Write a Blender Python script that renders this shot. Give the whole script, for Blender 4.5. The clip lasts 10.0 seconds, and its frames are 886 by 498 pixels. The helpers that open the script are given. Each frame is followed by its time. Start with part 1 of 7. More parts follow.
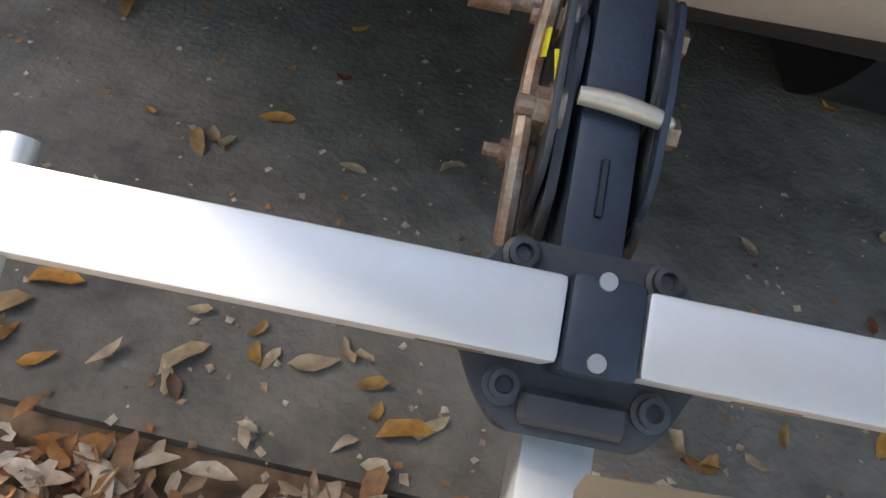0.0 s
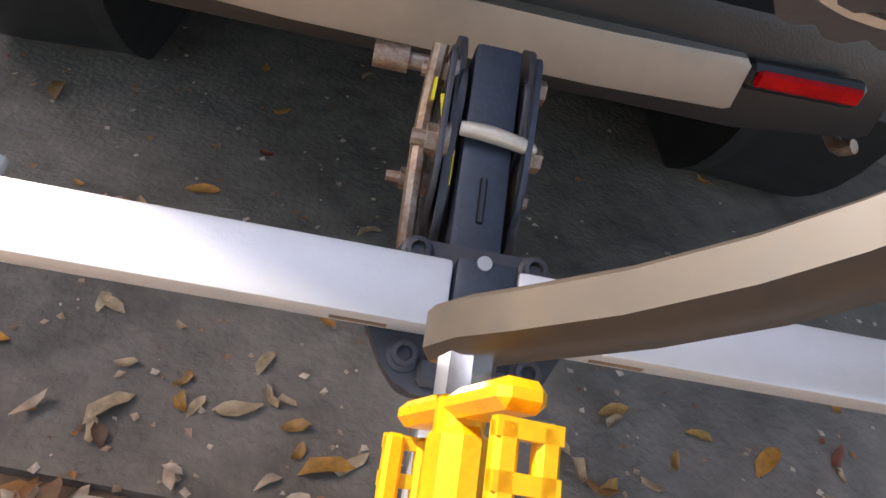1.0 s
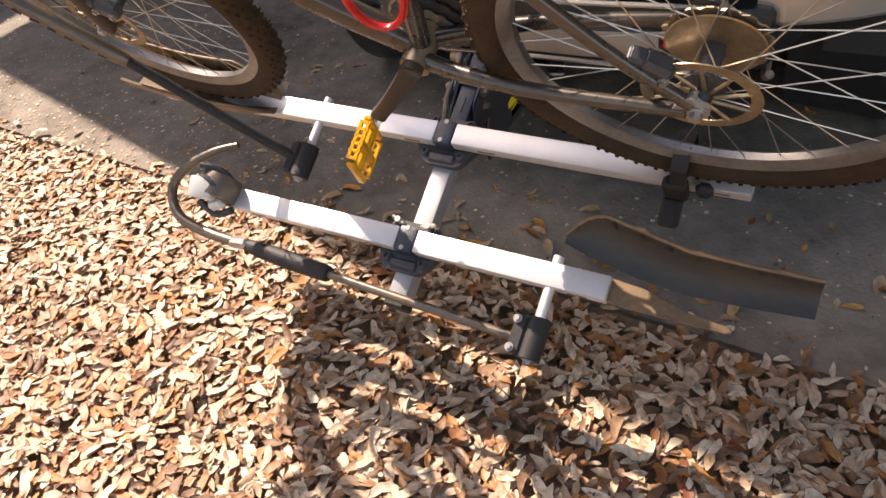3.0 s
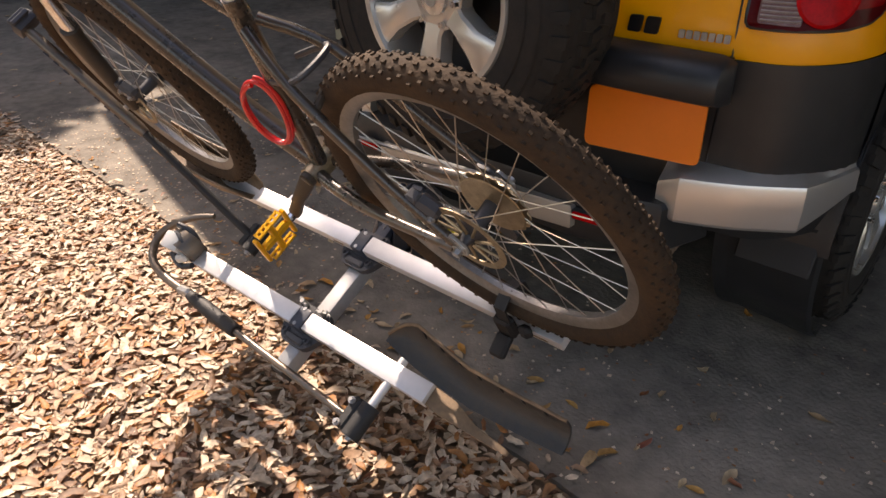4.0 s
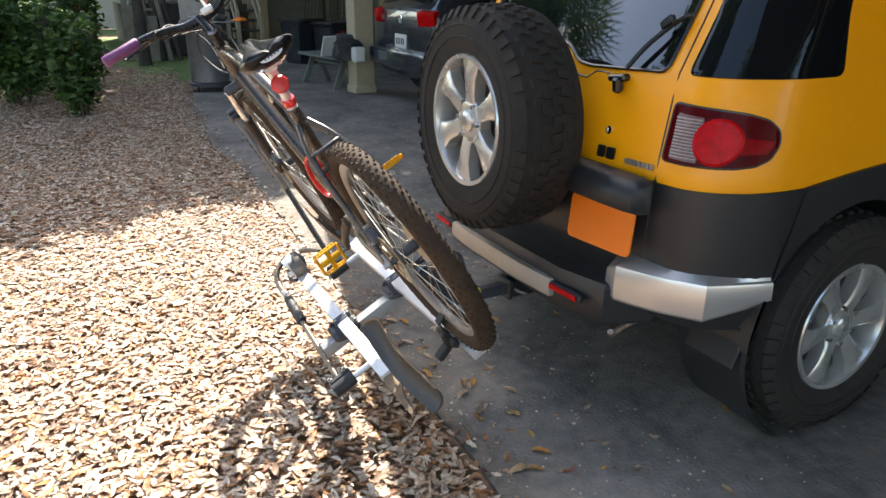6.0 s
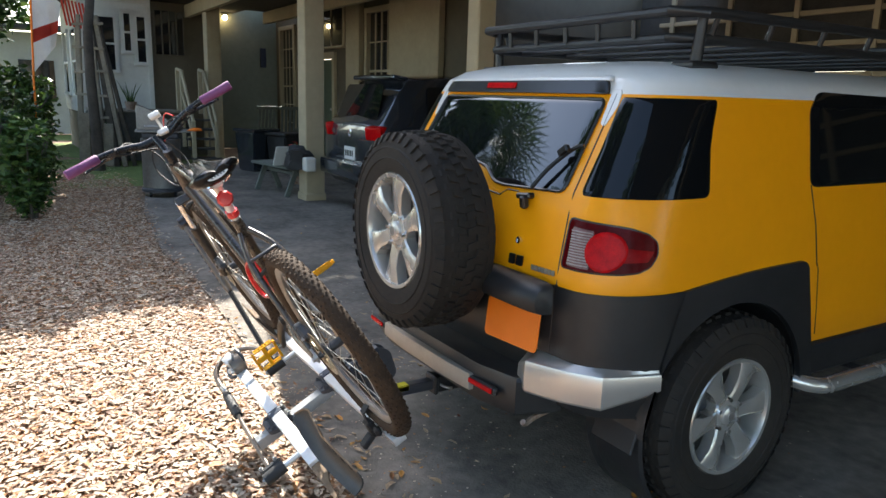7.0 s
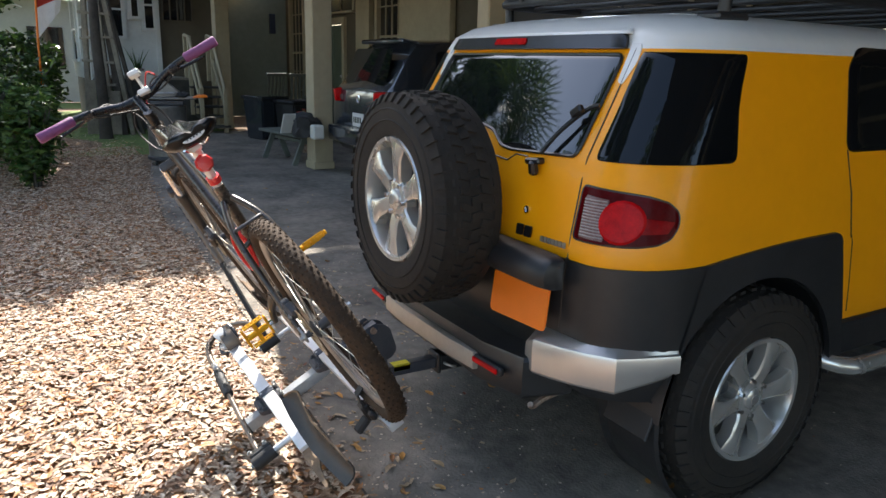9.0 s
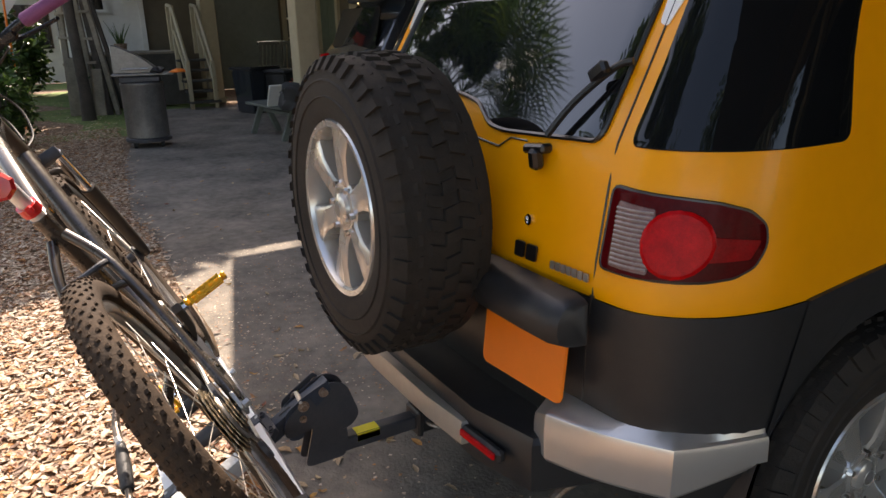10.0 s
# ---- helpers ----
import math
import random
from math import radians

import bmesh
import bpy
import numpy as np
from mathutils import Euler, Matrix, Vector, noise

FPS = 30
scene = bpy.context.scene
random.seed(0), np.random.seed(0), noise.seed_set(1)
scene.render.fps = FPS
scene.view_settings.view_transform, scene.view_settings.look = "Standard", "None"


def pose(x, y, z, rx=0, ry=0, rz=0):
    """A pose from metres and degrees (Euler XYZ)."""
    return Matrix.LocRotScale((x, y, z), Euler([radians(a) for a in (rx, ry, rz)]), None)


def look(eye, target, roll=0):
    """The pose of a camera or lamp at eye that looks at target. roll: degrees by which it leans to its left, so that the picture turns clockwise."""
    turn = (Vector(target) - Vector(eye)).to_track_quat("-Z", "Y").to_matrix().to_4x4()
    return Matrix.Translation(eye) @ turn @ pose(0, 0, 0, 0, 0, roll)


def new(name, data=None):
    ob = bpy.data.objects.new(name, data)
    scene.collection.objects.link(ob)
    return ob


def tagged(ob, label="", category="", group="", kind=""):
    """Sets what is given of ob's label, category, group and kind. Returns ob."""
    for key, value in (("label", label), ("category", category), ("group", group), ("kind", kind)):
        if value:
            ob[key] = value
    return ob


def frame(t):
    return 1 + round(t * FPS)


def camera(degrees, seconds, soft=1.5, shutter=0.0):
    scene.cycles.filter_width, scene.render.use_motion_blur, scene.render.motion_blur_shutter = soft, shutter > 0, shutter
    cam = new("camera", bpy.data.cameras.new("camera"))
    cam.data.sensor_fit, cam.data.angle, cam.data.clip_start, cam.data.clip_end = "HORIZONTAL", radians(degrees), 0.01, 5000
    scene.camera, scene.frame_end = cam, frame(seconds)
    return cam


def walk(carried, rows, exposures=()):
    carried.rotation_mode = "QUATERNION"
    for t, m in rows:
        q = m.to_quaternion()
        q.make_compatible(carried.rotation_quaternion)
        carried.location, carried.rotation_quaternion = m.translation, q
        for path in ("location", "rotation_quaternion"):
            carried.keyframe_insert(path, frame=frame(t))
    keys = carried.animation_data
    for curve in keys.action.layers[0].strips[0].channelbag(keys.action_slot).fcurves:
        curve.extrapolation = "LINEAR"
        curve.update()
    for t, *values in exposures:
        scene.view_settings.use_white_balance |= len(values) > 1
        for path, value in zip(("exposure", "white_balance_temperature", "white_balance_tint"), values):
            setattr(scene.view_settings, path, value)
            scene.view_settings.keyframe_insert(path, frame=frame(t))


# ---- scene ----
cam = camera(64.0, 10.0)
PATH = [
    (0, (-0.089, -0.785, 0.775), (-0.024, 0.547, -0.715), 13.6),
    (0.2, (-0.095, -0.82, 0.77), (-0.005, 0.642, -0.592), 16.2),
    (0.5, (-0.098, -0.841, 0.793), (0.047, 0.655, -0.526), 16.8),
    (0.7, (-0.087, -0.855, 0.77), (0.134, 0.671, -0.504), 17.5),
    (1, (-0.069, -0.89, 0.795), (0.153, 0.647, -0.465), 15.8),
    (1.5, (0.016, -1.048, 0.919), (-0.112, 0.406, -0.449), 4.2),
    (2, (0.208, -1.289, 1.075), (-0.025, 0.17, -0.272), 0.3),
    (2.2, (0.275, -1.384, 1.146), (-0.021, 0.064, -0.202), -2.0),
    (2.5, (0.411, -1.531, 1.225), (0.005, -0.109, -0.122), -4.1),
    (2.7, (0.512, -1.624, 1.278), (-0.093, -0.33, -0.123), -9.0),
    (3.8, (1.126, -1.643, 1.317), (-0.013, -0.367, 0.28), -1.8),
    (4, (1.209, -1.578, 1.356), (0.045, -0.292, 0.361), -1.0),
    (4.5, (1.424, -1.529, 1.378), (0.104, -0.342, 0.456), 0.5),
    (4.7, (1.553, -1.558, 1.383), (0.207, -0.361, 0.513), 4.1),
    (5, (1.723, -1.548, 1.466), (0.279, -0.511, 0.55), 1.3),
    (5.2, (1.839, -1.583, 1.435), (0.367, -0.527, 0.588), 2.3),
    (6.3, (2.371, -1.483, 1.519), (0.664, -0.657, 0.882), 0.8),
    (6.5, (2.471, -1.538, 1.535), (0.763, -0.628, 1.029), 1.8),
    (7, (2.469, -1.545, 1.555), (0.801, -0.524, 1.137), 1.7),
    (7.5, (2.472, -1.527, 1.554), (0.801, -0.513, 1.132), 1.8),
    (8, (2.484, -1.516, 1.541), (0.801, -0.527, 1.107), 1.4),
    (8.5, (2.459, -1.503, 1.538), (0.777, -0.529, 1.07), 1.9),
    (9, (2.328, -1.414, 1.516), (0.659, -0.433, 1.014), 1.6),
    (9.5, (2.013, -1.198, 1.516), (0.363, -0.235, 0.923), 0.9),
    (10, (1.704, -0.912, 1.483), (0.039, 0.019, 0.881), -1.3),
]
EXPOSURES = [(0.0, 2.08, 6900, 6), (0.5, 2.02, 6900, 8), (1.0, 2.18, 7100, 16), (1.5, 2.17, 7400, 18), (2.5, 1.85, 7800, 20), (4.0, 1.47, 7900, 20), (4.5, 1.92, 7800, 20), (5.0, 2.07, 7700, 18), (6.5, 2.40, 6400, 6), (7.5, 2.03, 6500, 8), (8.5, 2.08, 6500, 8), (9.0, 2.02, 6550, 9), (10.0, 1.84, 7600, 17)]
walk(cam, [(t, look(eye, target, roll)) for t, eye, target, roll in PATH], EXPOSURES)


# ---- world and light ----
SUN = Vector((-0.85, 0.33, 1.0)).normalized()
world = bpy.data.worlds.new("world")
scene.world = world
world.use_nodes = True
wn = world.node_tree
sky = wn.nodes.new("ShaderNodeTexSky")
sky.sky_type = "NISHITA"
sky.sun_disc = False
sky.dust_density = 2.0
sky.ozone_density = 0.5
sky.sun_elevation = math.asin(SUN.z)
sky.sun_rotation = math.atan2(SUN.x, SUN.y)
wn.nodes["Background"].inputs[1].default_value = 0.15
wn.links.new(sky.outputs[0], wn.nodes["Background"].inputs[0])
sun = new("sun", bpy.data.lights.new("sun", "SUN"))
sun.data.energy, sun.data.angle, sun.data.color = 3.4, radians(0.5), (1.0, 0.94, 0.86)
sun.matrix_world = look(SUN * 30, (0, 0, 0))


# ---- materials ----
def material(name, rgb, rough=0.5, metal=0.0, spec=0.5, coat=0.0, noise_scale=0.0, vary=0.0, rgb2=None, bump=0.0,
             bump_scale=80.0, rough_vary=0.0, island=0.0, obj_random=0.0):
    """A procedural paint, metal, rubber or stone: base colour with two scales of variation, bump and uneven gloss."""
    m = bpy.data.materials.new(name)
    m.use_nodes = True
    nt = m.node_tree
    b = nt.nodes["Principled BSDF"]
    b.inputs["Base Color"].default_value = (*rgb, 1)
    b.inputs["Roughness"].default_value = rough
    b.inputs["Metallic"].default_value = metal
    b.inputs["Specular IOR Level"].default_value = spec
    b.inputs["Coat Weight"].default_value = coat
    b.inputs["Coat Roughness"].default_value = 0.04
    tc = nt.nodes.new("ShaderNodeTexCoord")
    src = None
    if noise_scale:
        n1 = nt.nodes.new("ShaderNodeTexNoise")
        n1.inputs["Scale"].default_value = noise_scale
        n1.inputs["Detail"].default_value = 6
        n1.inputs["Roughness"].default_value = 0.65
        nt.links.new(tc.outputs["Object"], n1.inputs["Vector"])
        n2 = nt.nodes.new("ShaderNodeTexNoise")
        n2.inputs["Scale"].default_value = noise_scale * 9
        n2.inputs["Detail"].default_value = 4
        nt.links.new(tc.outputs["Object"], n2.inputs["Vector"])
        add = nt.nodes.new("ShaderNodeMath")
        add.operation = "MULTIPLY_ADD"
        nt.links.new(n2.outputs["Fac"], add.inputs[0])
        add.inputs[1].default_value = 0.45
        nt.links.new(n1.outputs["Fac"], add.inputs[2])
        ramp = nt.nodes.new("ShaderNodeValToRGB")
        ramp.color_ramp.elements[0].position, ramp.color_ramp.elements[1].position = 0.5, 0.95
        c2 = rgb2 or tuple(c * (1 - vary) for c in rgb)
        ramp.color_ramp.elements[0].color = (*c2, 1)
        ramp.color_ramp.elements[1].color = (*rgb, 1)
        nt.links.new(add.outputs[0], ramp.inputs[0])
        src = ramp.outputs[0]
        if rough_vary:
            mr = nt.nodes.new("ShaderNodeMapRange")
            mr.inputs[1].default_value, mr.inputs[2].default_value = 0.4, 1.0
            mr.inputs[3].default_value, mr.inputs[4].default_value = rough + rough_vary, rough - rough_vary * 0.4
            nt.links.new(add.outputs[0], mr.inputs[0])
            nt.links.new(mr.outputs[0], b.inputs["Roughness"])
    if island or obj_random:
        g = nt.nodes.new("ShaderNodeNewGeometry") if island else nt.nodes.new("ShaderNodeObjectInfo")
        hsv = nt.nodes.new("ShaderNodeHueSaturation")
        mv = nt.nodes.new("ShaderNodeMapRange")
        amt = island or obj_random
        mv.inputs[3].default_value, mv.inputs[4].default_value = 1 - amt, 1 + amt
        nt.links.new(g.outputs["Random Per Island" if island else "Random"], mv.inputs[0])
        nt.links.new(mv.outputs[0], hsv.inputs["Value"])
        if src:
            nt.links.new(src, hsv.inputs["Color"])
        else:
            hsv.inputs["Color"].default_value = (*rgb, 1)
        src = hsv.outputs[0]
    if src:
        nt.links.new(src, b.inputs["Base Color"])
    if bump:
        nb = nt.nodes.new("ShaderNodeTexNoise")
        nb.inputs["Scale"].default_value = bump_scale
        nb.inputs["Detail"].default_value = 5
        nt.links.new(tc.outputs["Object"], nb.inputs["Vector"])
        bp = nt.nodes.new("ShaderNodeBump")
        bp.inputs["Strength"].default_value = bump
        bp.inputs["Distance"].default_value = 0.01
        nt.links.new(nb.outputs["Fac"], bp.inputs["Height"])
        nt.links.new(bp.outputs[0], b.inputs["Normal"])
    return m


def leaf_material(name, ramp_colors, island=True, translucent=0.25, rough=0.6):
    """Leaves: each takes a colour of its own from the ramp, some light passes through."""
    m = bpy.data.materials.new(name)
    m.use_nodes = True
    nt = m.node_tree
    b = nt.nodes["Principled BSDF"]
    b.inputs["Roughness"].default_value = rough
    g = nt.nodes.new("ShaderNodeNewGeometry") if island else nt.nodes.new("ShaderNodeObjectInfo")
    r = nt.nodes.new("ShaderNodeValToRGB")
    el = r.color_ramp.elements
    while len(el) < len(ramp_colors):
        el.new(0.5)
    for i, (p, c) in enumerate(ramp_colors):
        el[i].position, el[i].color = p, (*c, 1)
    nt.links.new(g.outputs["Random Per Island" if island else "Random"], r.inputs[0])
    tc = nt.nodes.new("ShaderNodeTexCoord")
    n = nt.nodes.new("ShaderNodeTexNoise")
    n.inputs["Scale"].default_value = 60
    n.inputs["Detail"].default_value = 4
    nt.links.new(tc.outputs["Object"], n.inputs["Vector"])
    hsv = nt.nodes.new("ShaderNodeHueSaturation")
    mr = nt.nodes.new("ShaderNodeMapRange")
    mr.inputs[1].default_value, mr.inputs[2].default_value = 0.3, 0.7
    mr.inputs[3].default_value, mr.inputs[4].default_value = 0.65, 1.2
    nt.links.new(n.outputs["Fac"], mr.inputs[0])
    nt.links.new(mr.outputs[0], hsv.inputs["Value"])
    nt.links.new(r.outputs[0], hsv.inputs["Color"])
    nt.links.new(hsv.outputs[0], b.inputs["Base Color"])
    if translucent:
        t = nt.nodes.new("ShaderNodeBsdfTranslucent")
        nt.links.new(hsv.outputs[0], t.inputs[0])
        mix = nt.nodes.new("ShaderNodeMixShader")
        mix.inputs[0].default_value = translucent
        nt.links.new(b.outputs[0], mix.inputs[1])
        nt.links.new(t.outputs[0], mix.inputs[2])
        nt.links.new(mix.outputs[0], nt.nodes["Material Output"].inputs[0])
    return m


M_YELLOW = material("yellow_car_paint", (0.90, 0.345, 0.003), 0.36, spec=0.3, coat=0.18, noise_scale=3, vary=0.06, rough_vary=0.06)
M_WHITE_PAINT = material("white_car_paint", (0.72, 0.71, 0.68), 0.35, coat=0.5, noise_scale=3, vary=0.08)
M_CLAD = material("black_grained_plastic", (0.024, 0.024, 0.025), 0.34, noise_scale=5, vary=0.3, bump=0.12, bump_scale=400, rough_vary=0.1)
M_BLACK = material("black_gloss_trim", (0.012, 0.012, 0.013), 0.28, noise_scale=8, vary=0.3)
M_BUMPER = material("silver_bumper_paint", (0.63, 0.61, 0.58), 0.30, metal=0.75, coat=0.25, noise_scale=2.0, vary=0.06, rough_vary=0.02)
# Silver trim; the leafy ground's tan reflection is mixed into its base colour.
M_TRIM = material("silver_trim_with_tan_reflection", (0.43, 0.375, 0.31), 0.42, metal=0.25, noise_scale=5, vary=0.15, rough_vary=0.08)
M_TYRE = material("tyre_rubber", (0.014, 0.013, 0.012), 0.78, spec=0.3, noise_scale=6, rgb2=(0.030, 0.024, 0.019), bump=0.15, bump_scale=200)
M_RIM = material("machined_alloy", (0.62, 0.60, 0.56), 0.24, metal=0.7, noise_scale=4, vary=0.10, rough_vary=0.06)
M_GLASS = material("privacy_glass", (0.006, 0.007, 0.008), 0.03, spec=0.55, coat=0.35)
M_LAMP_RED = material("red_lamp_lens", (0.58, 0.006, 0.008), 0.16, spec=0.08, coat=0.0, noise_scale=38, vary=0.5, bump=0.05, bump_scale=120)
M_LAMP_MID = material("mid_red_lamp_lens", (0.26, 0.005, 0.007), 0.15, spec=0.06, coat=0.0, noise_scale=30, vary=0.5)
M_LAMP_DARK = material("dark_red_lamp_lens", (0.085, 0.004, 0.005), 0.14, spec=0.05, coat=0.0, noise_scale=25, vary=0.4)
M_LAMP_RIB = material("pale_lamp_ribs", (0.29, 0.22, 0.195), 0.3, coat=0.1, noise_scale=60, vary=0.4)
M_LAMP_CLEAR = material("clear_lamp_lens", (0.20, 0.11, 0.10), 0.18, spec=0.3, coat=0.1, noise_scale=60, rgb2=(0.12, 0.05, 0.05))
M_ORANGE = material("orange_plate_cover", (0.95, 0.215, 0.010), 0.5, noise_scale=9, vary=0.06)
M_CHROME = material("chrome", (0.75, 0.75, 0.76), 0.12, metal=1.0)
M_ALU = material("brushed_aluminium_tray", (0.68, 0.68, 0.69), 0.40, metal=0.5, noise_scale=7, vary=0.10, rough_vary=0.12, bump=0.03, bump_scale=300)
M_RACK_BLACK = material("rack_black_powder_coat", (0.028, 0.032, 0.042), 0.42, noise_scale=14, rgb2=(0.05, 0.05, 0.055), bump=0.08, bump_scale=220, rough_vary=0.12)
M_RACK_NAVY = material("rack_navy_powder_coat", (0.030, 0.042, 0.066), 0.40, noise_scale=14, rgb2=(0.018, 0.024, 0.038), bump=0.06, bump_scale=220, rough_vary=0.12)
M_SPINE = material("silver_spine_paint", (0.42, 0.43, 0.44), 0.38, metal=0.45, noise_scale=10, vary=0.2, rough_vary=0.15)
M_RUSTY = material("rusty_steel", (0.42, 0.36, 0.30), 0.45, metal=0.6, noise_scale=30, rgb2=(0.20, 0.09, 0.04), bump=0.2, bump_scale=200)
M_STEEL = material("dull_zinc_steel", (0.50, 0.49, 0.47), 0.35, metal=0.8, noise_scale=25, vary=0.35, rough_vary=0.15)
M_RUBBER = material("black_rubber", (0.018, 0.018, 0.019), 0.62, noise_scale=12, vary=0.35, bump=0.1, bump_scale=300)
M_SCOOP = material("dark_wheel_cradle_plastic", (0.022, 0.025, 0.028), 0.5, noise_scale=10, rgb2=(0.050, 0.042, 0.034), bump=0.1, bump_scale=250, rough_vary=0.1)
M_TONGUE = material("dusty_brown_plastic", (0.26, 0.165, 0.09), 0.65, noise_scale=12, rgb2=(0.11, 0.075, 0.05), bump=0.1, bump_scale=200)
M_ARM = material("dark_worn_steel_arm", (0.13, 0.122, 0.112), 0.36, metal=0.6, noise_scale=16, rgb2=(0.20, 0.15, 0.11), rough_vary=0.12)
M_PEDAL = material("yellow_anodised_pedal", (0.85, 0.42, 0.01), 0.30, metal=0.35, noise_scale=40, vary=0.3, rough_vary=0.12)
M_FRAME = material("grey_bike_frame_paint", (0.040, 0.037, 0.035), 0.26, metal=0.25, coat=0.5, noise_scale=8, rgb2=(0.075, 0.055, 0.038), rough_vary=0.15)
# Alloy grey darkened to imitate shade, since sun falls on the crank.
M_CRANK = material("shade_darkened_alloy_crank", (0.040, 0.038, 0.036), 0.48, metal=0.15, spec=0.3, noise_scale=14, rgb2=(0.062, 0.048, 0.036), rough_vary=0.12)
M_BTYRE = material("dusty_bike_tyre", (0.026, 0.018, 0.013), 0.85, spec=0.25, noise_scale=18, rgb2=(0.060, 0.036, 0.020), bump=0.2, bump_scale=250)
M_BRIM = material("bike_rim_alloy", (0.28, 0.27, 0.26), 0.33, metal=0.65, noise_scale=15, vary=0.4)
M_SPOKE = material("stainless_spoke", (0.50, 0.47, 0.43), 0.3, metal=0.9)
M_CASSETTE = material("cassette_steel", (0.45, 0.36, 0.24), 0.4, metal=0.8, noise_scale=40, vary=0.5)
M_RED = material("red_plastic", (0.60, 0.015, 0.018), 0.3, coat=0.4, noise_scale=25, vary=0.2)
M_PURPLE = material("purple_grip_rubber", (0.20, 0.055, 0.17), 0.6, noise_scale=40, vary=0.3, bump=0.2, bump_scale=300)
M_SADDLE = material("black_saddle_vinyl", (0.007, 0.007, 0.008), 0.27, spec=0.28, noise_scale=14, vary=0.3)
M_LABEL = material("yellow_warning_label", (0.75, 0.65, 0.02), 0.4, noise_scale=20, vary=0.15)
M_CONCRETE = material("weathered_concrete", (0.270, 0.232, 0.188), 0.88, noise_scale=1.6, rgb2=(0.072, 0.062, 0.051), bump=0.45, bump_scale=70)
M_DIRT = material("leaf_strewn_soil", (0.30, 0.20, 0.125), 0.95, noise_scale=5.5, rgb2=(0.075, 0.045, 0.025), bump=0.6, bump_scale=30)
M_CREAM = material("cream_house_paint", (0.42, 0.35, 0.225), 0.6, noise_scale=1.2, vary=0.22, bump=0.08, bump_scale=60)
# Tan paint darkened: the porch interior's shade is put into the colour.
M_SHADED_TAN = material("shade_darkened_tan_paint", (0.115, 0.095, 0.062), 0.7, noise_scale=0.9, vary=0.3, bump=0.08, bump_scale=50)
M_SIDING = material("white_siding_paint", (0.62, 0.61, 0.56), 0.55, noise_scale=1.5, vary=0.15)
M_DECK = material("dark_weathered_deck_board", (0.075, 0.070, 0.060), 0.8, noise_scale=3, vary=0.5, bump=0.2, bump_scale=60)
M_WOOD = material("weathered_pale_wood", (0.32, 0.27, 0.20), 0.75, noise_scale=4, vary=0.5, bump=0.25, bump_scale=60)
M_SIDE_GLASS = material("dark_side_glass", (0.005, 0.006, 0.007), 0.03, spec=0.28)
M_BAR = material("black_bar_enamel", (0.012, 0.012, 0.014), 0.24, spec=0.4, noise_scale=20, vary=0.4, rough_vary=0.1)
M_WINDOW = material("dark_window_glass", (0.012, 0.014, 0.016), 0.05, coat=1.0)
M_ROOF = material("grey_roof_shingle", (0.10, 0.095, 0.09), 0.9, noise_scale=6, vary=0.4, bump=0.4, bump_scale=30)
M_CAR2 = material("dark_slate_car_paint", (0.018, 0.022, 0.028), 0.22, coat=1.0)
M_GRILL = material("stainless_grill_steel", (0.26, 0.255, 0.245), 0.42, metal=0.6, noise_scale=6, vary=0.4)
M_BARK = material("grey_tree_bark", (0.10, 0.082, 0.065), 0.9, noise_scale=6, vary=0.5, bump=0.8, bump_scale=18)
M_LITTER = leaf_material("fallen_oak_leaf", [(0.0, (0.114, 0.053, 0.028)), (0.14, (0.299, 0.170, 0.093)), (0.30, (0.528, 0.391, 0.271)), (0.48, (0.686, 0.570, 0.437)), (0.66, (0.581, 0.442, 0.312)), (0.80, (0.334, 0.178, 0.093)), (0.93, (0.440, 0.187, 0.049)), (1.0, (0.176, 0.055, 0.024))], True, 0.15)
M_LEAF1 = leaf_material("single_fallen_leaf", [(0.0, (0.42, 0.30, 0.18)), (0.4, (0.50, 0.37, 0.22)), (0.6, (0.36, 0.20, 0.08)), (0.75, (0.55, 0.24, 0.04)), (0.9, (0.44, 0.25, 0.07)), (1.0, (0.22, 0.06, 0.03))], False, 0.1)
M_GREEN = leaf_material("green_foliage", [(0.0, (0.022, 0.048, 0.011)), (0.4, (0.042, 0.10, 0.019)), (0.75, (0.08, 0.15, 0.03)), (1.0, (0.15, 0.22, 0.05))], True, 0.35, 0.45)
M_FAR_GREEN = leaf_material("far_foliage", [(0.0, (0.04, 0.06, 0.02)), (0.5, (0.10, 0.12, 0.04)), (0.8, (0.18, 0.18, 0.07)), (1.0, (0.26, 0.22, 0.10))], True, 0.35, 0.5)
M_HEDGE = leaf_material("hedge_leaf", [(0.0, (0.018, 0.036, 0.009)), (0.4, (0.035, 0.075, 0.014)), (0.75, (0.065, 0.12, 0.024)), (1.0, (0.13, 0.20, 0.04))], True, 0.30, 0.35)
M_GRASS = leaf_material("lawn_grass", [(0.0, (0.06, 0.11, 0.02)), (0.5, (0.12, 0.19, 0.03)), (1.0, (0.22, 0.24, 0.06))], True, 0.3)


# ---- mesh tools ----
def bm_new():
    return bmesh.new()


def mesh_from(bm, name, mat, smooth=True, angle=35):
    me = bpy.data.meshes.new(name)
    bmesh.ops.recalc_face_normals(bm, faces=bm.faces)
    if smooth:
        for f in bm.faces:
            f.smooth = True
        lim = radians(angle)
        for e in bm.edges:
            if len(e.link_faces) == 2 and e.calc_face_angle(0.0) > lim:
                e.smooth = False
    bm.to_mesh(me)
    bm.free()
    me.materials.append(mat)
    return me


def part(name, bm, mat, parent, label="", smooth=True, angle=35):
    """One mesh object under a thing or a part."""
    ob = new(name, mesh_from(bm, name, mat, smooth, angle))
    ob.parent = parent
    if label:
        ob["label"] = label
    return ob


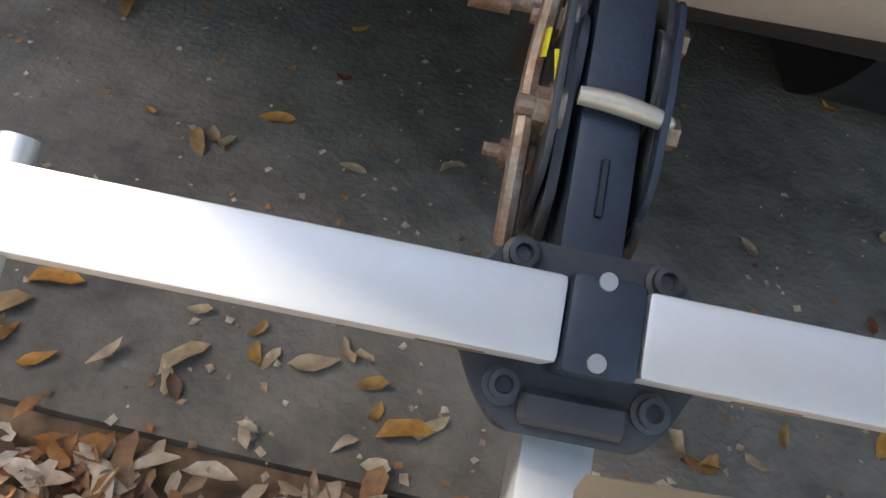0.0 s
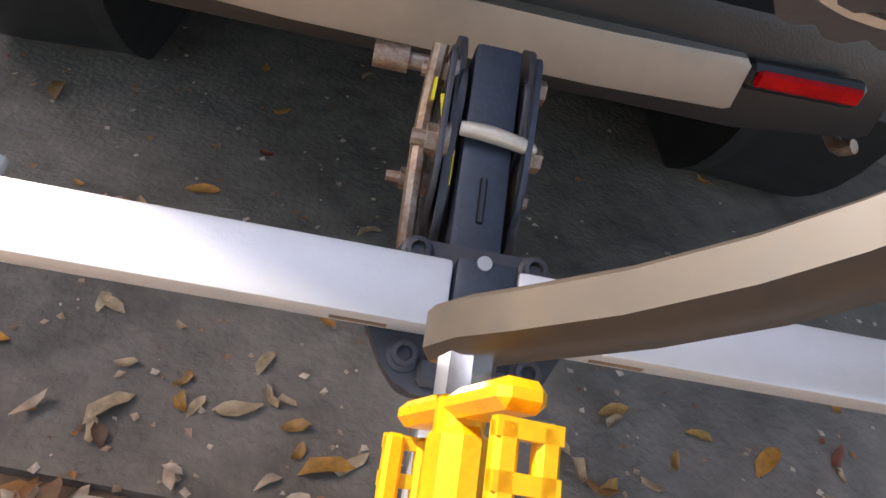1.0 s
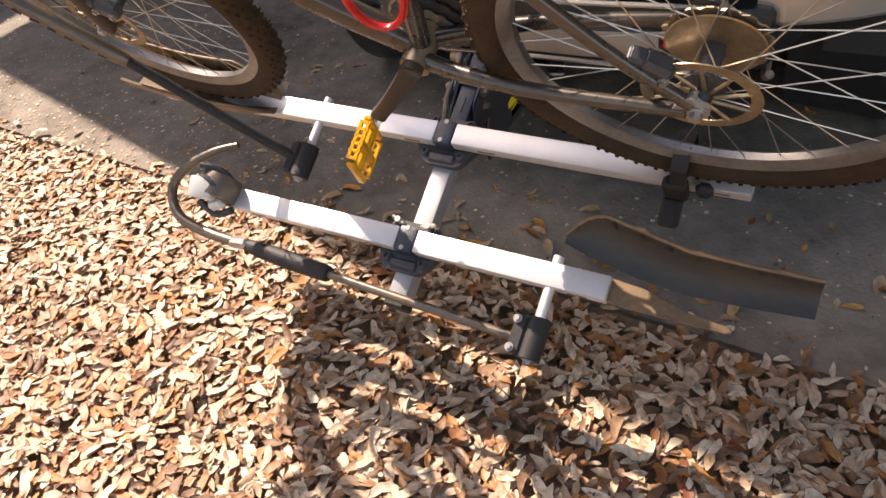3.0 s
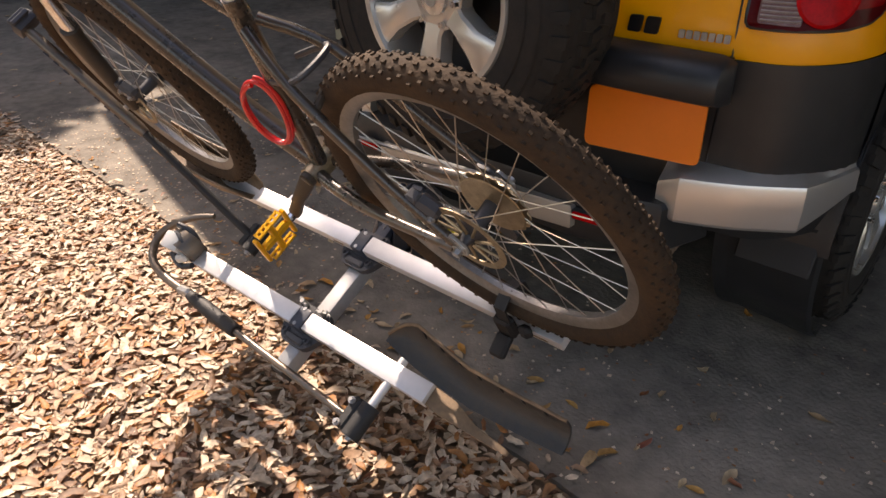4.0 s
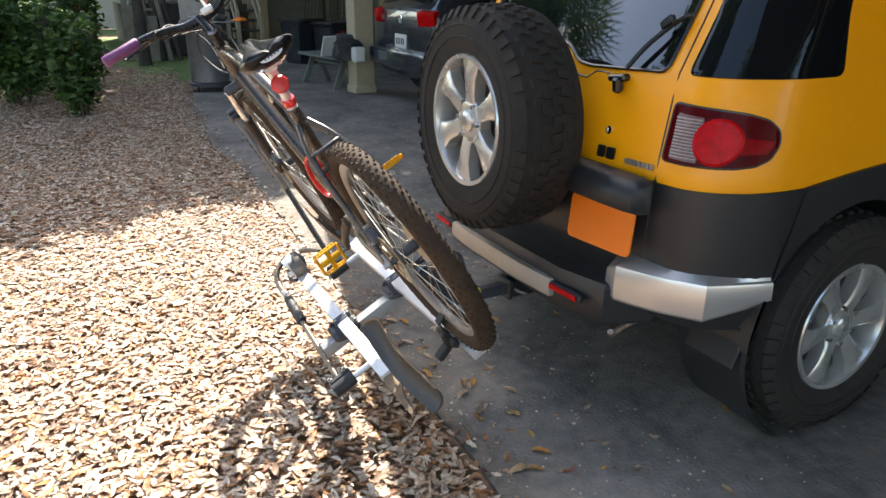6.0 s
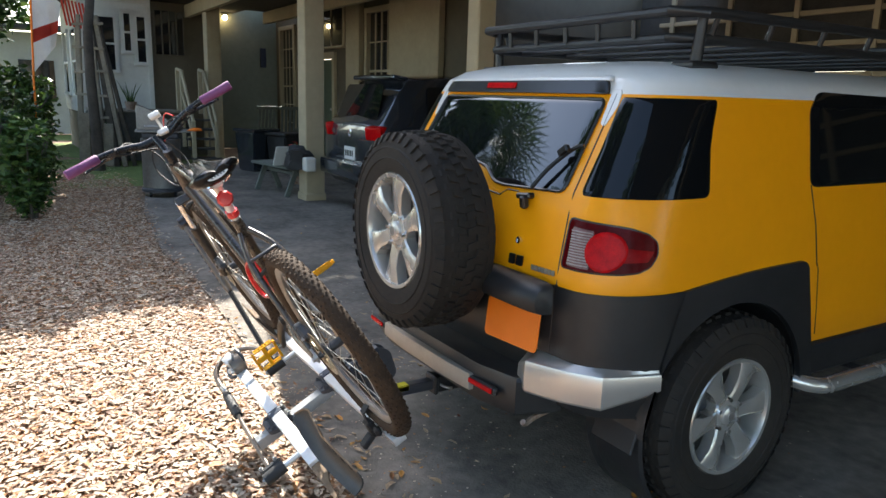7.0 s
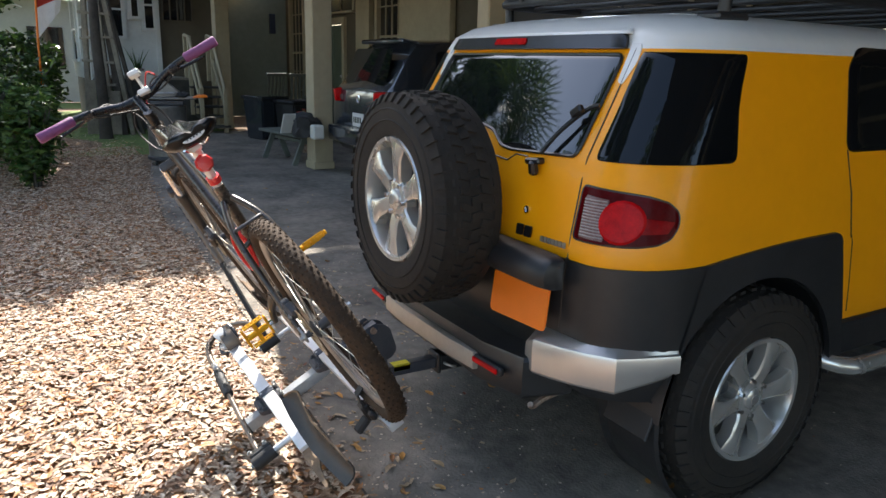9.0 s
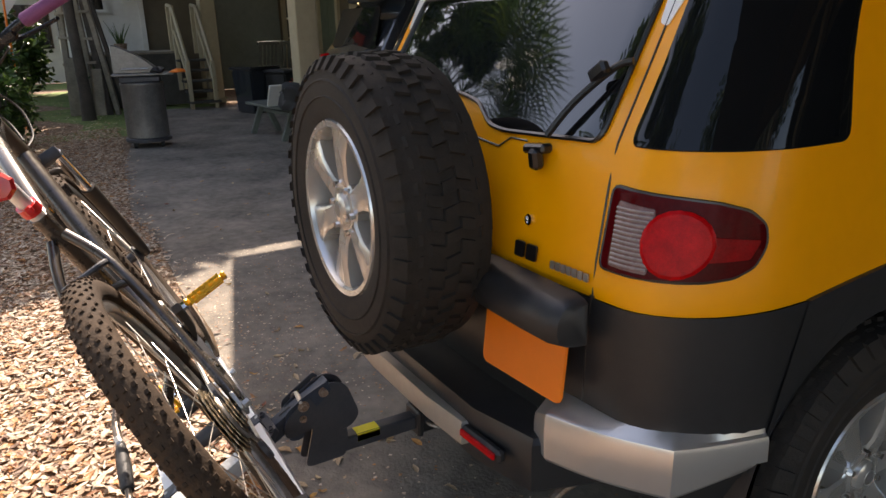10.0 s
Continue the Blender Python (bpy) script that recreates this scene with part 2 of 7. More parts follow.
def thing(name, label, category, m=None, group="", kind=""):
    ob = new(name)
    ob.empty_display_size = 0.1
    if m is not None:
        ob.matrix_world = m
    return tagged(ob, label, category, group, kind)


def solid(name, bm, mat, label, category="", group="", kind="", m=None, smooth=True, angle=35):
    """A thing of one mesh."""
    ob = new(name, mesh_from(bm, name, mat, smooth, angle))
    if m is not None:
        ob.matrix_world = m
    return tagged(ob, label, category, group, kind)


def box(bm, c, s, rot=(0, 0, 0), bevel=0.0, seg=1):
    r = bmesh.ops.create_cube(bm, size=1.0)
    vs = r["verts"]
    bmesh.ops.scale(bm, vec=s, verts=vs)
    if bevel:
        es = list({e for v in vs for e in v.link_edges})
        out = bmesh.ops.bevel(bm, geom=es, offset=bevel, segments=seg, affect="EDGES", profile=0.6)
        vs = list({v for f in out["faces"] for v in f.verts} | {v for v in vs if v.is_valid})
    bmesh.ops.transform(bm, matrix=pose(*c, *rot), verts=vs)
    return vs


def frame_to(a, b):
    a, b = Vector(a), Vector(b)
    return Matrix.Translation((a + b) / 2) @ (b - a).to_track_quat("Z", "Y").to_matrix().to_4x4()


def rod(bm, a, b, r, r2=None, seg=12):
    """A round bar from a to b."""
    bmesh.ops.create_cone(bm, cap_ends=True, segments=seg, radius1=r, radius2=r if r2 is None else r2,
                          depth=(Vector(b) - Vector(a)).length, matrix=frame_to(a, b))


def tube(bm, pts, r, seg=10, smooth_steps=0, caps=True):
    """A round tube along points; r a number or one per point."""
    pts = [Vector(p) for p in pts]
    if smooth_steps:
        out = []
        n = len(pts)
        for i in range(n - 1):
            p0, p1, p2, p3 = pts[max(i - 1, 0)], pts[i], pts[i + 1], pts[min(i + 2, n - 1)]
            for k in range(smooth_steps):
                t = k / smooth_steps
                out.append(0.5 * ((2 * p1) + (p2 - p0) * t + (2 * p0 - 5 * p1 + 4 * p2 - p3) * t * t + (3 * p1 - p0 - 3 * p2 + p3) * t ** 3))
        out.append(pts[-1])
        if not isinstance(r, (int, float)):
            r = [r[min(int(i / smooth_steps), len(r) - 2)] * (1 - (i % smooth_steps) / smooth_steps) + r[min(int(i / smooth_steps) + 1, len(r) - 1)] * ((i % smooth_steps) / smooth_steps) for i in range(len(out) - 1)] + [r[-1]]
        pts = out
    rs = [r] * len(pts) if isinstance(r, (int, float)) else r
    ref = None
    rings = []
    for i, p in enumerate(pts):
        d = (pts[min(i + 1, len(pts) - 1)] - pts[max(i - 1, 0)]).normalized()
        if ref is None:
            ref = d.orthogonal().normalized()
        ref = (ref - d * ref.dot(d)).normalized()
        side = d.cross(ref)
        rings.append([bm.verts.new(p + rs[i] * (math.cos(a) * ref + math.sin(a) * side)) for a in (2 * math.pi * k / seg for k in range(seg))])
    for a, b in zip(rings, rings[1:]):
        for k in range(seg):
            bm.faces.new((a[k], a[(k + 1) % seg], b[(k + 1) % seg], b[k]))
    if caps:
        bm.faces.new(rings[0][::-1])
        bm.faces.new(rings[-1])


def lathe(bm, profile, m=None, seg=48, closed=False, a0=0.0, a1=360.0):
    """Turns a profile of (radius, height) round the z axis of m."""
    m = m or Matrix()
    full = abs(a1 - a0) >= 360
    n = seg if full else seg + 1
    rings = []
    for k in range(n):
        a = radians(a0 + (a1 - a0) * k / seg)
        rings.append([bm.verts.new(m @ Vector((r * math.cos(a), r * math.sin(a), h))) for r, h in profile])
    q = len(profile)
    for k in range(seg):
        a, b = rings[k], rings[(k + 1) % n]
        for i in range(q if closed else q - 1):
            try:
                bm.faces.new((a[i], a[(i + 1) % q], b[(i + 1) % q], b[i]))
            except ValueError:
                pass


def prism(bm, outline, h0, h1, m=None, bevel=0.0):
    """An outline of (x, y) raised from h0 to h1 along z of m."""
    m = m or Matrix()
    lo = [bm.verts.new(m @ Vector((x, y, h0))) for x, y in outline]
    hi = [bm.verts.new(m @ Vector((x, y, h1))) for x, y in outline]
    n = len(outline)
    fs = [bm.faces.new(lo[::-1]), bm.faces.new(hi)]
    for i in range(n):
        fs.append(bm.faces.new((lo[i], lo[(i + 1) % n], hi[(i + 1) % n], hi[i])))
    if bevel:
        es = list({e for f in fs[:2] for e in f.edges})
        bmesh.ops.bevel(bm, geom=es, offset=bevel, segments=1, affect="EDGES")


AX_Y = Matrix.Rotation(radians(90), 4, "X")      # turns local z to -y


# ---- ground ----
bm = bm_new()
bmesh.ops.create_grid(bm, x_segments=60, y_segments=60, size=150)
for v in bm.verts:
    v.co.z = -0.016 + 0.008 * noise.noise(Vector((v.co.x * 0.3, v.co.y * 0.3, 0)))
solid("ground", bm, M_DIRT, "brown soil under fallen oak leaves", "ground", kind="structure")
# concrete apron, its rear edge just behind the parked car
bm = bm_new()
edge = [(-3.0 + 0.25 * i, -0.468 - 0.050 * (-3.0 + 0.25 * i) + 0.02 * noise.noise(Vector((i * 0.7, 3, 0)))) for i in range(37)]
out = [(-13.5, 0.9), (-9.3, 0.2), (-7.2, -0.14), (-5.5, -0.29), (-4.7, -0.355), (-3.6, -0.30)] + edge + [(9.0, -0.80), (9.0, 7.5), (-13.5, 7.5)]
prism(bm, out, -0.12, 0.0)
solid("driveway", bm, M_CONCRETE, "weathered grey concrete driveway apron with scattered leaves", "driveway", kind="structure", smooth=False)
bm = bm_new()
bmesh.ops.create_grid(bm, x_segments=30, y_segments=30, size=10, matrix=pose(-20, -7, -0.01))
for v in bm.verts:
    v.co.z = -0.012 + 0.02 * noise.noise(v.co * 0.5)
solid("lawn", bm, material("green_lawn", (0.16, 0.22, 0.05), 0.9, noise_scale=2, rgb2=(0.07, 0.11, 0.025), bump=0.8, bump_scale=40), "sunlit green lawn behind the hedge", "lawn", kind="structure")

# ---- parked yellow off-road car ----
CORNER_X, CORNER_Y = 0.20, 0.30


def lerp(z, table):
    for (z0, v0), (z1, v1) in zip(table, table[1:]):
        if z <= z1:
            t = max(0.0, min(1.0, (z - z0) / (z1 - z0)))
            return v0 + (v1 - v0) * t
    return table[-1][1]


HALF_W = [(0.40, 0.84), (0.55, 0.875), (0.95, 0.875), (1.20, 0.850), (1.58, 0.800), (1.64, 0.765), (1.68, 0.70), (1.71, 0.58), (1.725, 0.40)]
REAR_Y = [(0.40, 0.10), (0.60, 0.035), (0.95, 0.03), (1.20, 0.085), (1.58, 0.29), (1.64, 0.315), (1.68, 0.37), (1.71, 0.48), (1.725, 0.66)]


def body(s, z, off=0.0):
    """A point of the car's skin: s 0 to 1 across the rear, 1 to 2 round the corner, past 2 in metres along the side; minus s is the far half."""
    sg, s = (-1 if s < 0 else 1), abs(s)
    w, yr = lerp(z, HALF_W), lerp(z, REAR_Y)
    if s <= 1:
        x = s * (w - CORNER_X)
        y = yr + 0.03 * s * s
        n = Vector((0.06 * s, -1, 0.12))
    elif s <= 2:
        a = (s - 1) * math.pi / 2
        x = w - CORNER_X + CORNER_X * math.sin(a)
        y = yr + 0.03 + CORNER_Y * (1 - math.cos(a))
        n = Vector((math.sin(a) + 0.06 * math.cos(a), -math.cos(a), 0.12))
    else:
        x, y = w, yr + 0.03 + CORNER_Y + (s - 2) * 1.0
        n = Vector((1, 0, 0.12))
    n.normalize()
    return Vector((sg * (x + n.x * off), y + n.y * off, z + n.z * off))


def skin(bm, s_list, z_list, off=0.0):
    g = [[bm.verts.new(body(s, z, off)) for s in s_list] for z in z_list]
    for a, b in zip(g, g[1:]):
        for i in range(len(s_list) - 1):
            bm.faces.new((a[i], a[i + 1], b[i + 1], b[i]))
    return g


def rounded(corners, r, n=5):
    """A polygon with its corners rounded, as a list of points."""
    out = []
    q = len(corners)
    for i in range(q):
        p, a, b = Vector(corners[i]), Vector(corners[i - 1]), Vector(corners[(i + 1) % q])
        ra = min(r, (a - p).length * 0.45)
        rb = min(r, (b - p).length * 0.45)
        p0, p1 = p + (a - p).normalized() * ra, p + (b - p).normalized() * rb
        for k in range(n + 1):
            t = k / n
            out.append(tuple((1 - t) ** 2 * p0 + 2 * t * (1 - t) * p + t * t * p1))
    return out


def dense(poly, n=3):
    out = []
    for i, p in enumerate(poly):
        q = poly[(i + 1) % len(poly)]
        for k in range(n):
            out.append((p[0] + (q[0] - p[0]) * k / n, p[1] + (q[1] - p[1]) * k / n))
    return out


def panel(bm, poly, off, edge=0.006, shrink=0.985, sign=1):
    """A pane or panel that follows the car's skin, raised by off, with a turned-in edge."""
    out = []
    for i, p in enumerate(poly):
        q = poly[(i + 1) % len(poly)]
        k = max(1, int(abs(q[0] - p[0]) / 0.06), int(abs(q[1] - p[1]) / 0.06))
        out += [(p[0] + (q[0] - p[0]) * j / k, p[1] + (q[1] - p[1]) * j / k) for j in range(k)]
    poly = out
    cx = sum(p[0] for p in poly) / len(poly)
    cz = sum(p[1] for p in poly) / len(poly)
    rings = []
    for k, o in ((1.0, off - edge), (1.0, off - edge * 0.3), (shrink, off), (0.88, off), (0.75, off), (0.62, off), (0.5, off), (0.37, off), (0.25, off), (0.12, off)):
        rings.append([bm.verts.new(body(sign * (cx + (s - cx) * k), cz + (z - cz) * k, o)) for s, z in poly])
    n = len(poly)
    for a, b in zip(rings, rings[1:]):
        for i in range(n):
            bm.faces.new((a[i], a[(i + 1) % n], b[(i + 1) % n], b[i]))
    c = bm.verts.new(body(sign * cx, cz, off))
    for i in range(n):
        bm.faces.new((rings[-1][i], rings[-1][(i + 1) % n], c))


def seam(bm, pts, off=0.001, r=0.0035):
    tube(bm, [body(s, z, off) for s, z in pts], r, 6)


def alloy_wheel(parent, m, R=0.395, width=0.262, rim_r=0.232, tread=True):
    """Tyre with shoulder lugs and a six-spoke alloy rim; the outer face looks along +z of m."""
    w2 = width / 2
    bm = bm_new()
    prof = [(rim_r - 0.012, w2 - 0.03), (rim_r + 0.004, w2 - 0.008), (rim_r + 0.03, w2), (R * 0.80, w2 + 0.004), (R * 0.90, w2 - 0.004), (R * 0.965, w2 - 0.022),
            (R - 0.010, w2 - 0.045), (R - 0.007, 0)]
    prof = prof + [(r, -h) for r, h in reversed(prof[:-1])]
    lathe(bm, prof, m, 72)
    tyre = part("tyre", bm, M_TYRE, parent, "black all-terrain tyre")
    bm = bm_new()
    for k in range(44):
        a0 = 2 * math.pi * k / 44
        for row, (h, dh, da) in enumerate(((w2 - 0.035, 0.050, 0.078), (w2 - 0.092, 0.040, 0.074), (0.0, 0.042, 0.080), (-w2 + 0.092, 0.040, 0.074), (-w2 + 0.035, 0.050, 0.078))):
            a = a0 + (0.07 if row % 2 else 0.0) + 0.02 * ((k * 7 + row * 3) % 5 - 2) / 5
            drop = 0.012 if row in (0, 4) else 0.0
            q = []
            for rr, sh in ((R - 0.012 - drop, 1.0), (R + 0.001 - drop * 0.6, 0.86)):
                for sa, shh in ((-1, -1), (1, -1), (1, 1), (-1, 1)):
                    aa = a + sa * da / 2 * sh + 0.012 * shh * (1 if row % 2 else -1)
                    hh = h + shh * dh / 2 * sh
                    r2 = rr - (0.018 if (row == 0 and shh > 0) or (row == 4 and shh < 0) else 0)
                    q.append(bm.verts.new(m @ Vector((r2 * math.cos(aa), r2 * math.sin(aa), hh))))
            bm.faces.new(q[4:8])
            for i in range(4):
                bm.faces.new((q[i], q[(i + 1) % 4], q[4 + (i + 1) % 4], q[4 + i]))
        # shoulder lug
        q = []
        for rr, hh in ((R * 0.90, w2 - 0.001), (R * 0.985, w2 - 0.022)):
            for sa in (-1, 1):
                q.append((a0 + sa * 0.035, rr, hh))
        vs = [bm.verts.new(m @ Vector((r * math.cos(a), r * math.sin(a), h + 0.006))) for a, r, h in (q[0], q[1], q[3], q[2])]
        vb = [bm.verts.new(m @ Vector((r * math.cos(a), r * math.sin(a), h - 0.008))) for a, r, h in (q[0], q[1], q[3], q[2])]
        bm.faces.new(vs)
        for i in range(4):
            bm.faces.new((vs[i], vs[(i + 1) % 4], vb[(i + 1) % 4], vb[i]))
    part("tread", bm, M_TYRE, tyre, smooth=False)
    bm = bm_new()
    for rr, tw in ((rim_r + 0.055, 0.003), (rim_r + 0.095, 0.002)):
        lathe(bm, [(rr, w2), (rr + 0.003, w2 + 0.003 + tw), (rr + 0.008, w2)], m, 72)
    part("sidewall_ridge", bm, M_TYRE, tyre)
    bm = bm_new()
    lathe(bm, [(rim_r - 0.006, w2 - 0.045), (rim_r + 0.002, w2 - 0.012), (rim_r - 0.002, w2 - 0.004), (rim_r - 0.016, w2 - 0.006), (rim_r - 0.024, w2 - 0.03),
               (rim_r - 0.03, -w2 + 0.03), (rim_r, -w2 + 0.012), (rim_r + 0.004, -w2 + 0.012)], m, 72)
    rim = part("rim", bm, M_RIM, parent, "machined silver six-spoke alloy rim")
    bm = bm_new()
    lathe(bm, [(0.0, -0.02), (0.21, -0.02), (0.21, -0.03), (0.0, -0.03)], m, 40)
    part("brake_disc", bm, M_CLAD, rim)
    for k in range(6):
        a = 2 * math.pi * k / 6 + 0.26
        bm = bm_new()
        mm = m @ Matrix.Rotation(a, 4, "Z")
        sec = [(0.045, 0.038, w2 - 0.030), (0.09, 0.030, w2 - 0.020), (0.15, 0.036, w2 - 0.014), (0.195, 0.052, w2 - 0.014), (0.222, 0.068, w2 - 0.018)]
        rings = []
        for r, hw, h in sec:
            rings.append([bm.verts.new(mm @ Vector(p)) for p in ((r, -hw, h - 0.05), (r, -hw * 0.96, h - 0.006), (r, -hw * 0.72, h), (r, hw * 0.72, h), (r, hw * 0.96, h - 0.006), (r, hw, h - 0.05))])
        for p, q in zip(rings, rings[1:]):
            for i in range(5):
                bm.faces.new((p[i], p[i + 1], q[i + 1], q[i]))
        part("spoke", bm, M_RIM, rim)
    bm = bm_new()
    lathe(bm, [(0.082, w2 - 0.07), (0.080, w2 - 0.032), (0.07, w2 - 0.026), (0.042, w2 - 0.026), (0.040, w2 - 0.016), (0.030, w2 - 0.010), (0.0, w2 - 0.009)], m, 36)
    part("hub", bm, M_RIM, rim, "silver centre cap")
    for k in range(6):
        a = 2 * math.pi * k / 6 + 0.26 + math.pi / 6
        c = Vector((0.066 * math.cos(a), 0.066 * math.sin(a), 0))
        bm = bm_new()
        rod(bm, m @ (c + Vector((0, 0, w2 - 0.04))), m @ (c + Vector((0, 0, w2 - 0.014))), 0.0105, 0.0085, 6)
        part("lug_nut", bm, M_CHROME, rim)
    bm = bm_new()
    lathe(bm, [(0.0, w2 - 0.0075), (0.018, w2 - 0.0075), (0.02, w2 - 0.009)], m, 24)
    part("cap_emblem", bm, M_STEEL, rim)


def yellow_car():
    car = thing("off_road_car", "yellow off-road car with white roof, black cladding and rear-mounted spare wheel", "car")
    side = [2 + 0.08 * i for i in range(1, 8)] + [2 + 0.2 * i for i in range(3, 19)]
    arc = [1 + i / 10 for i in range(1, 11)]
    rear = [i / 6 for i in range(7)]
    right = rear + arc + sorted(set(side))
    full = [-s for s in reversed(right)][:-1] + right
    axle_y, axle_z = 0.715, 0.40

    # painted shell with the wheel arches cut out of it
    bm = bm_new()
    skin(bm, full, [0.92, 0.95, 1.0, 1.08, 1.2, 1.3, 1.4, 1.5, 1.585])
    shell = part("body_shell", bm, M_YELLOW, car, "glossy yellow painted body")
    bm = bm_new()
    g = skin(bm, full, [1.585, 1.60, 1.62, 1.64, 1.66, 1.68, 1.695, 1.71, 1.718, 1.725])
    bm.faces.new([v for v in g[-1]])
    part("roof", bm, M_WHITE_PAINT, car, "white painted roof")
    bm = bm_new()
    zs = [0.46, 0.55, 0.65, 0.75, 0.85, 0.92]
    rear_s = rear + arc + [2.08, 2.16, 2.24, 2.34, 2.44]
    skin(bm, [-s for s in reversed(rear_s)][:-1] + rear_s, zs, 0.006)
    # keep the corner cladding clear of the wheel openings
    for v in bm.verts:
        r2 = 0.455 ** 2 - (v.co.z - axle_z) ** 2
        if abs(v.co.x) > 0.7 and r2 > 0 and v.co.y > axle_y - math.sqrt(r2):
            v.co.y = axle_y - math.sqrt(r2)
    for sg in (1, -1):
        # arch flare: a plate with the wheel opening cut in it
        n = 24
        lo, hi = [], []
        for k in range(n + 1):
            a = math.pi * (1 - k / n)
            cy, cz = axle_y + 0.455 * math.cos(a), axle_z + 0.445 * math.sin(a)
            lo.append((cy, cz))
            if k <= 16:
                u = k / 16
                hi.append((axle_y - 0.30 + 0.675 * u, 0.92 + 0.045 * u + 0.01 * math.sin(math.pi * u)))
            elif k <= 20:
                u = (k - 16) / 4 * math.pi / 2
                hi.append((1.090 + 0.055 * math.sin(u), 0.965 - 0.055 * (1 - math.cos(u))))
            else:
                u = (k - 20) / 4
                hi.append((1.145 + 0.115 * u ** 0.9, 0.910 - 0.46 * u))
        v0 = [bm.verts.new((sg * 0.892, y, z)) for y, z in lo]
        v1 = [bm.verts.new((sg * 0.884, y, z)) for y, z in hi]
        v2 = [bm.verts.new((sg * 0.70, y, z)) for y, z in lo]
        v3 = [bm.verts.new((sg * 0.86, y, z + 0.004)) for y, z in hi]
        for k in range(n):
            bm.faces.new((v0[k], v0[k + 1], v1[k + 1], v1[k]))
            bm.faces.new((v0[k], v0[k + 1], v2[k + 1], v2[k]))
            bm.faces.new((v1[k], v1[k + 1], v3[k + 1], v3[k]))
    part("cladding", bm, M_CLAD, car, "black grained plastic lower cladding")
    for sg in (1, -1):
        bm = bm_new()
        ys = [1.14 + 0.1 * i for i in range(13)]
        g = [[bm.verts.new((sg * (x + 0.004), y, z)) for y in ys] for z, x in ((0.595, 0.855), (0.63, 0.872), (0.75, 0.876), (0.935, 0.8755))]
        for a, b in zip(g, g[1:]):
            for i in range(len(ys) - 1):
                bm.faces.new((a[i], a[i + 1], b[i + 1], b[i]))
        part("side_door", bm, M_YELLOW, car)
        bm = bm_new()
        box(bm, (sg * 0.84, 2.2, 0.525), (0.07, 2.1, 0.15), bevel=0.012)
        part("sill", bm, M_CLAD, car)
        bm = bm_new()
        tube(bm, [(sg * 0.84, 1.16, 0.45), (sg * 0.92, 1.24, 0.43), (sg * 0.935, 1.45, 0.425), (sg * 0.935, 2.85, 0.425), (sg * 0.92, 3.05, 0.43), (sg * 0.84, 3.12, 0.45)], 0.035, 12, 4)
        step = part("side_step", bm, M_RIM, car, "bright tubular side step")
        for y in (1.6, 2.2, 2.8):
            bm = bm_new()
            box(bm, (sg * 0.87, y, 0.44), (0.12, 0.05, 0.03), bevel=0.005)
            part("step_bracket", bm, M_CLAD, step)
        bm = bm_new()
        lathe(bm, [(0.435, -0.24), (0.45, 0.0), (0.44, 0.01)], pose(sg * 0.87, axle_y, axle_z, 0, 90 * sg, 0), 40)
        lathe(bm, [(0.0, -0.28), (0.44, -0.28), (0.435, -0.24)], pose(sg * 0.87, axle_y, axle_z, 0, 90 * sg, 0), 40)
        part("wheel_well", bm, M_CLAD, car)
        wheel = thing("rear_wheel", "", "")
        del_keys = [k for k in ("label", "category") if k in wheel]
        for k in del_keys:
            del wheel[k]
        wheel.parent = car
        alloy_wheel(wheel, pose(sg * 0.79, axle_y, axle_z, 0, 90 * sg, 0) @ Matrix.Rotation(0.35, 4, "Z"))
        fw = thing("front_wheel", "", "")
        fw.parent = car
        alloy_wheel(fw, pose(sg * 0.79, axle_y + 2.69, axle_z, 0, 90 * sg, 0))
        bm = bm_new()
        box(bm, (sg * 0.765, 0.27, 0.425), (0.20, 0.012, 0.19), (-20, 0, 0), bevel=0.004)
        part("mud_flap", bm, M_RUBBER, car, "black rubber mud flap")
    # underside and nose close the car
    bm = bm_new()
    box(bm, (0, 2.0, 0.52), (1.28, 3.6, 0.16), bevel=0.03)
    box(bm, (0, 0.35, 0.42), (0.55, 0.5, 0.12), bevel=0.03)
    part("underbody", bm, M_BLACK, car)
    bm = bm_new()
    box(bm, (0, 4.05, 0.92), (1.72, 0.5, 0.75), bevel=0.12, seg=3)
    part("nose", bm, M_YELLOW, car)
    bm = bm_new()
    tube(bm, [(0.56, 0.16, 0.42), (0.56, 0.05, 0.40), (0.565, 0.00, 0.385), (0.575, -0.02, 0.40)], 0.011, 8, 4)
    part("tow_hook", bm, M_RUSTY, car, "small rusty tow hook")

    # glass
    rw = rounded([(-0.06, 1.30), (0.10, 1.285), (0.24, 1.235), (0.35, 1.228), (0.855, 1.238), (0.905, 1.565), (-0.90, 1.565), (-0.90, 1.32)], 0.04)
    bm = bm_new()
    panel(bm, rw, 0.004)
    part("rear_window", bm, M_GLASS, car, "dark tinted rear window reflecting palms and sky")
    bm = bm_new()
    tube(bm, [body(s, z, 0.005) for s, z in dense(rw, 2)] + [body(*rw[0], 0.005)], 0.006, 6)
    part("window_seal", bm, M_BLACK, car)
    bm = bm_new()
    panel(bm, rounded([(-0.92, 1.582), (0.92, 1.582), (0.925, 1.632), (-0.925, 1.632)], 0.02), 0.022, edge=0.018)
    part("spoiler", bm, M_BLACK, car, "black gloss roof-edge spoiler")
    bm = bm_new()
    panel(bm, rounded([(-0.95, 1.630), (0.95, 1.630), (0.955, 1.650), (-0.955, 1.650)], 0.008), 0.024, edge=0.022)
    part("roof_lip", bm, M_WHITE_PAINT, car, "white roof edge above the spoiler")
    for sg in (1, -1):
        bm = bm_new()
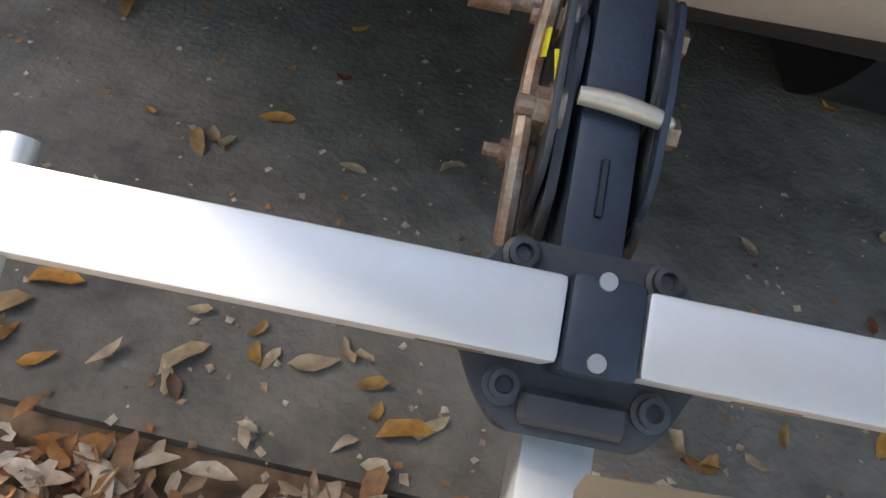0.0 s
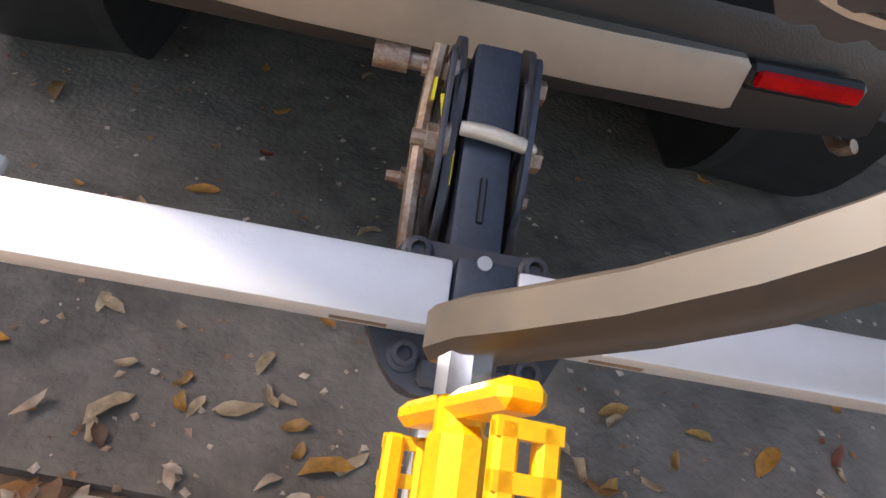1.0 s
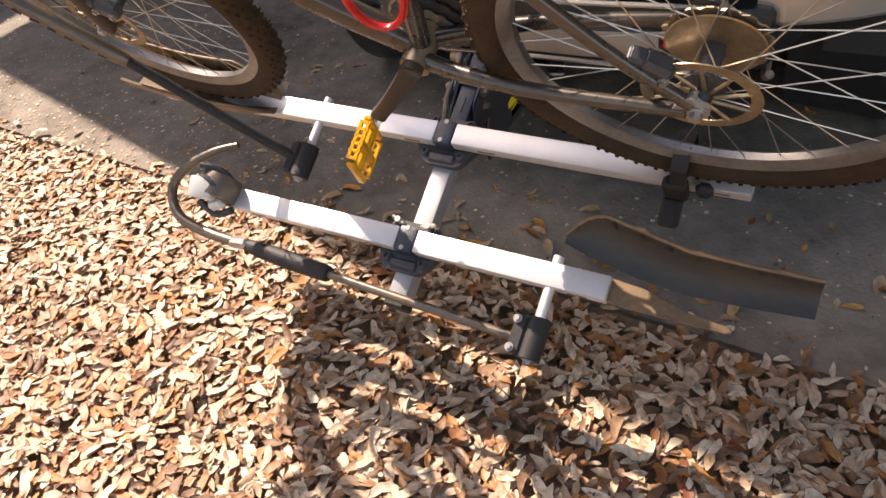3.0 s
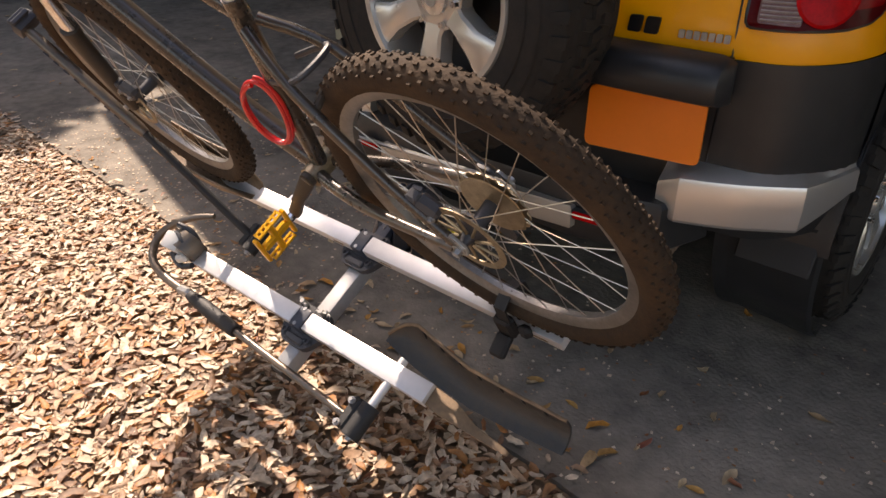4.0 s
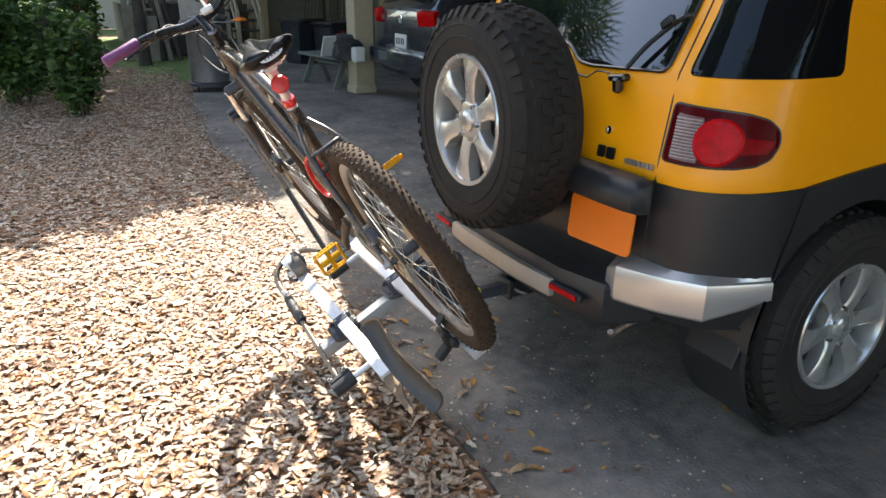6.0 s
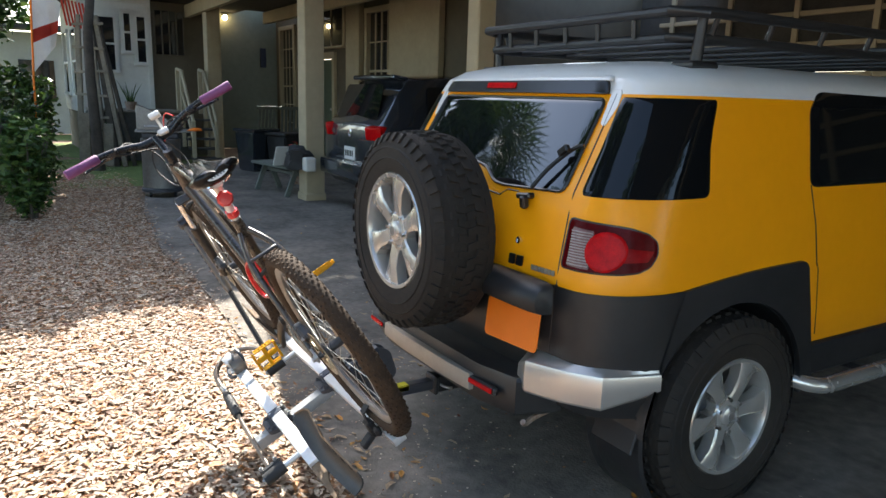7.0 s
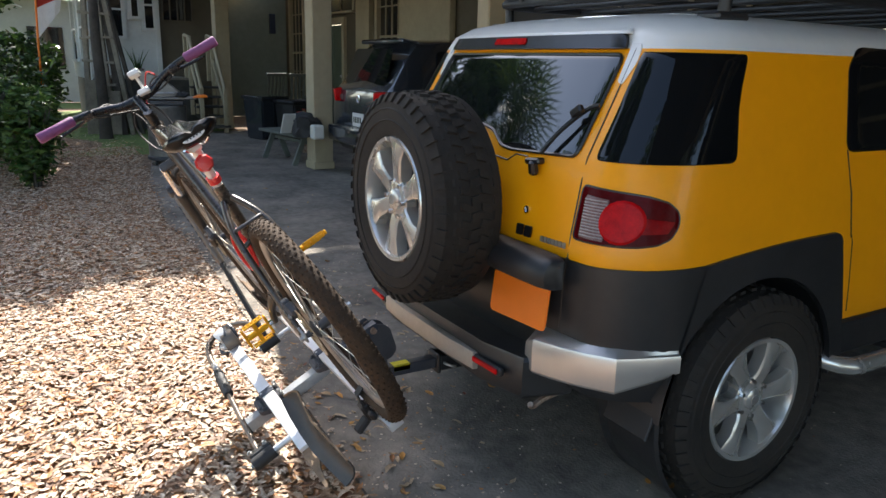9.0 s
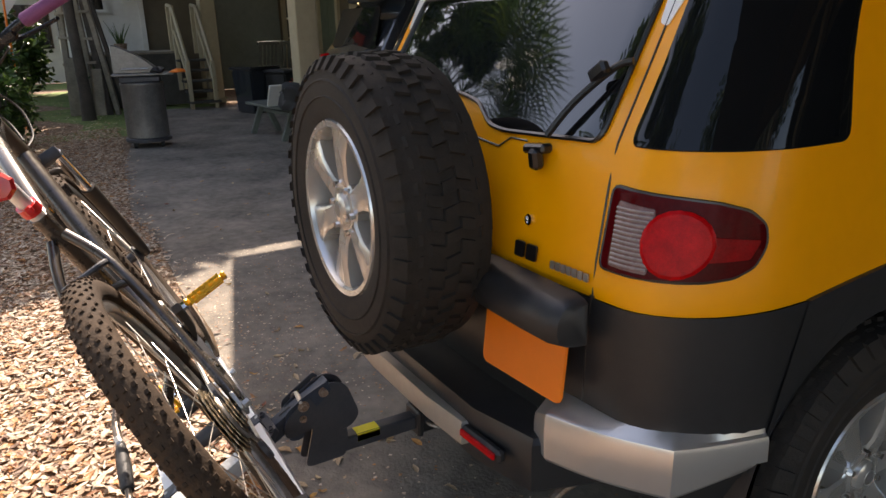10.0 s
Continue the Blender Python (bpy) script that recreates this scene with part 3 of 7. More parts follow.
        panel(bm, rounded([(0.926, 1.478), (0.962, 1.470), (1.008, 1.545), (1.015, 1.60), (0.932, 1.60)], 0.012), 0.0030, edge=0.004, sign=sg)
        part("pillar_cap", bm, M_WHITE_PAINT, car, "white pillar top running down from the roof")
    bm = bm_new()
    panel(bm, rounded([(-0.30, 1.598), (0.06, 1.598), (0.06, 1.622), (-0.30, 1.622)], 0.01), 0.028, edge=0.006)
    part("third_brake_light", bm, M_LAMP_RED, car, "red high-mounted brake light")
    for sg in (1, -1):
        bm = bm_new()
        q = rounded([(0.975, 1.238), (2.10, 1.238), (1.93, 1.574), (1.03, 1.574)], 0.035)
        panel(bm, q, 0.004, sign=sg)
        part("quarter_window", bm, M_SIDE_GLASS, car, "dark tinted rear quarter window")
        bm = bm_new()
        panel(bm, rounded([(2.69, 1.25), (3.75, 1.25), (3.70, 1.60), (2.56, 1.62), (2.515, 1.56)], 0.05), 0.004, sign=sg)
        part("door_window", bm, M_GLASS, car, "dark tinted side door window")
        # tail lamp
        lamp_o = rounded([(0.948, 0.992), (1.12, 0.992), (1.30, 0.992), (1.42, 0.992), (1.52, 0.993), (1.66, 1.000), (1.75, 1.018), (1.795, 1.058), (1.775, 1.098), (1.69, 1.126), (1.55, 1.142), (1.46, 1.147), (1.36, 1.151), (1.24, 1.154), (1.10, 1.157), (0.962, 1.160)], 0.022, 3)
        bm = bm_new()
        panel(bm, lamp_o, 0.010, sign=sg)
        lamp = part("tail_lamp", bm, M_LAMP_DARK, car, "dark red tail lamp with clear reversing lens")
        bm = bm_new()
        panel(bm, rounded([(0.985, 1.002), (1.24, 1.0), (1.24, 1.128), (0.995, 1.135)], 0.012), 0.013, sign=sg)
        part("reversing_lens", bm, M_LAMP_CLEAR, lamp, "ribbed clear reversing lens")
        for k in range(13):
            bm = bm_new()
            z_k = 1.010 + 0.0092 * k
            tube(bm, [body(sg * s_k, z_k, 0.0135) for s_k in (0.995, 1.05, 1.10, 1.16, 1.23)], 0.0030, 6)
            part("lens_rib", bm, M_LAMP_RIB, lamp)
        bm = bm_new()
        cs, cz = 1.365, 1.064
        panel(bm, [(cs + 0.185 * math.cos(t), cz + 0.067 * math.sin(t)) for t in (2 * math.pi * i / 20 for i in range(20))], 0.020, edge=0.012, shrink=0.9, sign=sg)
        part("brake_lens", bm, M_LAMP_RED, lamp, "bright red round brake lens")
        bm = bm_new()
        panel(bm, rounded([(1.50, 1.030), (1.72, 1.034), (1.76, 1.070), (1.50, 1.082)], 0.012), 0.0125, edge=0.004, sign=sg)
        part("side_lens", bm, M_LAMP_MID, lamp)
        bm = bm_new()
        tube(bm, [body(sg * s, z, 0.006) for s, z in dense(lamp_o, 1)] + [body(sg * lamp_o[0][0], lamp_o[0][1], 0.006)], 0.0045, 6)
        part("lamp_gasket", bm, M_BLACK, lamp)
        # silver bumper corner
        bm = bm_new()
        ss = [0.77, 0.80, 0.83, 0.86] + [0.90 + 0.05 * i for i in range(9)] + [1.35, 1.40, 1.43, 1.45, 1.47, 1.52, 1.60, 1.68, 1.76, 1.84, 1.92]
        prof = [(0.518, 0.01), (0.519, 0.070), (0.523, 0.086), (0.532, 0.092), (0.585, 0.094), (0.634, 0.092), (0.643, 0.089), (0.648, 0.081), (0.664, 0.004), (0.665, -0.01)]
        g = []
        flat = {}
        for k, s in ((0, 0.86), (1, 1.45), (2, 1.92)):
            flat[k] = body(s, 0.60, (0.092, 0.048, 0.020)[k])
        for s in ss:
            cut = max(0.0, (0.86 - s) / 0.09)
            past = max(0.0, s - 1.45)
            tent = lerp(s, [(0.95, 0.0), (1.15, -0.010), (1.30, -0.030), (1.45, -0.040), (1.60, -0.050), (1.75, -0.058), (1.92, -0.066)])
            ring = []
            for j, (z, o) in enumerate(prof):
                p = body(sg * s, 0.60, o * (1 - 0.25 * cut) + (tent if 0 < j < 8 else 0))
                if 0 < j < 8 and s > 0.86:
                    k = 0 if s <= 1.45 else 1
                    u = (s - (0.86, 1.45)[k]) / (0.59, 0.47)[k]
                    q = flat[k].lerp(flat[k + 1], u)
                    q.x *= sg
                    dent = p - body(sg * s, 0.60, 0.092 + tent)
                    p = p.lerp(q + dent, 0.72)
                low = j < 4
                p.z = z + (past * 0.10 if low else -past * 0.02) - (0.030 * cut if j > 4 and j < 8 else 0.0)
                ring.append(bm.verts.new(p))
            g.append(ring)
        for a, b in zip(g, g[1:]):
            for i in range(len(prof) - 1):
                bm.faces.new((a[i], a[i + 1], b[i + 1], b[i]))
        bm.faces.new(g[0])
        bm.faces.new(g[-1])
        part("bumper_corner", bm, M_BUMPER, car, "silver painted bumper corner", True, 24)
        # red reflector beside the step
        bm = bm_new()
        box(bm, (sg * 0.440 - 0.026, -0.108, 0.499), (0.140, 0.010, 0.021), (0, 0, 4 * sg), bevel=0.004)
        part("bumper_reflector", bm, M_LAMP_RED, car, "narrow red bumper reflector")
        bm = bm_new()
        box(bm, (sg * 0.44 - 0.026, -0.091, 0.496), (0.160, 0.026, 0.034), (0, 0, 4 * sg), bevel=0.008)
        part("reflector_housing", bm, M_CLAD, car)
    # step bumper between the corners
    bm = bm_new()
    prism(bm, [(-0.62, 0.12), (-0.56, -0.05), (-0.36, -0.085), (0.36, -0.085), (0.56, -0.05), (0.62, 0.12)], 0.42, 0.565, None, 0.012)
    part("step_bumper", bm, M_CLAD, car, "black plastic rear step")
    bm = bm_new()
    prism(bm, [(-0.395, -0.06), (-0.39, -0.104), (-0.2, -0.114), (0.16, -0.114), (0.336, -0.106), (0.341, -0.06)], 0.448, 0.515, None, 0.006)
    part("step_trim", bm, M_TRIM, car, "pale silver step trim")
    # number plate hood, plain orange plate
    bm = bm_new()
    sec = [(0.02, 0.936), (-0.020, 0.932), (-0.050, 0.916), (-0.064, 0.890), (-0.066, 0.862), (-0.056, 0.838), (-0.030, 0.828), (0.02, 0.826)]
    rings = []
    for x, k, dz in ((0.262, 0.45, 0.004), (0.275, 0.80, 0.002), (0.30, 1.0, 0.0), (0.40, 1.04, 0.0), (0.52, 1.04, 0.0), (0.615, 1.0, 0.0), (0.640, 0.82, -0.003), (0.652, 0.45, -0.006)):
        rings.append([bm.verts.new((x, 0.02 + (y - 0.02) * k, 0.88 + (z - 0.88) * (0.72 + 0.28 * k) + dz)) for y, z in sec])
    for a, b in zip(rings, rings[1:]):
        for i in range(len(sec) - 1):
            bm.faces.new((a[i], a[i + 1], b[i + 1], b[i]))
    bm.faces.new(rings[0])
    bm.faces.new(rings[-1])
    part("plate_hood", bm, M_CLAD, car, "black plate light hood")
    bm = bm_new()
    prism(bm, rounded([(-0.155, -0.078), (0.155, -0.078), (0.155, 0.078), (-0.155, 0.078)], 0.018), 0.0, 0.008, pose(0.458, -0.002, 0.746, 82, 0, 0) @ Matrix.Rotation(0.05, 4, "Z"), 0.002)
    part("number_plate", bm, M_ORANGE, car, "plain orange number plate")
    # lock, badge bars, wiper, seams
    bm = bm_new()
    p = body(0.585, 1.04)
    lathe(bm, [(0.013, -0.002), (0.013, 0.005), (0.009, 0.006), (0.008, 0.002), (0.0, 0.0025)], Matrix.Translation(p) @ pose(0, 0, 0, 84, 0, 0), 20)
    part("door_lock", bm, M_CHROME, car, "small chrome door lock")
    bm = bm_new()
    mb = Matrix.Translation(body(0.545, 0.952, 0.004)) @ pose(0, 0, 0, 90, 0, 3)
    for q in ([(0, 0), (0.034, 0), (0.040, 0.040), (0.006, 0.040)], [(0.042, 0), (0.078, 0), (0.084, 0.040), (0.048, 0.040)]):
        prism(bm, rounded(q, 0.006, 2), 0, 0.005, mb)
    part("badge", bm, M_BLACK, car, "dark model badge on the tailgate")
    for i in range(7):
        bm = bm_new()
        prism(bm, rounded([(0, 0), (0.014, 0), (0.015, 0.019), (0.001, 0.019)], 0.003, 2), 0, 0.004, Matrix.Translation(body(0.735 + 0.026 * i, 0.952, 0.004)) @ pose(0, 0, 0, 90, 0, 3))
        part("badge_bar", bm, M_STEEL, car)
    bm = bm_new()
    pv = body(0.60, 1.205, 0.02)
    box(bm, pv, (0.075, 0.035, 0.022), (0, -6, 3), bevel=0.006)
    box(bm, pv + Vector((0.01, -0.012, -0.022)), (0.032, 0.03, 0.05), (8, 0, 0), bevel=0.008)
    wip = part("wiper_motor_cover", bm, M_BLACK, car, "black wiper pivot cover")
    bm = bm_new()
    tube(bm, [body(0.64, 1.235, 0.03), body(0.72, 1.31, 0.035), body(0.84, 1.385, 0.03), body(0.90, 1.40, 0.022)], 0.008, 8, 4)
    box(bm, body(0.80, 1.375, 0.045), (0.055, 0.025, 0.03), (0, -32, 0), bevel=0.006)
    part("wiper_arm", bm, M_BLACK, car, "black rear wiper")
    for pts, r in (([(0.925, 0.92), (0.925, 1.0), (0.932, 1.16), (0.925, 1.24), (0.945, 1.4), (0.970, 1.585)], 0.0024), ([(0.18, 1.20), (0.34, 1.19), (0.40, 1.215), (0.50, 1.214)], 0.003),
                   ([(-0.925, 0.92), (-0.932, 1.16), (-0.970, 1.585)], 0.0024), ([(0.925, 0.925), (0.91, 0.80), (0.90, 0.66)], 0.0065)):
        bm = bm_new()
        seam(bm, pts, 0.001, r)
        part("panel_gap", bm, M_BLACK, car)
    for sg in (1, -1):
        bm = bm_new()
        tube(bm, [(sg * 0.8765, 1.250, 0.64), (sg * 0.8795, 1.232, 0.75), (sg * 0.8795, 1.205, 0.92), body(sg * 2.835, 0.95, 0.001), body(sg * 2.785, 1.1, 0.001), body(sg * 2.69, 1.26, 0.001)], 0.0028, 6)
        part("panel_gap", bm, M_BLACK, car)
    # spare wheel and its carrier
    spare = thing("spare_wheel", "", "")
    spare.parent = car
    alloy_wheel(spare, Matrix.Translation((0.0, -0.150, 1.030)) @ AX_Y @ Matrix.Rotation(0.15, 4, "Z"))
    bm = bm_new()
    rod(bm, (0, 0.06, 1.030), (0, -0.13, 1.030), 0.10, 0.08, 20)
    part("spare_carrier", bm, M_CLAD, car)
    for w in car.children:
        for k in ("label", "category"):
            if w.type == "EMPTY" and k in w:
                del w[k]
    return car


yellow_car()


def roof_rack():
    """Black tubular rack on feet, over the white roof."""
    rk = thing("roof_rack", "black tubular steel roof rack on the car's white roof", "roof rack")
    pts = lambda z, w, y0, y1: [(-w + 0.08, y0, z), (w - 0.08, y0, z), (w, y0 + 0.10, z), (w, y1, z), (-w, y1, z), (-w, y0 + 0.10, z), (-w + 0.08, y0, z)]
    for z, w, r in ((1.885, 0.66, 0.021), (1.795, 0.63, 0.019)):
        bm = bm_new()
        tube(bm, pts(z, w, 0.55 if z > 1.85 else 0.58, 2.75), r, 10)
        part("rail", bm, M_CLAD, rk)
    for sg in (1, -1):
        for y in (0.72, 1.05, 1.4, 1.75, 2.1, 2.5):
            bm = bm_new()
            rod(bm, (sg * 0.63, y, 1.795), (sg * 0.66, y, 1.885), 0.011)
            part("upright", bm, M_CLAD, rk)
        for y in (0.66, 2.3):
            bm = bm_new()
            rod(bm, (sg * 0.62, y, 1.69), (sg * 0.64, y, 1.88), 0.024, 0.018)
            box(bm, (sg * 0.62, y, 1.698), (0.10, 0.16, 0.03), bevel=0.01)
            part("foot", bm, M_CLAD, rk)
    for x in (-0.4, -0.2, 0.0, 0.2, 0.4):
        bm = bm_new()
        rod(bm, (x, 0.56, 1.80), (x, 0.555, 1.88), 0.011)
        part("upright", bm, M_CLAD, rk)
    for y in (0.8, 1.1, 1.4, 1.7, 2.0, 2.3, 2.6):
        bm = bm_new()
        rod(bm, (-0.62, y, 1.79), (0.62, y, 1.79), 0.012)
        part("slat", bm, M_CLAD, rk)


roof_rack()


# ---- bicycle rack, tilted down on the tow hitch ----
RACK = pose(0.010, -0.560, 0.492, 30, 0, 0) @ Matrix.Scale(1.09, 4)
PITCH = 0.222                       # from the inner tray to the outer one


def hex_bolt(parent, p, axis, r=0.009, h=0.008, mat=None, name="bolt"):
    bm = bm_new()
    p, axis = Vector(p), Vector(axis).normalized()
    rod(bm, p - axis * 0.002, p + axis * 0.002, r * 1.5, r * 1.5, 16)
    rod(bm, p + axis * 0.002, p + axis * (0.002 + h), r, r * 0.95, 6)
    return part(name, bm, mat or M_STEEL, parent)


def socket_bolt(parent, p, axis, r=0.0095):
    p, axis = Vector(p), Vector(axis).normalized()
    q = axis.to_track_quat("Z", "Y").to_matrix().to_4x4()
    bm = bm_new()
    lathe(bm, [(r * 1.35, 0), (r * 1.35, 0.002), (r, 0.003), (r, 0.008), (r * 0.62, 0.0085), (r * 0.5, 0.004), (0, 0.004)], Matrix.Translation(p) @ q, 16)
    return part("bolt", bm, M_RACK_BLACK, parent)


def bike_rack():
    rack = thing("bike_rack", "tilted hitch bike rack with silver trays and black arms", "bike rack", RACK)
    # spine
    bm = bm_new()
    box(bm, (0, -0.175, -0.066), (0.040, 0.315, 0.040), bevel=0.005, seg=2)
    part("spine", bm, M_SPINE, rack, "silver square spine tube")
    bm = bm_new()
    box(bm, (0, -0.338, -0.066), (0.044, 0.016, 0.044), bevel=0.004)
    part("end_cap", bm, M_RUBBER, rack, "black rubber end cap")
    # neck towards the car
    bm = bm_new()
    box(bm, (0, 0.105, -0.060), (0.036, 0.20, 0.044), bevel=0.005, seg=2)
    neck = part("neck", bm, M_RACK_NAVY, rack, "dark navy steel neck tube")
    bm = bm_new()
    box(bm, (0.0, 0.078, -0.0375), (0.005, 0.034, 0.003), bevel=0.001)
    part("slot", bm, M_BLACK, neck)
    for sg in (-1, 1):
        bm = bm_new()
        q = rounded([(0.035, -0.088), (0.06, -0.046), (0.115, -0.036), (0.205, -0.038), (0.235, -0.075), (0.215, -0.175), (0.165, -0.185), (0.12, -0.12)], 0.02)
        prism(bm, q, -0.003, 0.003, pose(sg * 0.0265, 0, 0, 90, 0, 90), 0.001)
        part("side_plate", bm, M_RACK_BLACK, rack, "black steel pivot plate")
    bm = bm_new()
    q = rounded([(0.040, -0.10), (0.075, -0.03), (0.135, -0.024), (0.20, -0.03), (0.20, -0.06), (0.12, -0.075), (0.07, -0.12)], 0.012)
    prism(bm, q, -0.002, 0.002, pose(0.0225, 0, 0, 90, 0, 88), 0.001)
    part("latch_plate", bm, M_RACK_NAVY, rack, "bent navy latch plate")
    bm = bm_new()
    q = rounded([(0.052, -0.085), (0.085, -0.028), (0.19, -0.022), (0.20, -0.07), (0.11, -0.08)], 0.012)
    prism(bm, q, -0.002, 0.002, pose(-0.034, 0, 0, 90, 0, 90), 0.001)
    part("latch_plate", bm, M_RACK_BLACK, rack)
    bm = bm_new()
    tube(bm, [(-0.022, 0.126, -0.031), (0.0, 0.125, -0.030), (0.026, 0.121, -0.031), (0.031, 0.119, -0.033)], [0.0052, 0.0062, 0.0055, 0.003], 14, 3)
    part("pivot_pin", bm, material("pale_worn_pin", (0.62, 0.56, 0.47), 0.4, metal=0.4, noise_scale=30, vary=0.3), rack, "pale worn locking pin")
    for y, z, l, r in ((0.120, -0.045, 0.016, 0.012), (0.180, -0.050, 0.016, 0.012), (0.100, -0.072, 0.028, 0.008)):
        bm = bm_new()
        rod(bm, (-0.028, y, z), (-0.028 - l * 0.55, y, z), r * 1.25, r * 1.25, 20)
        rod(bm, (-0.028 - l * 0.55, y, z), (-0.028 - l, y, z), r, r, 6)
        rod(bm, (-0.028 - l, y, z), (-0.028 - l - 0.010, y, z), r * 0.55, r * 0.5, 10)
        part("pivot_bolt", bm, M_RUSTY, rack, "rust-stained pivot bolt and nut")
        hex_bolt(rack, (0.029, y, z), (1, 0, 0), r * 0.8, 0.008, M_RUSTY)
    bm = bm_new()
    rod(bm, (-0.064, 0.212, -0.09), (-0.092, 0.212, -0.09), 0.011, 0.011, 16)
    rod(bm, (-0.03, 0.212, -0.09), (-0.064, 0.212, -0.09), 0.007, 0.007, 12)
    part("release_knob", bm, M_RUSTY, rack, "dull rusty release knob")
    bm = bm_new()
    tube(bm, [(-0.044, 0.19, -0.03), (-0.046, 0.15, -0.055), (-0.047, 0.10, -0.05), (-0.044, 0.045, -0.075)], 0.006, 8, 5)
    part("link_rod", bm, M_RUSTY, rack)
    bm = bm_new()
    box(bm, (-0.0435, 0.160, -0.045), (0.002, 0.016, 0.024), (25, 0, 0))
    box(bm, (-0.0345, 0.138, -0.0365), (0.004, 0.030, 0.002), (0, 0, 8))
    part("warning_label", bm, M_LABEL, rack, "small yellow warning label")
    # trays, brackets and clamps
    for k, y in enumerate((0.0, -PITCH)):
        sx = 1 if k == 0 else -1
        for a, b in (((-0.74, -0.0175), (0.0215, 0.56)) if k == 0 else ((-0.42, -0.0175), (0.0215, 0.385))):
            bm = bm_new()
            box(bm, ((a + b) / 2, y - 0.0015, -0.014), (b - a, 0.043, 0.028), bevel=0.004, seg=2)
            tray = part("tray", bm, M_ALU, rack, "brushed silver aluminium wheel tray")
            for xx in ((a + 0.07, b - 0.05) if b - a > 0.2 else ()):
                bm = bm_new()
                box(bm, (xx, y - 0.0232, -0.016), (0.034, 0.0012, 0.005))
                part("slot", bm, M_TONGUE, tray)
        bm = bm_new()
        box(bm, (0.002, y - 0.002, -0.0150), (0.0375, 0.049, 0.034), bevel=0.005, seg=2)
        br = part("bracket", bm, M_RACK_NAVY, rack, "dark navy centre bracket")
        bm = bm_new()
        q = rounded([(-0.072, 0.0), (-0.05, -0.042), (-0.036, -0.058), (0.036, -0.058), (0.05, -0.042), (0.072, 0.0), (0.045, 0.040), (-0.045, 0.040)], 0.006, 3)
        prism(bm, q, -0.046, -0.030, Matrix.Translation((0, y, 0)), 0.002)
        plate = part("clamp_plate", bm, M_RACK_BLACK, rack, "black eight-sided clamp plate")
        for bx, by in ((-0.037, -0.036), (0.039, -0.036), (-0.038, 0.031), (0.038, 0.031)):
            socket_bolt(plate, (bx, y + by, -0.030), (0, 0, 1), 0.0078)
        bm = bm_new()
        box(bm, (0, y - 0.044, -0.034), (0.056, 0.018, 0.020), bevel=0.003)
        part("clamp_lip", bm, M_RACK_BLACK, plate)
        for sgy in (-1, 1):
            bm = bm_new()
            lathe(bm, [(0, 0.0012), (0.0045, 0.0012), (0.0047, 0)], Matrix.Translation((0, y + sgy * 0.0195, 0.002)), 16)
            part("stud", bm, M_SPINE, br)
        if k == 1:
            for bx in (-0.032, 0.032):
                bm = bm_new()
                box(bm, (bx, y + 0.034, -0.012), (0.034, 0.008, 0.010), (0, 0, 20 if bx > 0 else -20), bevel=0.003)
                rod(bm, (bx, y + 0.034, -0.035), (bx, y + 0.034, -0.005), 0.006)
                part("wing_nut", bm, M_STEEL, plate)
        # arm pivot: pin through the tray, black rubber-faced drum
        px = -0.290 if k == 0 else 0.288
        bm = bm_new()
        rod(bm, (px, y + 0.034, -0.012), (px, y - 0.085, -0.012), 0.0095, 0.0095, 16)
        part("arm_pin", bm, M_ALU, rack, "silver arm pivot pin")
        bm = bm_new()
        rod(bm, (px, y - 0.078, -0.012), (px, y - 0.150, -0.012), 0.0205, 0.0205, 24)
        box(bm, (px + (-0.022 if k == 0 else -0.024), y - 0.112, -0.010), (0.026, 0.070, 0.036), bevel=0.006)
        drum = part("arm_pivot", bm, M_RUBBER, rack, "black arm pivot drum")
        hex_bolt(drum, (px, y - 0.150, -0.012), (0, -1, 0), 0.007, 0.005)
        if k == 1:
            for yy in (-0.090, -0.140):
                hex_bolt(drum, (px - 0.030, y + yy, 0.010), (0, 0, 1), 0.005, 0.006)
    # inner arm, raised along the front wheel
    bm = bm_new()
    tube(bm, [(-0.307, -0.112, -0.005), (-0.44, -0.092, 0.130), (-0.577, -0.070, 0.266)], 0.0105, 12)
    arm = part("wheel_arm", bm, M_RUBBER, rack, "black ratchet arm along the front wheel")
    lo, hi = Vector((-0.560, -0.0725, 0.249)), Vector((-0.815, -0.051, 0.512))
    bm = bm_new()
    tube(bm, [lo, lo.lerp(hi, 0.06), lo.lerp(hi, 0.5), lo.lerp(hi, 0.95), hi], [0.012, 0.0155, 0.0145, 0.0135, 0.010], 14)
    part("sleeve", bm, M_ARM, arm, "worn steel outer sleeve")
    bm = bm_new()
    for k in range(9):
        c = lo.lerp(hi, 0.12 + 0.085 * k) + Vector((0, -0.0145, 0))
        box(bm, c, (0.005, 0.006, 0.016), (0, -44, 0))
    part("ratchet_teeth", bm, M_RACK_BLACK, arm, smooth=False)
    bm = bm_new()
    box(bm, hi + Vector((-0.006, 0.008, 0.008)), (0.046, 0.060, 0.030), (0, -42, 6), bevel=0.008, seg=2)
    for k in range(4):
        box(bm, hi + Vector((-0.016 + 0.010 * k, 0.006, 0.030 + 0.004 * (k % 2))), (0.006, 0.050, 0.012), (0, -42, 6), bevel=0.002)
    part("hook", bm, M_RACK_BLACK, arm, "toothed rubber wheel hook")
    # outer arm, folded along its tray
    bm = bm_new()
    tube(bm, [(0.263, -PITCH - 0.120, -0.010), (-0.05, -PITCH - 0.108, 0.0), (-0.14, -PITCH - 0.104, 0.002)], 0.0085, 12)
    arm = part("wheel_arm", bm, M_ARM, rack, "folded dark steel ratchet arm")
    bm = bm_new()
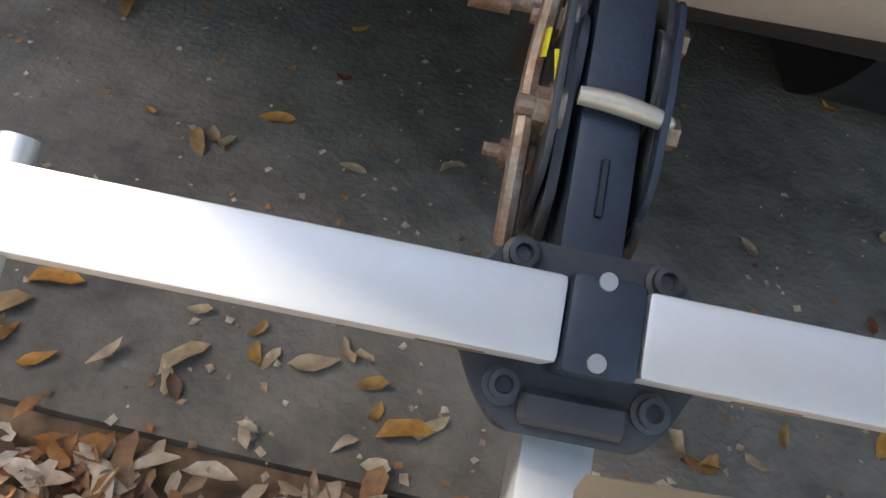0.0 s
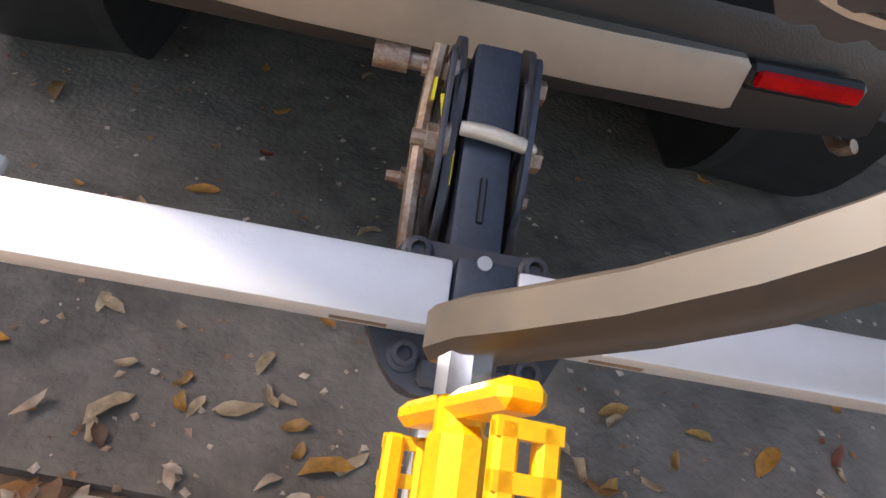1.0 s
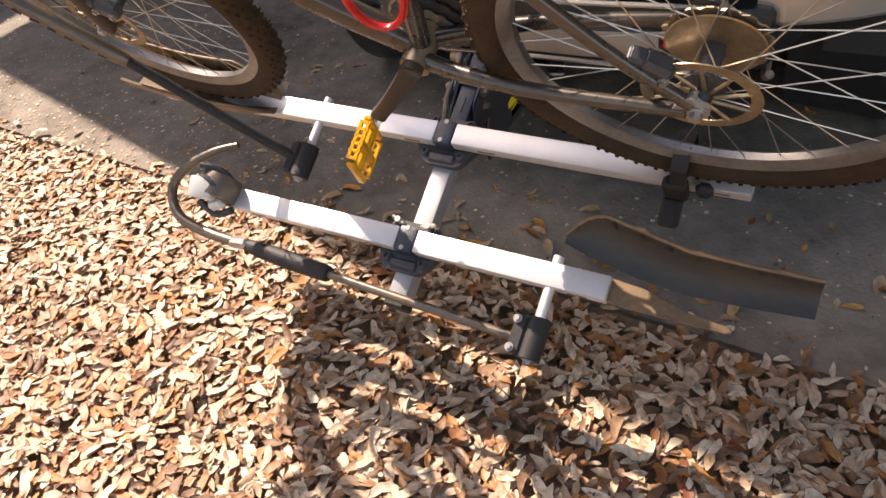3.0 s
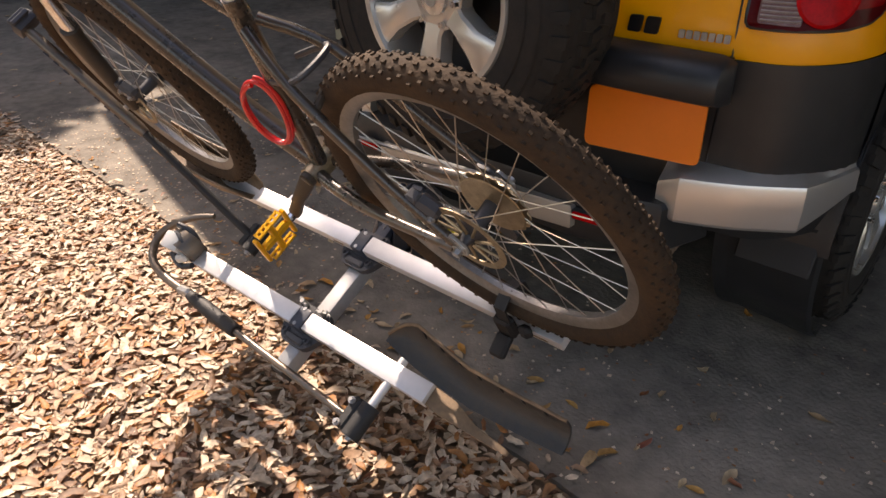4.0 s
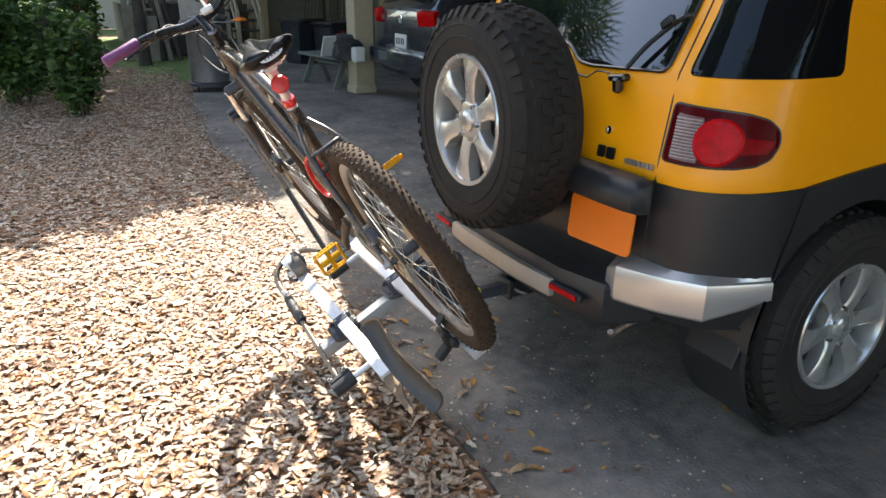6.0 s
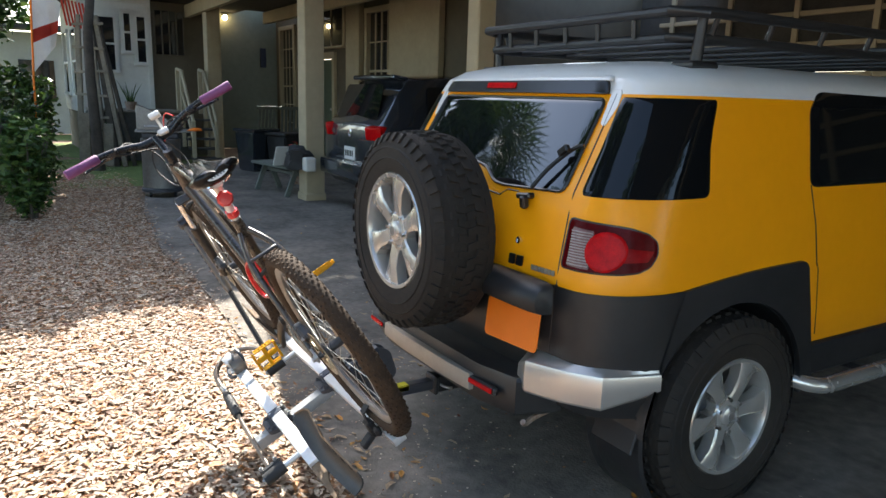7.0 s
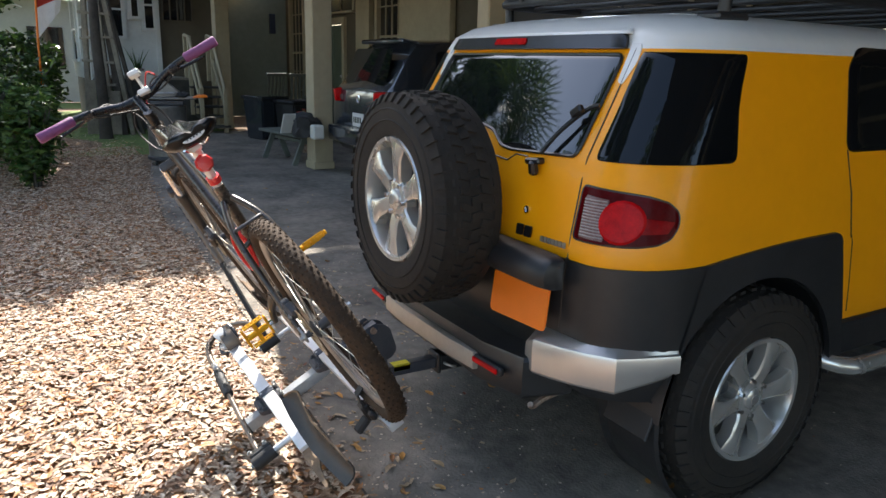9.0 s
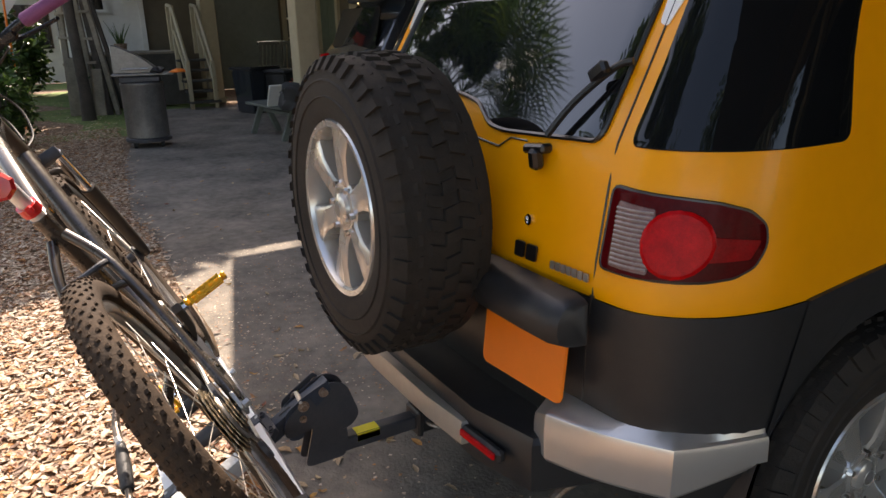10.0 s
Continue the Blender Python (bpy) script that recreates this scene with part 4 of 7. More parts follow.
    tube(bm, [(-0.125, -PITCH - 0.105, 0.002), (-0.14, -PITCH - 0.104, 0.002), (-0.22, -PITCH - 0.100, 0.004), (-0.29, -PITCH - 0.096, 0.006), (-0.33, -PITCH - 0.094, 0.006)], [0.014, 0.017, 0.0185, 0.017, 0.012], 14, 3)
    part("grip", bm, M_RUBBER, arm, "black ratchet grip")
    bm = bm_new()
    tube(bm, [(-0.32, -PITCH - 0.094, 0.006), (-0.43, -PITCH - 0.092, 0.012), (-0.515, -PITCH - 0.076, 0.014), (-0.558, -PITCH - 0.040, 0.016), (-0.566, -PITCH - 0.002, 0.02), (-0.540, -PITCH + 0.040, 0.024), (-0.49, -PITCH + 0.078, 0.026), (-0.44, -PITCH + 0.104, 0.022)],
         [0.010, 0.0115, 0.011, 0.0105, 0.010, 0.010, 0.009, 0.007], 12, 5)
    part("hook", bm, M_ARM, arm, "bent steel wheel hook")
    bm = bm_new()
    box(bm, (-0.345, -PITCH - 0.094, 0.010), (0.045, 0.022, 0.026), (0, 0, 6), bevel=0.006)
    part("hook_block", bm, M_STEEL, arm)
    # rear wheel holder on the outer tray's far end
    hy = -PITCH
    bm = bm_new()
    lathe(bm, [(0.030, -0.026), (0.043, -0.024), (0.046, 0.0), (0.043, 0.024), (0.030, 0.026), (0.033, 0.0)], Matrix.Translation((-0.448, hy + 0.004, 0.016)) @ AX_Y, 28, closed=True)
    hold = part("wheel_holder", bm, M_ARM, rack, "dark wheel holder with a pale strap at the tray's end")
    bm = bm_new()
    box(bm, (-0.458, hy - 0.010, 0.048), (0.050, 0.046, 0.034), (14, 18, 8), bevel=0.008, seg=2)
    box(bm, (-0.442, hy - 0.024, 0.010), (0.040, 0.030, 0.024), (-10, -14, 20), bevel=0.006)
    part("strap_buckle", bm, M_WHITE_PAINT, hold, "pale grey strap buckle")
    for p0, p1, p2, r in (((-0.420, hy + 0.02, 0.0), (-0.435, hy + 0.035, 0.045), (-0.470, hy + 0.03, 0.066), 0.008), ((-0.415, hy - 0.018, 0.0), (-0.428, hy + 0.0, 0.050), (-0.460, hy + 0.012, 0.062), 0.007), ((-0.410, hy - 0.03, -0.004), (-0.450, hy - 0.045, -0.008), (-0.490, hy - 0.03, 0.010), 0.008)):
        bm = bm_new()
        tube(bm, [p0, p1, p2], r, 8, 4)
        part("holder_arm", bm, M_RACK_BLACK, hold)
    bm = bm_new()
    for i in range(5):
        box(bm, (-0.475 + 0.010 * i, hy - 0.002, 0.056 - 0.002 * i), (0.004, 0.032, 0.006), (0, 14, 6))
    part("ratchet", bm, M_STEEL, hold)
    # wheel cradles: troughs with a tall wall towards the car; the outer one starts high and sweeps down
    NEAR_Y = [(0.0, -0.203), (0.14, -0.212), (0.3, -0.217), (0.5, -0.219), (0.75, -0.213), (1.0, -0.205)]
    NEAR_Z = [(0.0, 0.134), (0.14, 0.106), (0.3, 0.079), (0.5, 0.056), (0.75, 0.042), (1.0, 0.034)]
    FAR_Y = [(0.0, -0.192), (0.06, -0.168), (0.14, -0.156), (0.3, -0.166), (0.5, -0.176), (0.75, -0.171), (1.0, -0.166)]
    FAR_Z = [(0.0, 0.140), (0.06, 0.150), (0.14, 0.154), (0.3, 0.147), (0.5, 0.130), (0.75, 0.106), (1.0, 0.092)]
    for k, (x0, x1) in enumerate(((-0.40, -0.76), (0.331, 0.682))):
        bm = bm_new()
        n = 26
        rings, slots = [], []
        for i in range(n + 1):
            t = i / n
            x = x0 + (x1 - x0) * t
            if k == 0:
                zb = -0.004 + 0.10 * max(0.0, t - 0.30) ** 2
                rise = min(1.0, t / 0.26) ** 0.8
                w = 0.022 + 0.020 * rise
                far = 0.012 + 0.066 * rise - 0.018 * max(0.0, t - 0.3)
                near = 0.008 + 0.045 * rise
                prof = [(-w, near), (-w * 0.94, near * 0.5), (-w * 0.66, 0.006), (0, 0.0), (w * 0.66, 0.008), (w * 0.94, far * 0.45), (w, far),
                        (w + 0.005, far), (w * 1.06, far * 0.4), (w * 0.72, -0.008), (0, -0.014), (-w * 0.72, -0.010), (-w * 1.06, near * 0.4), (-w - 0.006, near)]
                prof = [(py, zb + pz) for py, pz in prof]
            else:
                a = Vector((lerp(t, NEAR_Y), lerp(t, NEAR_Z)))
                c = Vector((lerp(t, FAR_Y), lerp(t, FAR_Z)))
                sag = Vector((0.75, -0.66)) * 0.020 * min(1.0, 0.25 + t * 3)
                inner = [a + (c - a) * u + sag * 4 * u * (1 - u) for u in (0.0, 0.15, 0.32, 0.5, 0.68, 0.85, 1.0)]
                out = Vector((0.0038, -0.0034))
                prof = [tuple(p) for p in inner] + [tuple(p + out) for p in reversed(inner)]
            rings.append([bm.verts.new((x, py, pz)) for py, pz in prof])
            slots.append((x, prof[5], prof[6]))
        m = len(rings[0])
        lip_line = [(r[6].co + r[7].co) / 2 + Vector((0, 0, 0.001)) for r in rings]
        for a, b in zip(rings, rings[1:]):
            for i in range(m):
                bm.faces.new((a[i], a[(i + 1) % m], b[(i + 1) % m], b[i]))
        bm.faces.new(rings[0])
        bm.faces.new(rings[-1])
        cr = part("cradle", bm, M_SCOOP if k else M_TONGUE, rack, "dusty moulded wheel cradle")
        bm = bm_new()
        tube(bm, lip_line, 0.0034, 6)
        part("lip", bm, M_TONGUE, cr, "dusty brown top lip")
        for i in range(7):
            x, p5, p6 = slots[5 + 3 * i]
            bm = bm_new()
            mid = Vector(p6).lerp(Vector(p5), 0.8)
            dv = Vector(p6) - Vector(p5)
            box(bm, (x, mid.x - 0.001, mid.y), (0.004, 0.003, 0.022), (-math.degrees(math.atan2(dv.x, dv.y)), 0, 0))
            part("rib", bm, M_BLACK, cr)
    bm = bm_new()
    q = [(0.380, -0.021), (0.380, 0.020), (0.44, 0.014), (0.50, -0.006), (0.58, -0.014), (0.58, -0.024), (0.42, -0.024)]
    prism(bm, rounded(q, 0.008, 3), -0.020, -0.012, Matrix.Translation((0, -PITCH, 0)), 0.002)
    part("cradle_tongue", bm, M_TONGUE, rack, "dusty brown cradle mounting tongue")
    # rear wheel strap on the inner tray
    bm = bm_new()
    box(bm, (0.445, -0.035, 0.004), (0.040, 0.024, 0.060), bevel=0.006)
    box(bm, (0.442, -0.066, -0.028), (0.034, 0.050, 0.020), (20, 0, 0), bevel=0.005)
    box(bm, (0.490, -0.032, 0.010), (0.028, 0.020, 0.034), bevel=0.008)
    part("strap_clamp", bm, M_RUBBER, rack, "black rear wheel strap clamp")
    bm = bm_new()
    for i, (ya, za, yb, zb) in enumerate(((-0.038, 0.03, -0.034, 0.072), (-0.034, 0.072, 0.0, 0.088), (0.0, 0.088, 0.034, 0.072), (0.034, 0.072, 0.036, 0.0))):
        mm = frame_to((0.452, ya, za), (0.452, yb, zb))
        vs = bmesh.ops.create_cube(bm, size=1.0)["verts"]
        bmesh.ops.scale(bm, vec=(0.004, 0.026, (Vector((ya, za)) - Vector((yb, zb))).length + 0.004), verts=vs)
        q = (Vector((0, yb - ya, zb - za))).to_track_quat("Z", "X").to_matrix().to_4x4()
        bmesh.ops.transform(bm, matrix=Matrix.Translation((0.452, (ya + yb) / 2, (za + zb) / 2)) @ q, verts=vs)
    part("strap", bm, M_RUBBER, rack, "ribbed black wheel strap")
    # hitch bar, in the car's own level
    inv = RACK.inverted()
    bm = bm_new()
    vs = box(bm, (0.0, -0.17, 0.352), (0.044, 0.46, 0.044), bevel=0.004)
    bmesh.ops.transform(bm, matrix=inv @ pose(0.010, 0, 0), verts=bm.verts)
    bar = part("hitch_bar", bm, M_RACK_BLACK, rack, "black square hitch bar")
    bm = bm_new()
    box(bm, (0.031, -0.235, 0.362), (0.002, 0.07, 0.022))
    box(bm, (0.010, -0.235, 0.3745), (0.036, 0.07, 0.001))
    bmesh.ops.transform(bm, matrix=inv, verts=bm.verts)
    part("warning_label", bm, M_LABEL, bar, "yellow warning label on the bar")
    for sg in (-1, 1):
        bm = bm_new()
        q = rounded([(-0.43, 0.325), (-0.31, 0.325), (-0.30, 0.40), (-0.335, 0.53), (-0.375, 0.56), (-0.42, 0.52), (-0.40, 0.44)], 0.02)
        prism(bm, q, -0.003, 0.003, pose(0.010 + sg * 0.026, 0, 0, 90, 0, 90), 0.001)
        bmesh.ops.transform(bm, matrix=inv, verts=bm.verts)
        part("gooseneck_plate", bm, M_RACK_BLACK, rack, "black gooseneck plate")
    bm = bm_new()
    tube(bm, [(0.035, -0.05, 0.352), (0.06, -0.05, 0.352), (0.075, -0.03, 0.345), (0.06, -0.01, 0.335), (0.02, -0.02, 0.322)], 0.006, 8, 5)
    bmesh.ops.transform(bm, matrix=inv, verts=bm.verts)
    part("hitch_pin", bm, M_STEEL, bar)
    return rack


bike_rack()
bm = bm_new()
box(bm, (0.010, 0.03, 0.352), (0.070, 0.22, 0.070), bevel=0.006)
box(bm, (0.010, -0.075, 0.352), (0.084, 0.02, 0.084), bevel=0.006)
hr = solid("hitch_receiver", bm, M_CLAD, "black steel tow hitch receiver under the bumper", "tow hitch")

# ---- mountain bike on the inner tray ----
BIKE = pose(0.010, -0.5675, 0.505, 30, 0, 0) @ Matrix.Scale(1.08, 4)
WR = 0.318
HUB_F, HUB_R = Vector((-0.538, 0, 0.332)), Vector((0.498, 0, 0.325))
BB = Vector((0.078, 0, 0.284))


def bike_wheel(bike, name, hub, rear):
    wh = new(name)
    wh.parent = bike
    m = Matrix.Translation(hub) @ AX_Y
    bm = bm_new()
    rt, c = 0.026, WR - 0.026
    prof = [(c + rt * math.cos(a), rt * math.sin(a)) for a in (math.pi * 2 * i / 14 for i in range(14))]
    lathe(bm, prof, m, 64, closed=True)
    tyre = part("tyre", bm, M_BTYRE, wh, "dusty knobbly bike tyre")
    bm = bm_new()
    for k in range(116):
        a = 2 * math.pi * k / 116
        for h, dr in (((0.0065, 0.0252), (-0.0065, 0.0252), (0.0190, 0.0180), (-0.0190, 0.0180)) if k % 2 else ((0.0, 0.0260), (0.0130, 0.0228), (-0.0130, 0.0228), (0.0226, 0.0128), (-0.0226, 0.0128))):
            mm = m @ Matrix.Rotation(a, 4, "Z") @ Matrix.Translation((c + dr, 0, h))
            q = [bm.verts.new(mm @ Vector((0.0019 * u, 0.0034 * v * (1.0 if u < 0 else 0.85), 0.0028 * w * (1.0 if u < 0 else 0.85)))) for u in (-1, 1) for v, w in ((-1, -1), (1, -1), (1, 1), (-1, 1))]
            bm.faces.new(q[4:8])
            for i in range(4):
                bm.faces.new((q[i], q[(i + 1) % 4], q[4 + (i + 1) % 4], q[4 + i]))
    part("tread", bm, M_BTYRE, tyre, smooth=False)
    bm = bm_new()
    lathe(bm, [(0.271, -0.012), (0.273, -0.014), (0.256, -0.011), (0.250, -0.006), (0.250, 0.006), (0.256, 0.011), (0.273, 0.014), (0.271, 0.012), (0.264, 0.0)], m, 64, closed=True)
    rim = part("rim", bm, M_BRIM, wh, "grey alloy bike rim")
    for k in range(32):
        bm = bm_new()
        sg = 1 if k % 2 else -1
        a = 2 * math.pi * k / 32
        cross = 1.15 * (1 if (k // 2) % 2 else -1)
        p0 = m @ Vector((0.024 * math.cos(a + cross), 0.024 * math.sin(a + cross), sg * 0.030))
        p1 = m @ Vector((0.252 * math.cos(a), 0.252 * math.sin(a), sg * 0.002))
        rod(bm, p0, p1, 0.0010, 0.0010, 5)
        part("spoke", bm, M_SPOKE, wh)
    bm = bm_new()
    lathe(bm, [(0.0, -0.062), (0.006, -0.06), (0.007, -0.05), (0.012, -0.044), (0.027, -0.034), (0.027, -0.029), (0.014, -0.024), (0.013, 0.024), (0.027, 0.029), (0.027, 0.034), (0.012, 0.044), (0.006, 0.06), (0.0, 0.062)], m, 24)
    hb = part("hub", bm, M_RACK_BLACK, wh, "dark wheel hub")
    bm = bm_new()
    lathe(bm, [(0.058, 0.046), (0.072, 0.046), (0.072, 0.0478), (0.058, 0.0478)], m, 40, closed=True)
    rot = part("brake_rotor", bm, M_CASSETTE, hb, "thin brown-tinted brake rotor")
    for k in range(10):
        bm = bm_new()
        box_m = m @ Matrix.Rotation(2 * math.pi * k / 10, 4, "Z")
        rod(bm, box_m @ Vector((0.016, 0, 0.046)), box_m @ Vector((0.060, 0.018, 0.047)), 0.0028, 0.0022, 6)
        part("rotor_arm", bm, M_CASSETTE, hb)
    if rear:
        for i, (r, h) in enumerate(((0.068, -0.030), (0.060, -0.0345), (0.053, -0.039), (0.046, -0.0435), (0.039, -0.048), (0.032, -0.0525), (0.026, -0.057))):
            bm = bm_new()
            n = 3 * int(r * 260)
            prof = [((r if k % 3 else r - 0.005) * math.cos(2 * math.pi * k / n), (r if k % 3 else r - 0.005) * math.sin(2 * math.pi * k / n)) for k in range(n)]
            prism(bm, prof, h - 0.001, h + 0.001, m)
            part("sprocket", bm, M_CASSETTE, hb)
        bm = bm_new()
        lathe(bm, [(0.0, -0.022), (0.060, -0.0225), (0.062, -0.024), (0.0, -0.026)], m, 36)
        part("spoke_guard", bm, M_CASSETTE, hb, "brownish spoke guard disc")


def pedal(parent, c, out, turn):
    """Yellow cage pedal whose axle points along y."""
    m = Matrix.Translation(c) @ Matrix.Rotation(turn, 4, "Y")
    bm = bm_new()
    y0, y1 = 0.024 * out, 0.108 * out
    rod(bm, m @ Vector((0, 0, 0)), m @ Vector((0, y1, 0)), 0.0085, 0.0075, 12)
    body_p = part("pedal", bm, M_PEDAL, parent, "yellow metal cage pedal")
    ym = (y0 + y1) / 2
    for sx in (-1, 1):
        for dz in (-0.006, 0.006):
            bm = bm_new()
            box(bm, (0, 0, 0), (0.006, abs(y1 - y0) * 0.84, 0.007), bevel=0.0015)
            bmesh.ops.transform(bm, matrix=m @ Matrix.Translation((sx * 0.043, ym, dz)), verts=bm.verts)
            part("rail", bm, M_PEDAL, body_p)
        bm = bm_new()
        for k in range(6):
            box(bm, (sx * 0.044, ym + (k - 2.5) * 0.013, 0), (0.004, 0.005, 0.019))
        bmesh.ops.transform(bm, matrix=m, verts=bm.verts)
        part("teeth", bm, M_PEDAL, body_p, smooth=False)
    for yy in (y0, ym, y1):
        bm = bm_new()
        box(bm, (0, yy, 0), (0.084, 0.009 if yy != ym else 0.014, 0.015), bevel=0.003)
        bmesh.ops.transform(bm, matrix=m, verts=bm.verts)
        part("cross_piece", bm, M_PEDAL, body_p)
    bm = bm_new()
    box(bm, (0, ym, 0), (0.022, abs(y1 - y0) * 0.9, 0.016), bevel=0.005)
    bmesh.ops.transform(bm, matrix=m, verts=bm.verts)
    part("core", bm, M_PEDAL, body_p)
    bm = bm_new()
    rod(bm, m @ Vector((0, 0, 0)), m @ Vector((0, y0 * 0.9, 0)), 0.0095, 0.0095, 8)
    part("axle_nut", bm, M_CHROME, body_p, "bright steel axle nut")


def mountain_bike():
    bike = thing("mountain_bike", "dusty dark grey mountain bike with yellow pedals and purple grips", "bicycle", BIKE)
    bike_wheel(bike, "front_wheel", HUB_F, False)
    bike_wheel(bike, "rear_wheel", HUB_R, True)
    seat_top = Vector((0.176, 0, 0.695))
    head_t, head_b = Vector((-0.338, 0, 0.835)), Vector((-0.393, 0, 0.700))
    bm = bm_new()
    tube(bm, [head_b + Vector((0.014, 0, 0.035)), (-0.22, 0, 0.555), (-0.06, 0, 0.395), BB + Vector((-0.01, 0, 0.015))], [0.021, 0.0225, 0.0225, 0.021], 16, 4)
    tube(bm, [head_t + Vector((0.008, 0, -0.02)), (-0.1, 0, 0.79), seat_top + Vector((0, 0, -0.03))], [0.019, 0.018, 0.016], 14, 4)
    tube(bm, [BB, seat_top], 0.0165, 14)
    tube(bm, [head_b, head_t], 0.0225, 18)
    frame_p = part("bike_frame", bm, M_FRAME, bike, "dark grey painted bike frame")
    bm = bm_new()
    lathe(bm, [(0.0, -0.026), (0.019, -0.026), (0.0195, -0.034), (0.0235, -0.035), (0.0235, 0.035), (0.0, 0.035)], Matrix.Translation(BB) @ AX_Y, 28)
    part("bottom_bracket", bm, M_CASSETTE, frame_p, "bronze bottom bracket shell")
    for sg in (-1, 1):
        bm = bm_new()
        tube(bm, [BB + Vector((0.02, sg * 0.022, 0.0)), BB + Vector((0.08, sg * 0.036, 0.004)), (0.28, sg * 0.055, 0.300), HUB_R + Vector((-0.012, sg * 0.066, -0.006))], [0.0135, 0.0125, 0.011, 0.009], 12, 5)
        part("chainstay", bm, M_FRAME, frame_p)
        bm = bm_new()
        tube(bm, [seat_top + Vector((0.005, sg * 0.014, -0.05)), (0.275, sg * 0.048, 0.575), (0.395, sg * 0.060, 0.430), HUB_R + Vector((-0.006, sg * 0.066, 0.012))], [0.010, 0.0095, 0.009, 0.0085], 12, 4)
        part("seatstay", bm, M_FRAME, frame_p)
        bm = bm_new()
        prism(bm, rounded([(-0.035, -0.012), (0.012, -0.014), (0.018, 0.008), (-0.006, 0.034), (-0.018, 0.02)], 0.006), -0.003, 0.003, Matrix.Translation(HUB_R + Vector((0, sg * 0.066, 0))) @ pose(0, 0, 0, 90, 0, 0), 0.001)
        part("dropout", bm, M_STEEL, frame_p)
        hex_bolt(bike, HUB_R + Vector((0, sg * 0.069, 0)), (0, sg, 0), 0.008, 0.009, M_STEEL, "axle_nut")
    bm = bm_new()
    tube(bm, [(0.30, -0.05, 0.545), (0.295, 0, 0.555), (0.30, 0.05, 0.545)], 0.007, 10, 4)
    part("stay_bridge", bm, M_FRAME, frame_p)
    # suspension fork
    crown = Vector((-0.418, 0, 0.690))
    bm = bm_new()
    box(bm, crown, (0.040, 0.135, 0.030), (0, -20, 0), bevel=0.009, seg=2)
    fork = part("fork_crown", bm, M_RACK_BLACK, bike, "black suspension fork crown")
    for sg in (-1, 1):
        bm = bm_new()
        rod(bm, crown + Vector((0, sg * 0.055, 0)), crown + Vector((-0.052, sg * 0.055, -0.14)), 0.0145, 0.0145, 16)
        part("stanchion", bm, M_CHROME, fork, "bright fork stanchion")
        bm = bm_new()
        tube(bm, [crown + Vector((-0.044, sg * 0.056, -0.118)), crown + Vector((-0.060, sg * 0.056, -0.16)), HUB_F + Vector((0.022, sg * 0.054, 0.04)), HUB_F + Vector((0, sg * 0.052, -0.012))], [0.020, 0.0185, 0.016, 0.012], 14, 4)
        part("fork_leg", bm, M_CRANK, fork, "dull bronze-grey fork leg")
        hex_bolt(bike, HUB_F + Vector((0, sg * 0.062, 0)), (0, sg, 0), 0.008, 0.008, M_STEEL, "axle_nut")
    bm = bm_new()
    tube(bm, [crown + Vector((-0.062, -0.056, -0.15)), crown + Vector((-0.075, -0.04, -0.06)), crown + Vector((-0.078, 0, -0.045)), crown + Vector((-0.075, 0.04, -0.06)), crown + Vector((-0.062, 0.056, -0.15))], 0.009, 10, 5)
    part("fork_brace", bm, M_CRANK, fork)
    # stem and bars
    st = head_t + Vector((0.012, 0, 0.030))
    bar_c = Vector((-0.398, 0, 0.925))
    bm = bm_new()
    rod(bm, head_t, st + Vector((0.006, 0, 0.02)), 0.0165, 0.0165, 16)
    tube(bm, [st, (st + bar_c) / 2 + Vector((0, 0, 0.004)), bar_c], [0.0175, 0.016, 0.018], 14)
    part("stem", bm, M_BAR, bike, "black handlebar stem")
    steer = Matrix.Translation(bar_c) @ Matrix.Rotation(radians(-2), 4, "Z") @ Matrix.Diagonal((1, 0.92, 1, 1))
    bm = bm_new()
    bp = [(0.06, -0.33, 0.045), (0.03, -0.20, 0.040), (0.005, -0.11, 0.020), (0, -0.05, 0), (0, 0.05, 0), (0.005, 0.11, 0.020), (0.03, 0.20, 0.040), (0.06, 0.33, 0.045)]
    tube(bm, [steer @ Vector(p) for p in bp], [0.0112, 0.0112, 0.0125, 0.0155, 0.0155, 0.0125, 0.0112, 0.0112], 12, 4)
    bars = part("handlebar", bm, M_BAR, bike, "black riser handlebar")
    for sg in (-1, 1):
        bm = bm_new()
        g0, g1 = Vector((0.034, sg * 0.215, 0.0405)), Vector((0.061, sg * 0.338, 0.0452))
        tube(bm, [steer @ (g0 + (g1 - g0) * t) for t in (0, 0.04, 0.5, 0.96, 1.0)], [0.014, 0.0165, 0.0155, 0.0170, 0.015], 14)
        part("grip", bm, M_PURPLE, bars, "faded purple rubber grip")
        bm = bm_new()
        box(bm, steer @ Vector((0.022, sg * 0.165, 0.030)), (0.032, 0.040, 0.026), (0, 0, -8), bevel=0.007)
        tube(bm, [steer @ Vector((-0.005, sg * 0.155, 0.028)), steer @ Vector((-0.040, sg * 0.190, 0.015)), steer @ Vector((-0.038, sg * 0.270, 0.010)), steer @ Vector((-0.03, sg * 0.285, 0.010))], [0.006, 0.006, 0.005, 0.005], 8, 4)
        part("brake_lever", bm, M_BAR, bars, "black brake lever")
    for yy, zz in ((0.035, 0.010), (0.040, 0.072)):
        bm = bm_new()
        box(bm, steer @ Vector((0.012, yy, zz)), (0.032, 0.038, 0.020), (0, -24, -12), bevel=0.004)
        box(bm, steer @ Vector((0.0, yy, zz * 0.5)), (0.010, 0.010, zz + 0.01), bevel=0.003)
        part("bar_light", bm, M_WHITE_PAINT, bars, "small white handlebar lamp")
        bm = bm_new()
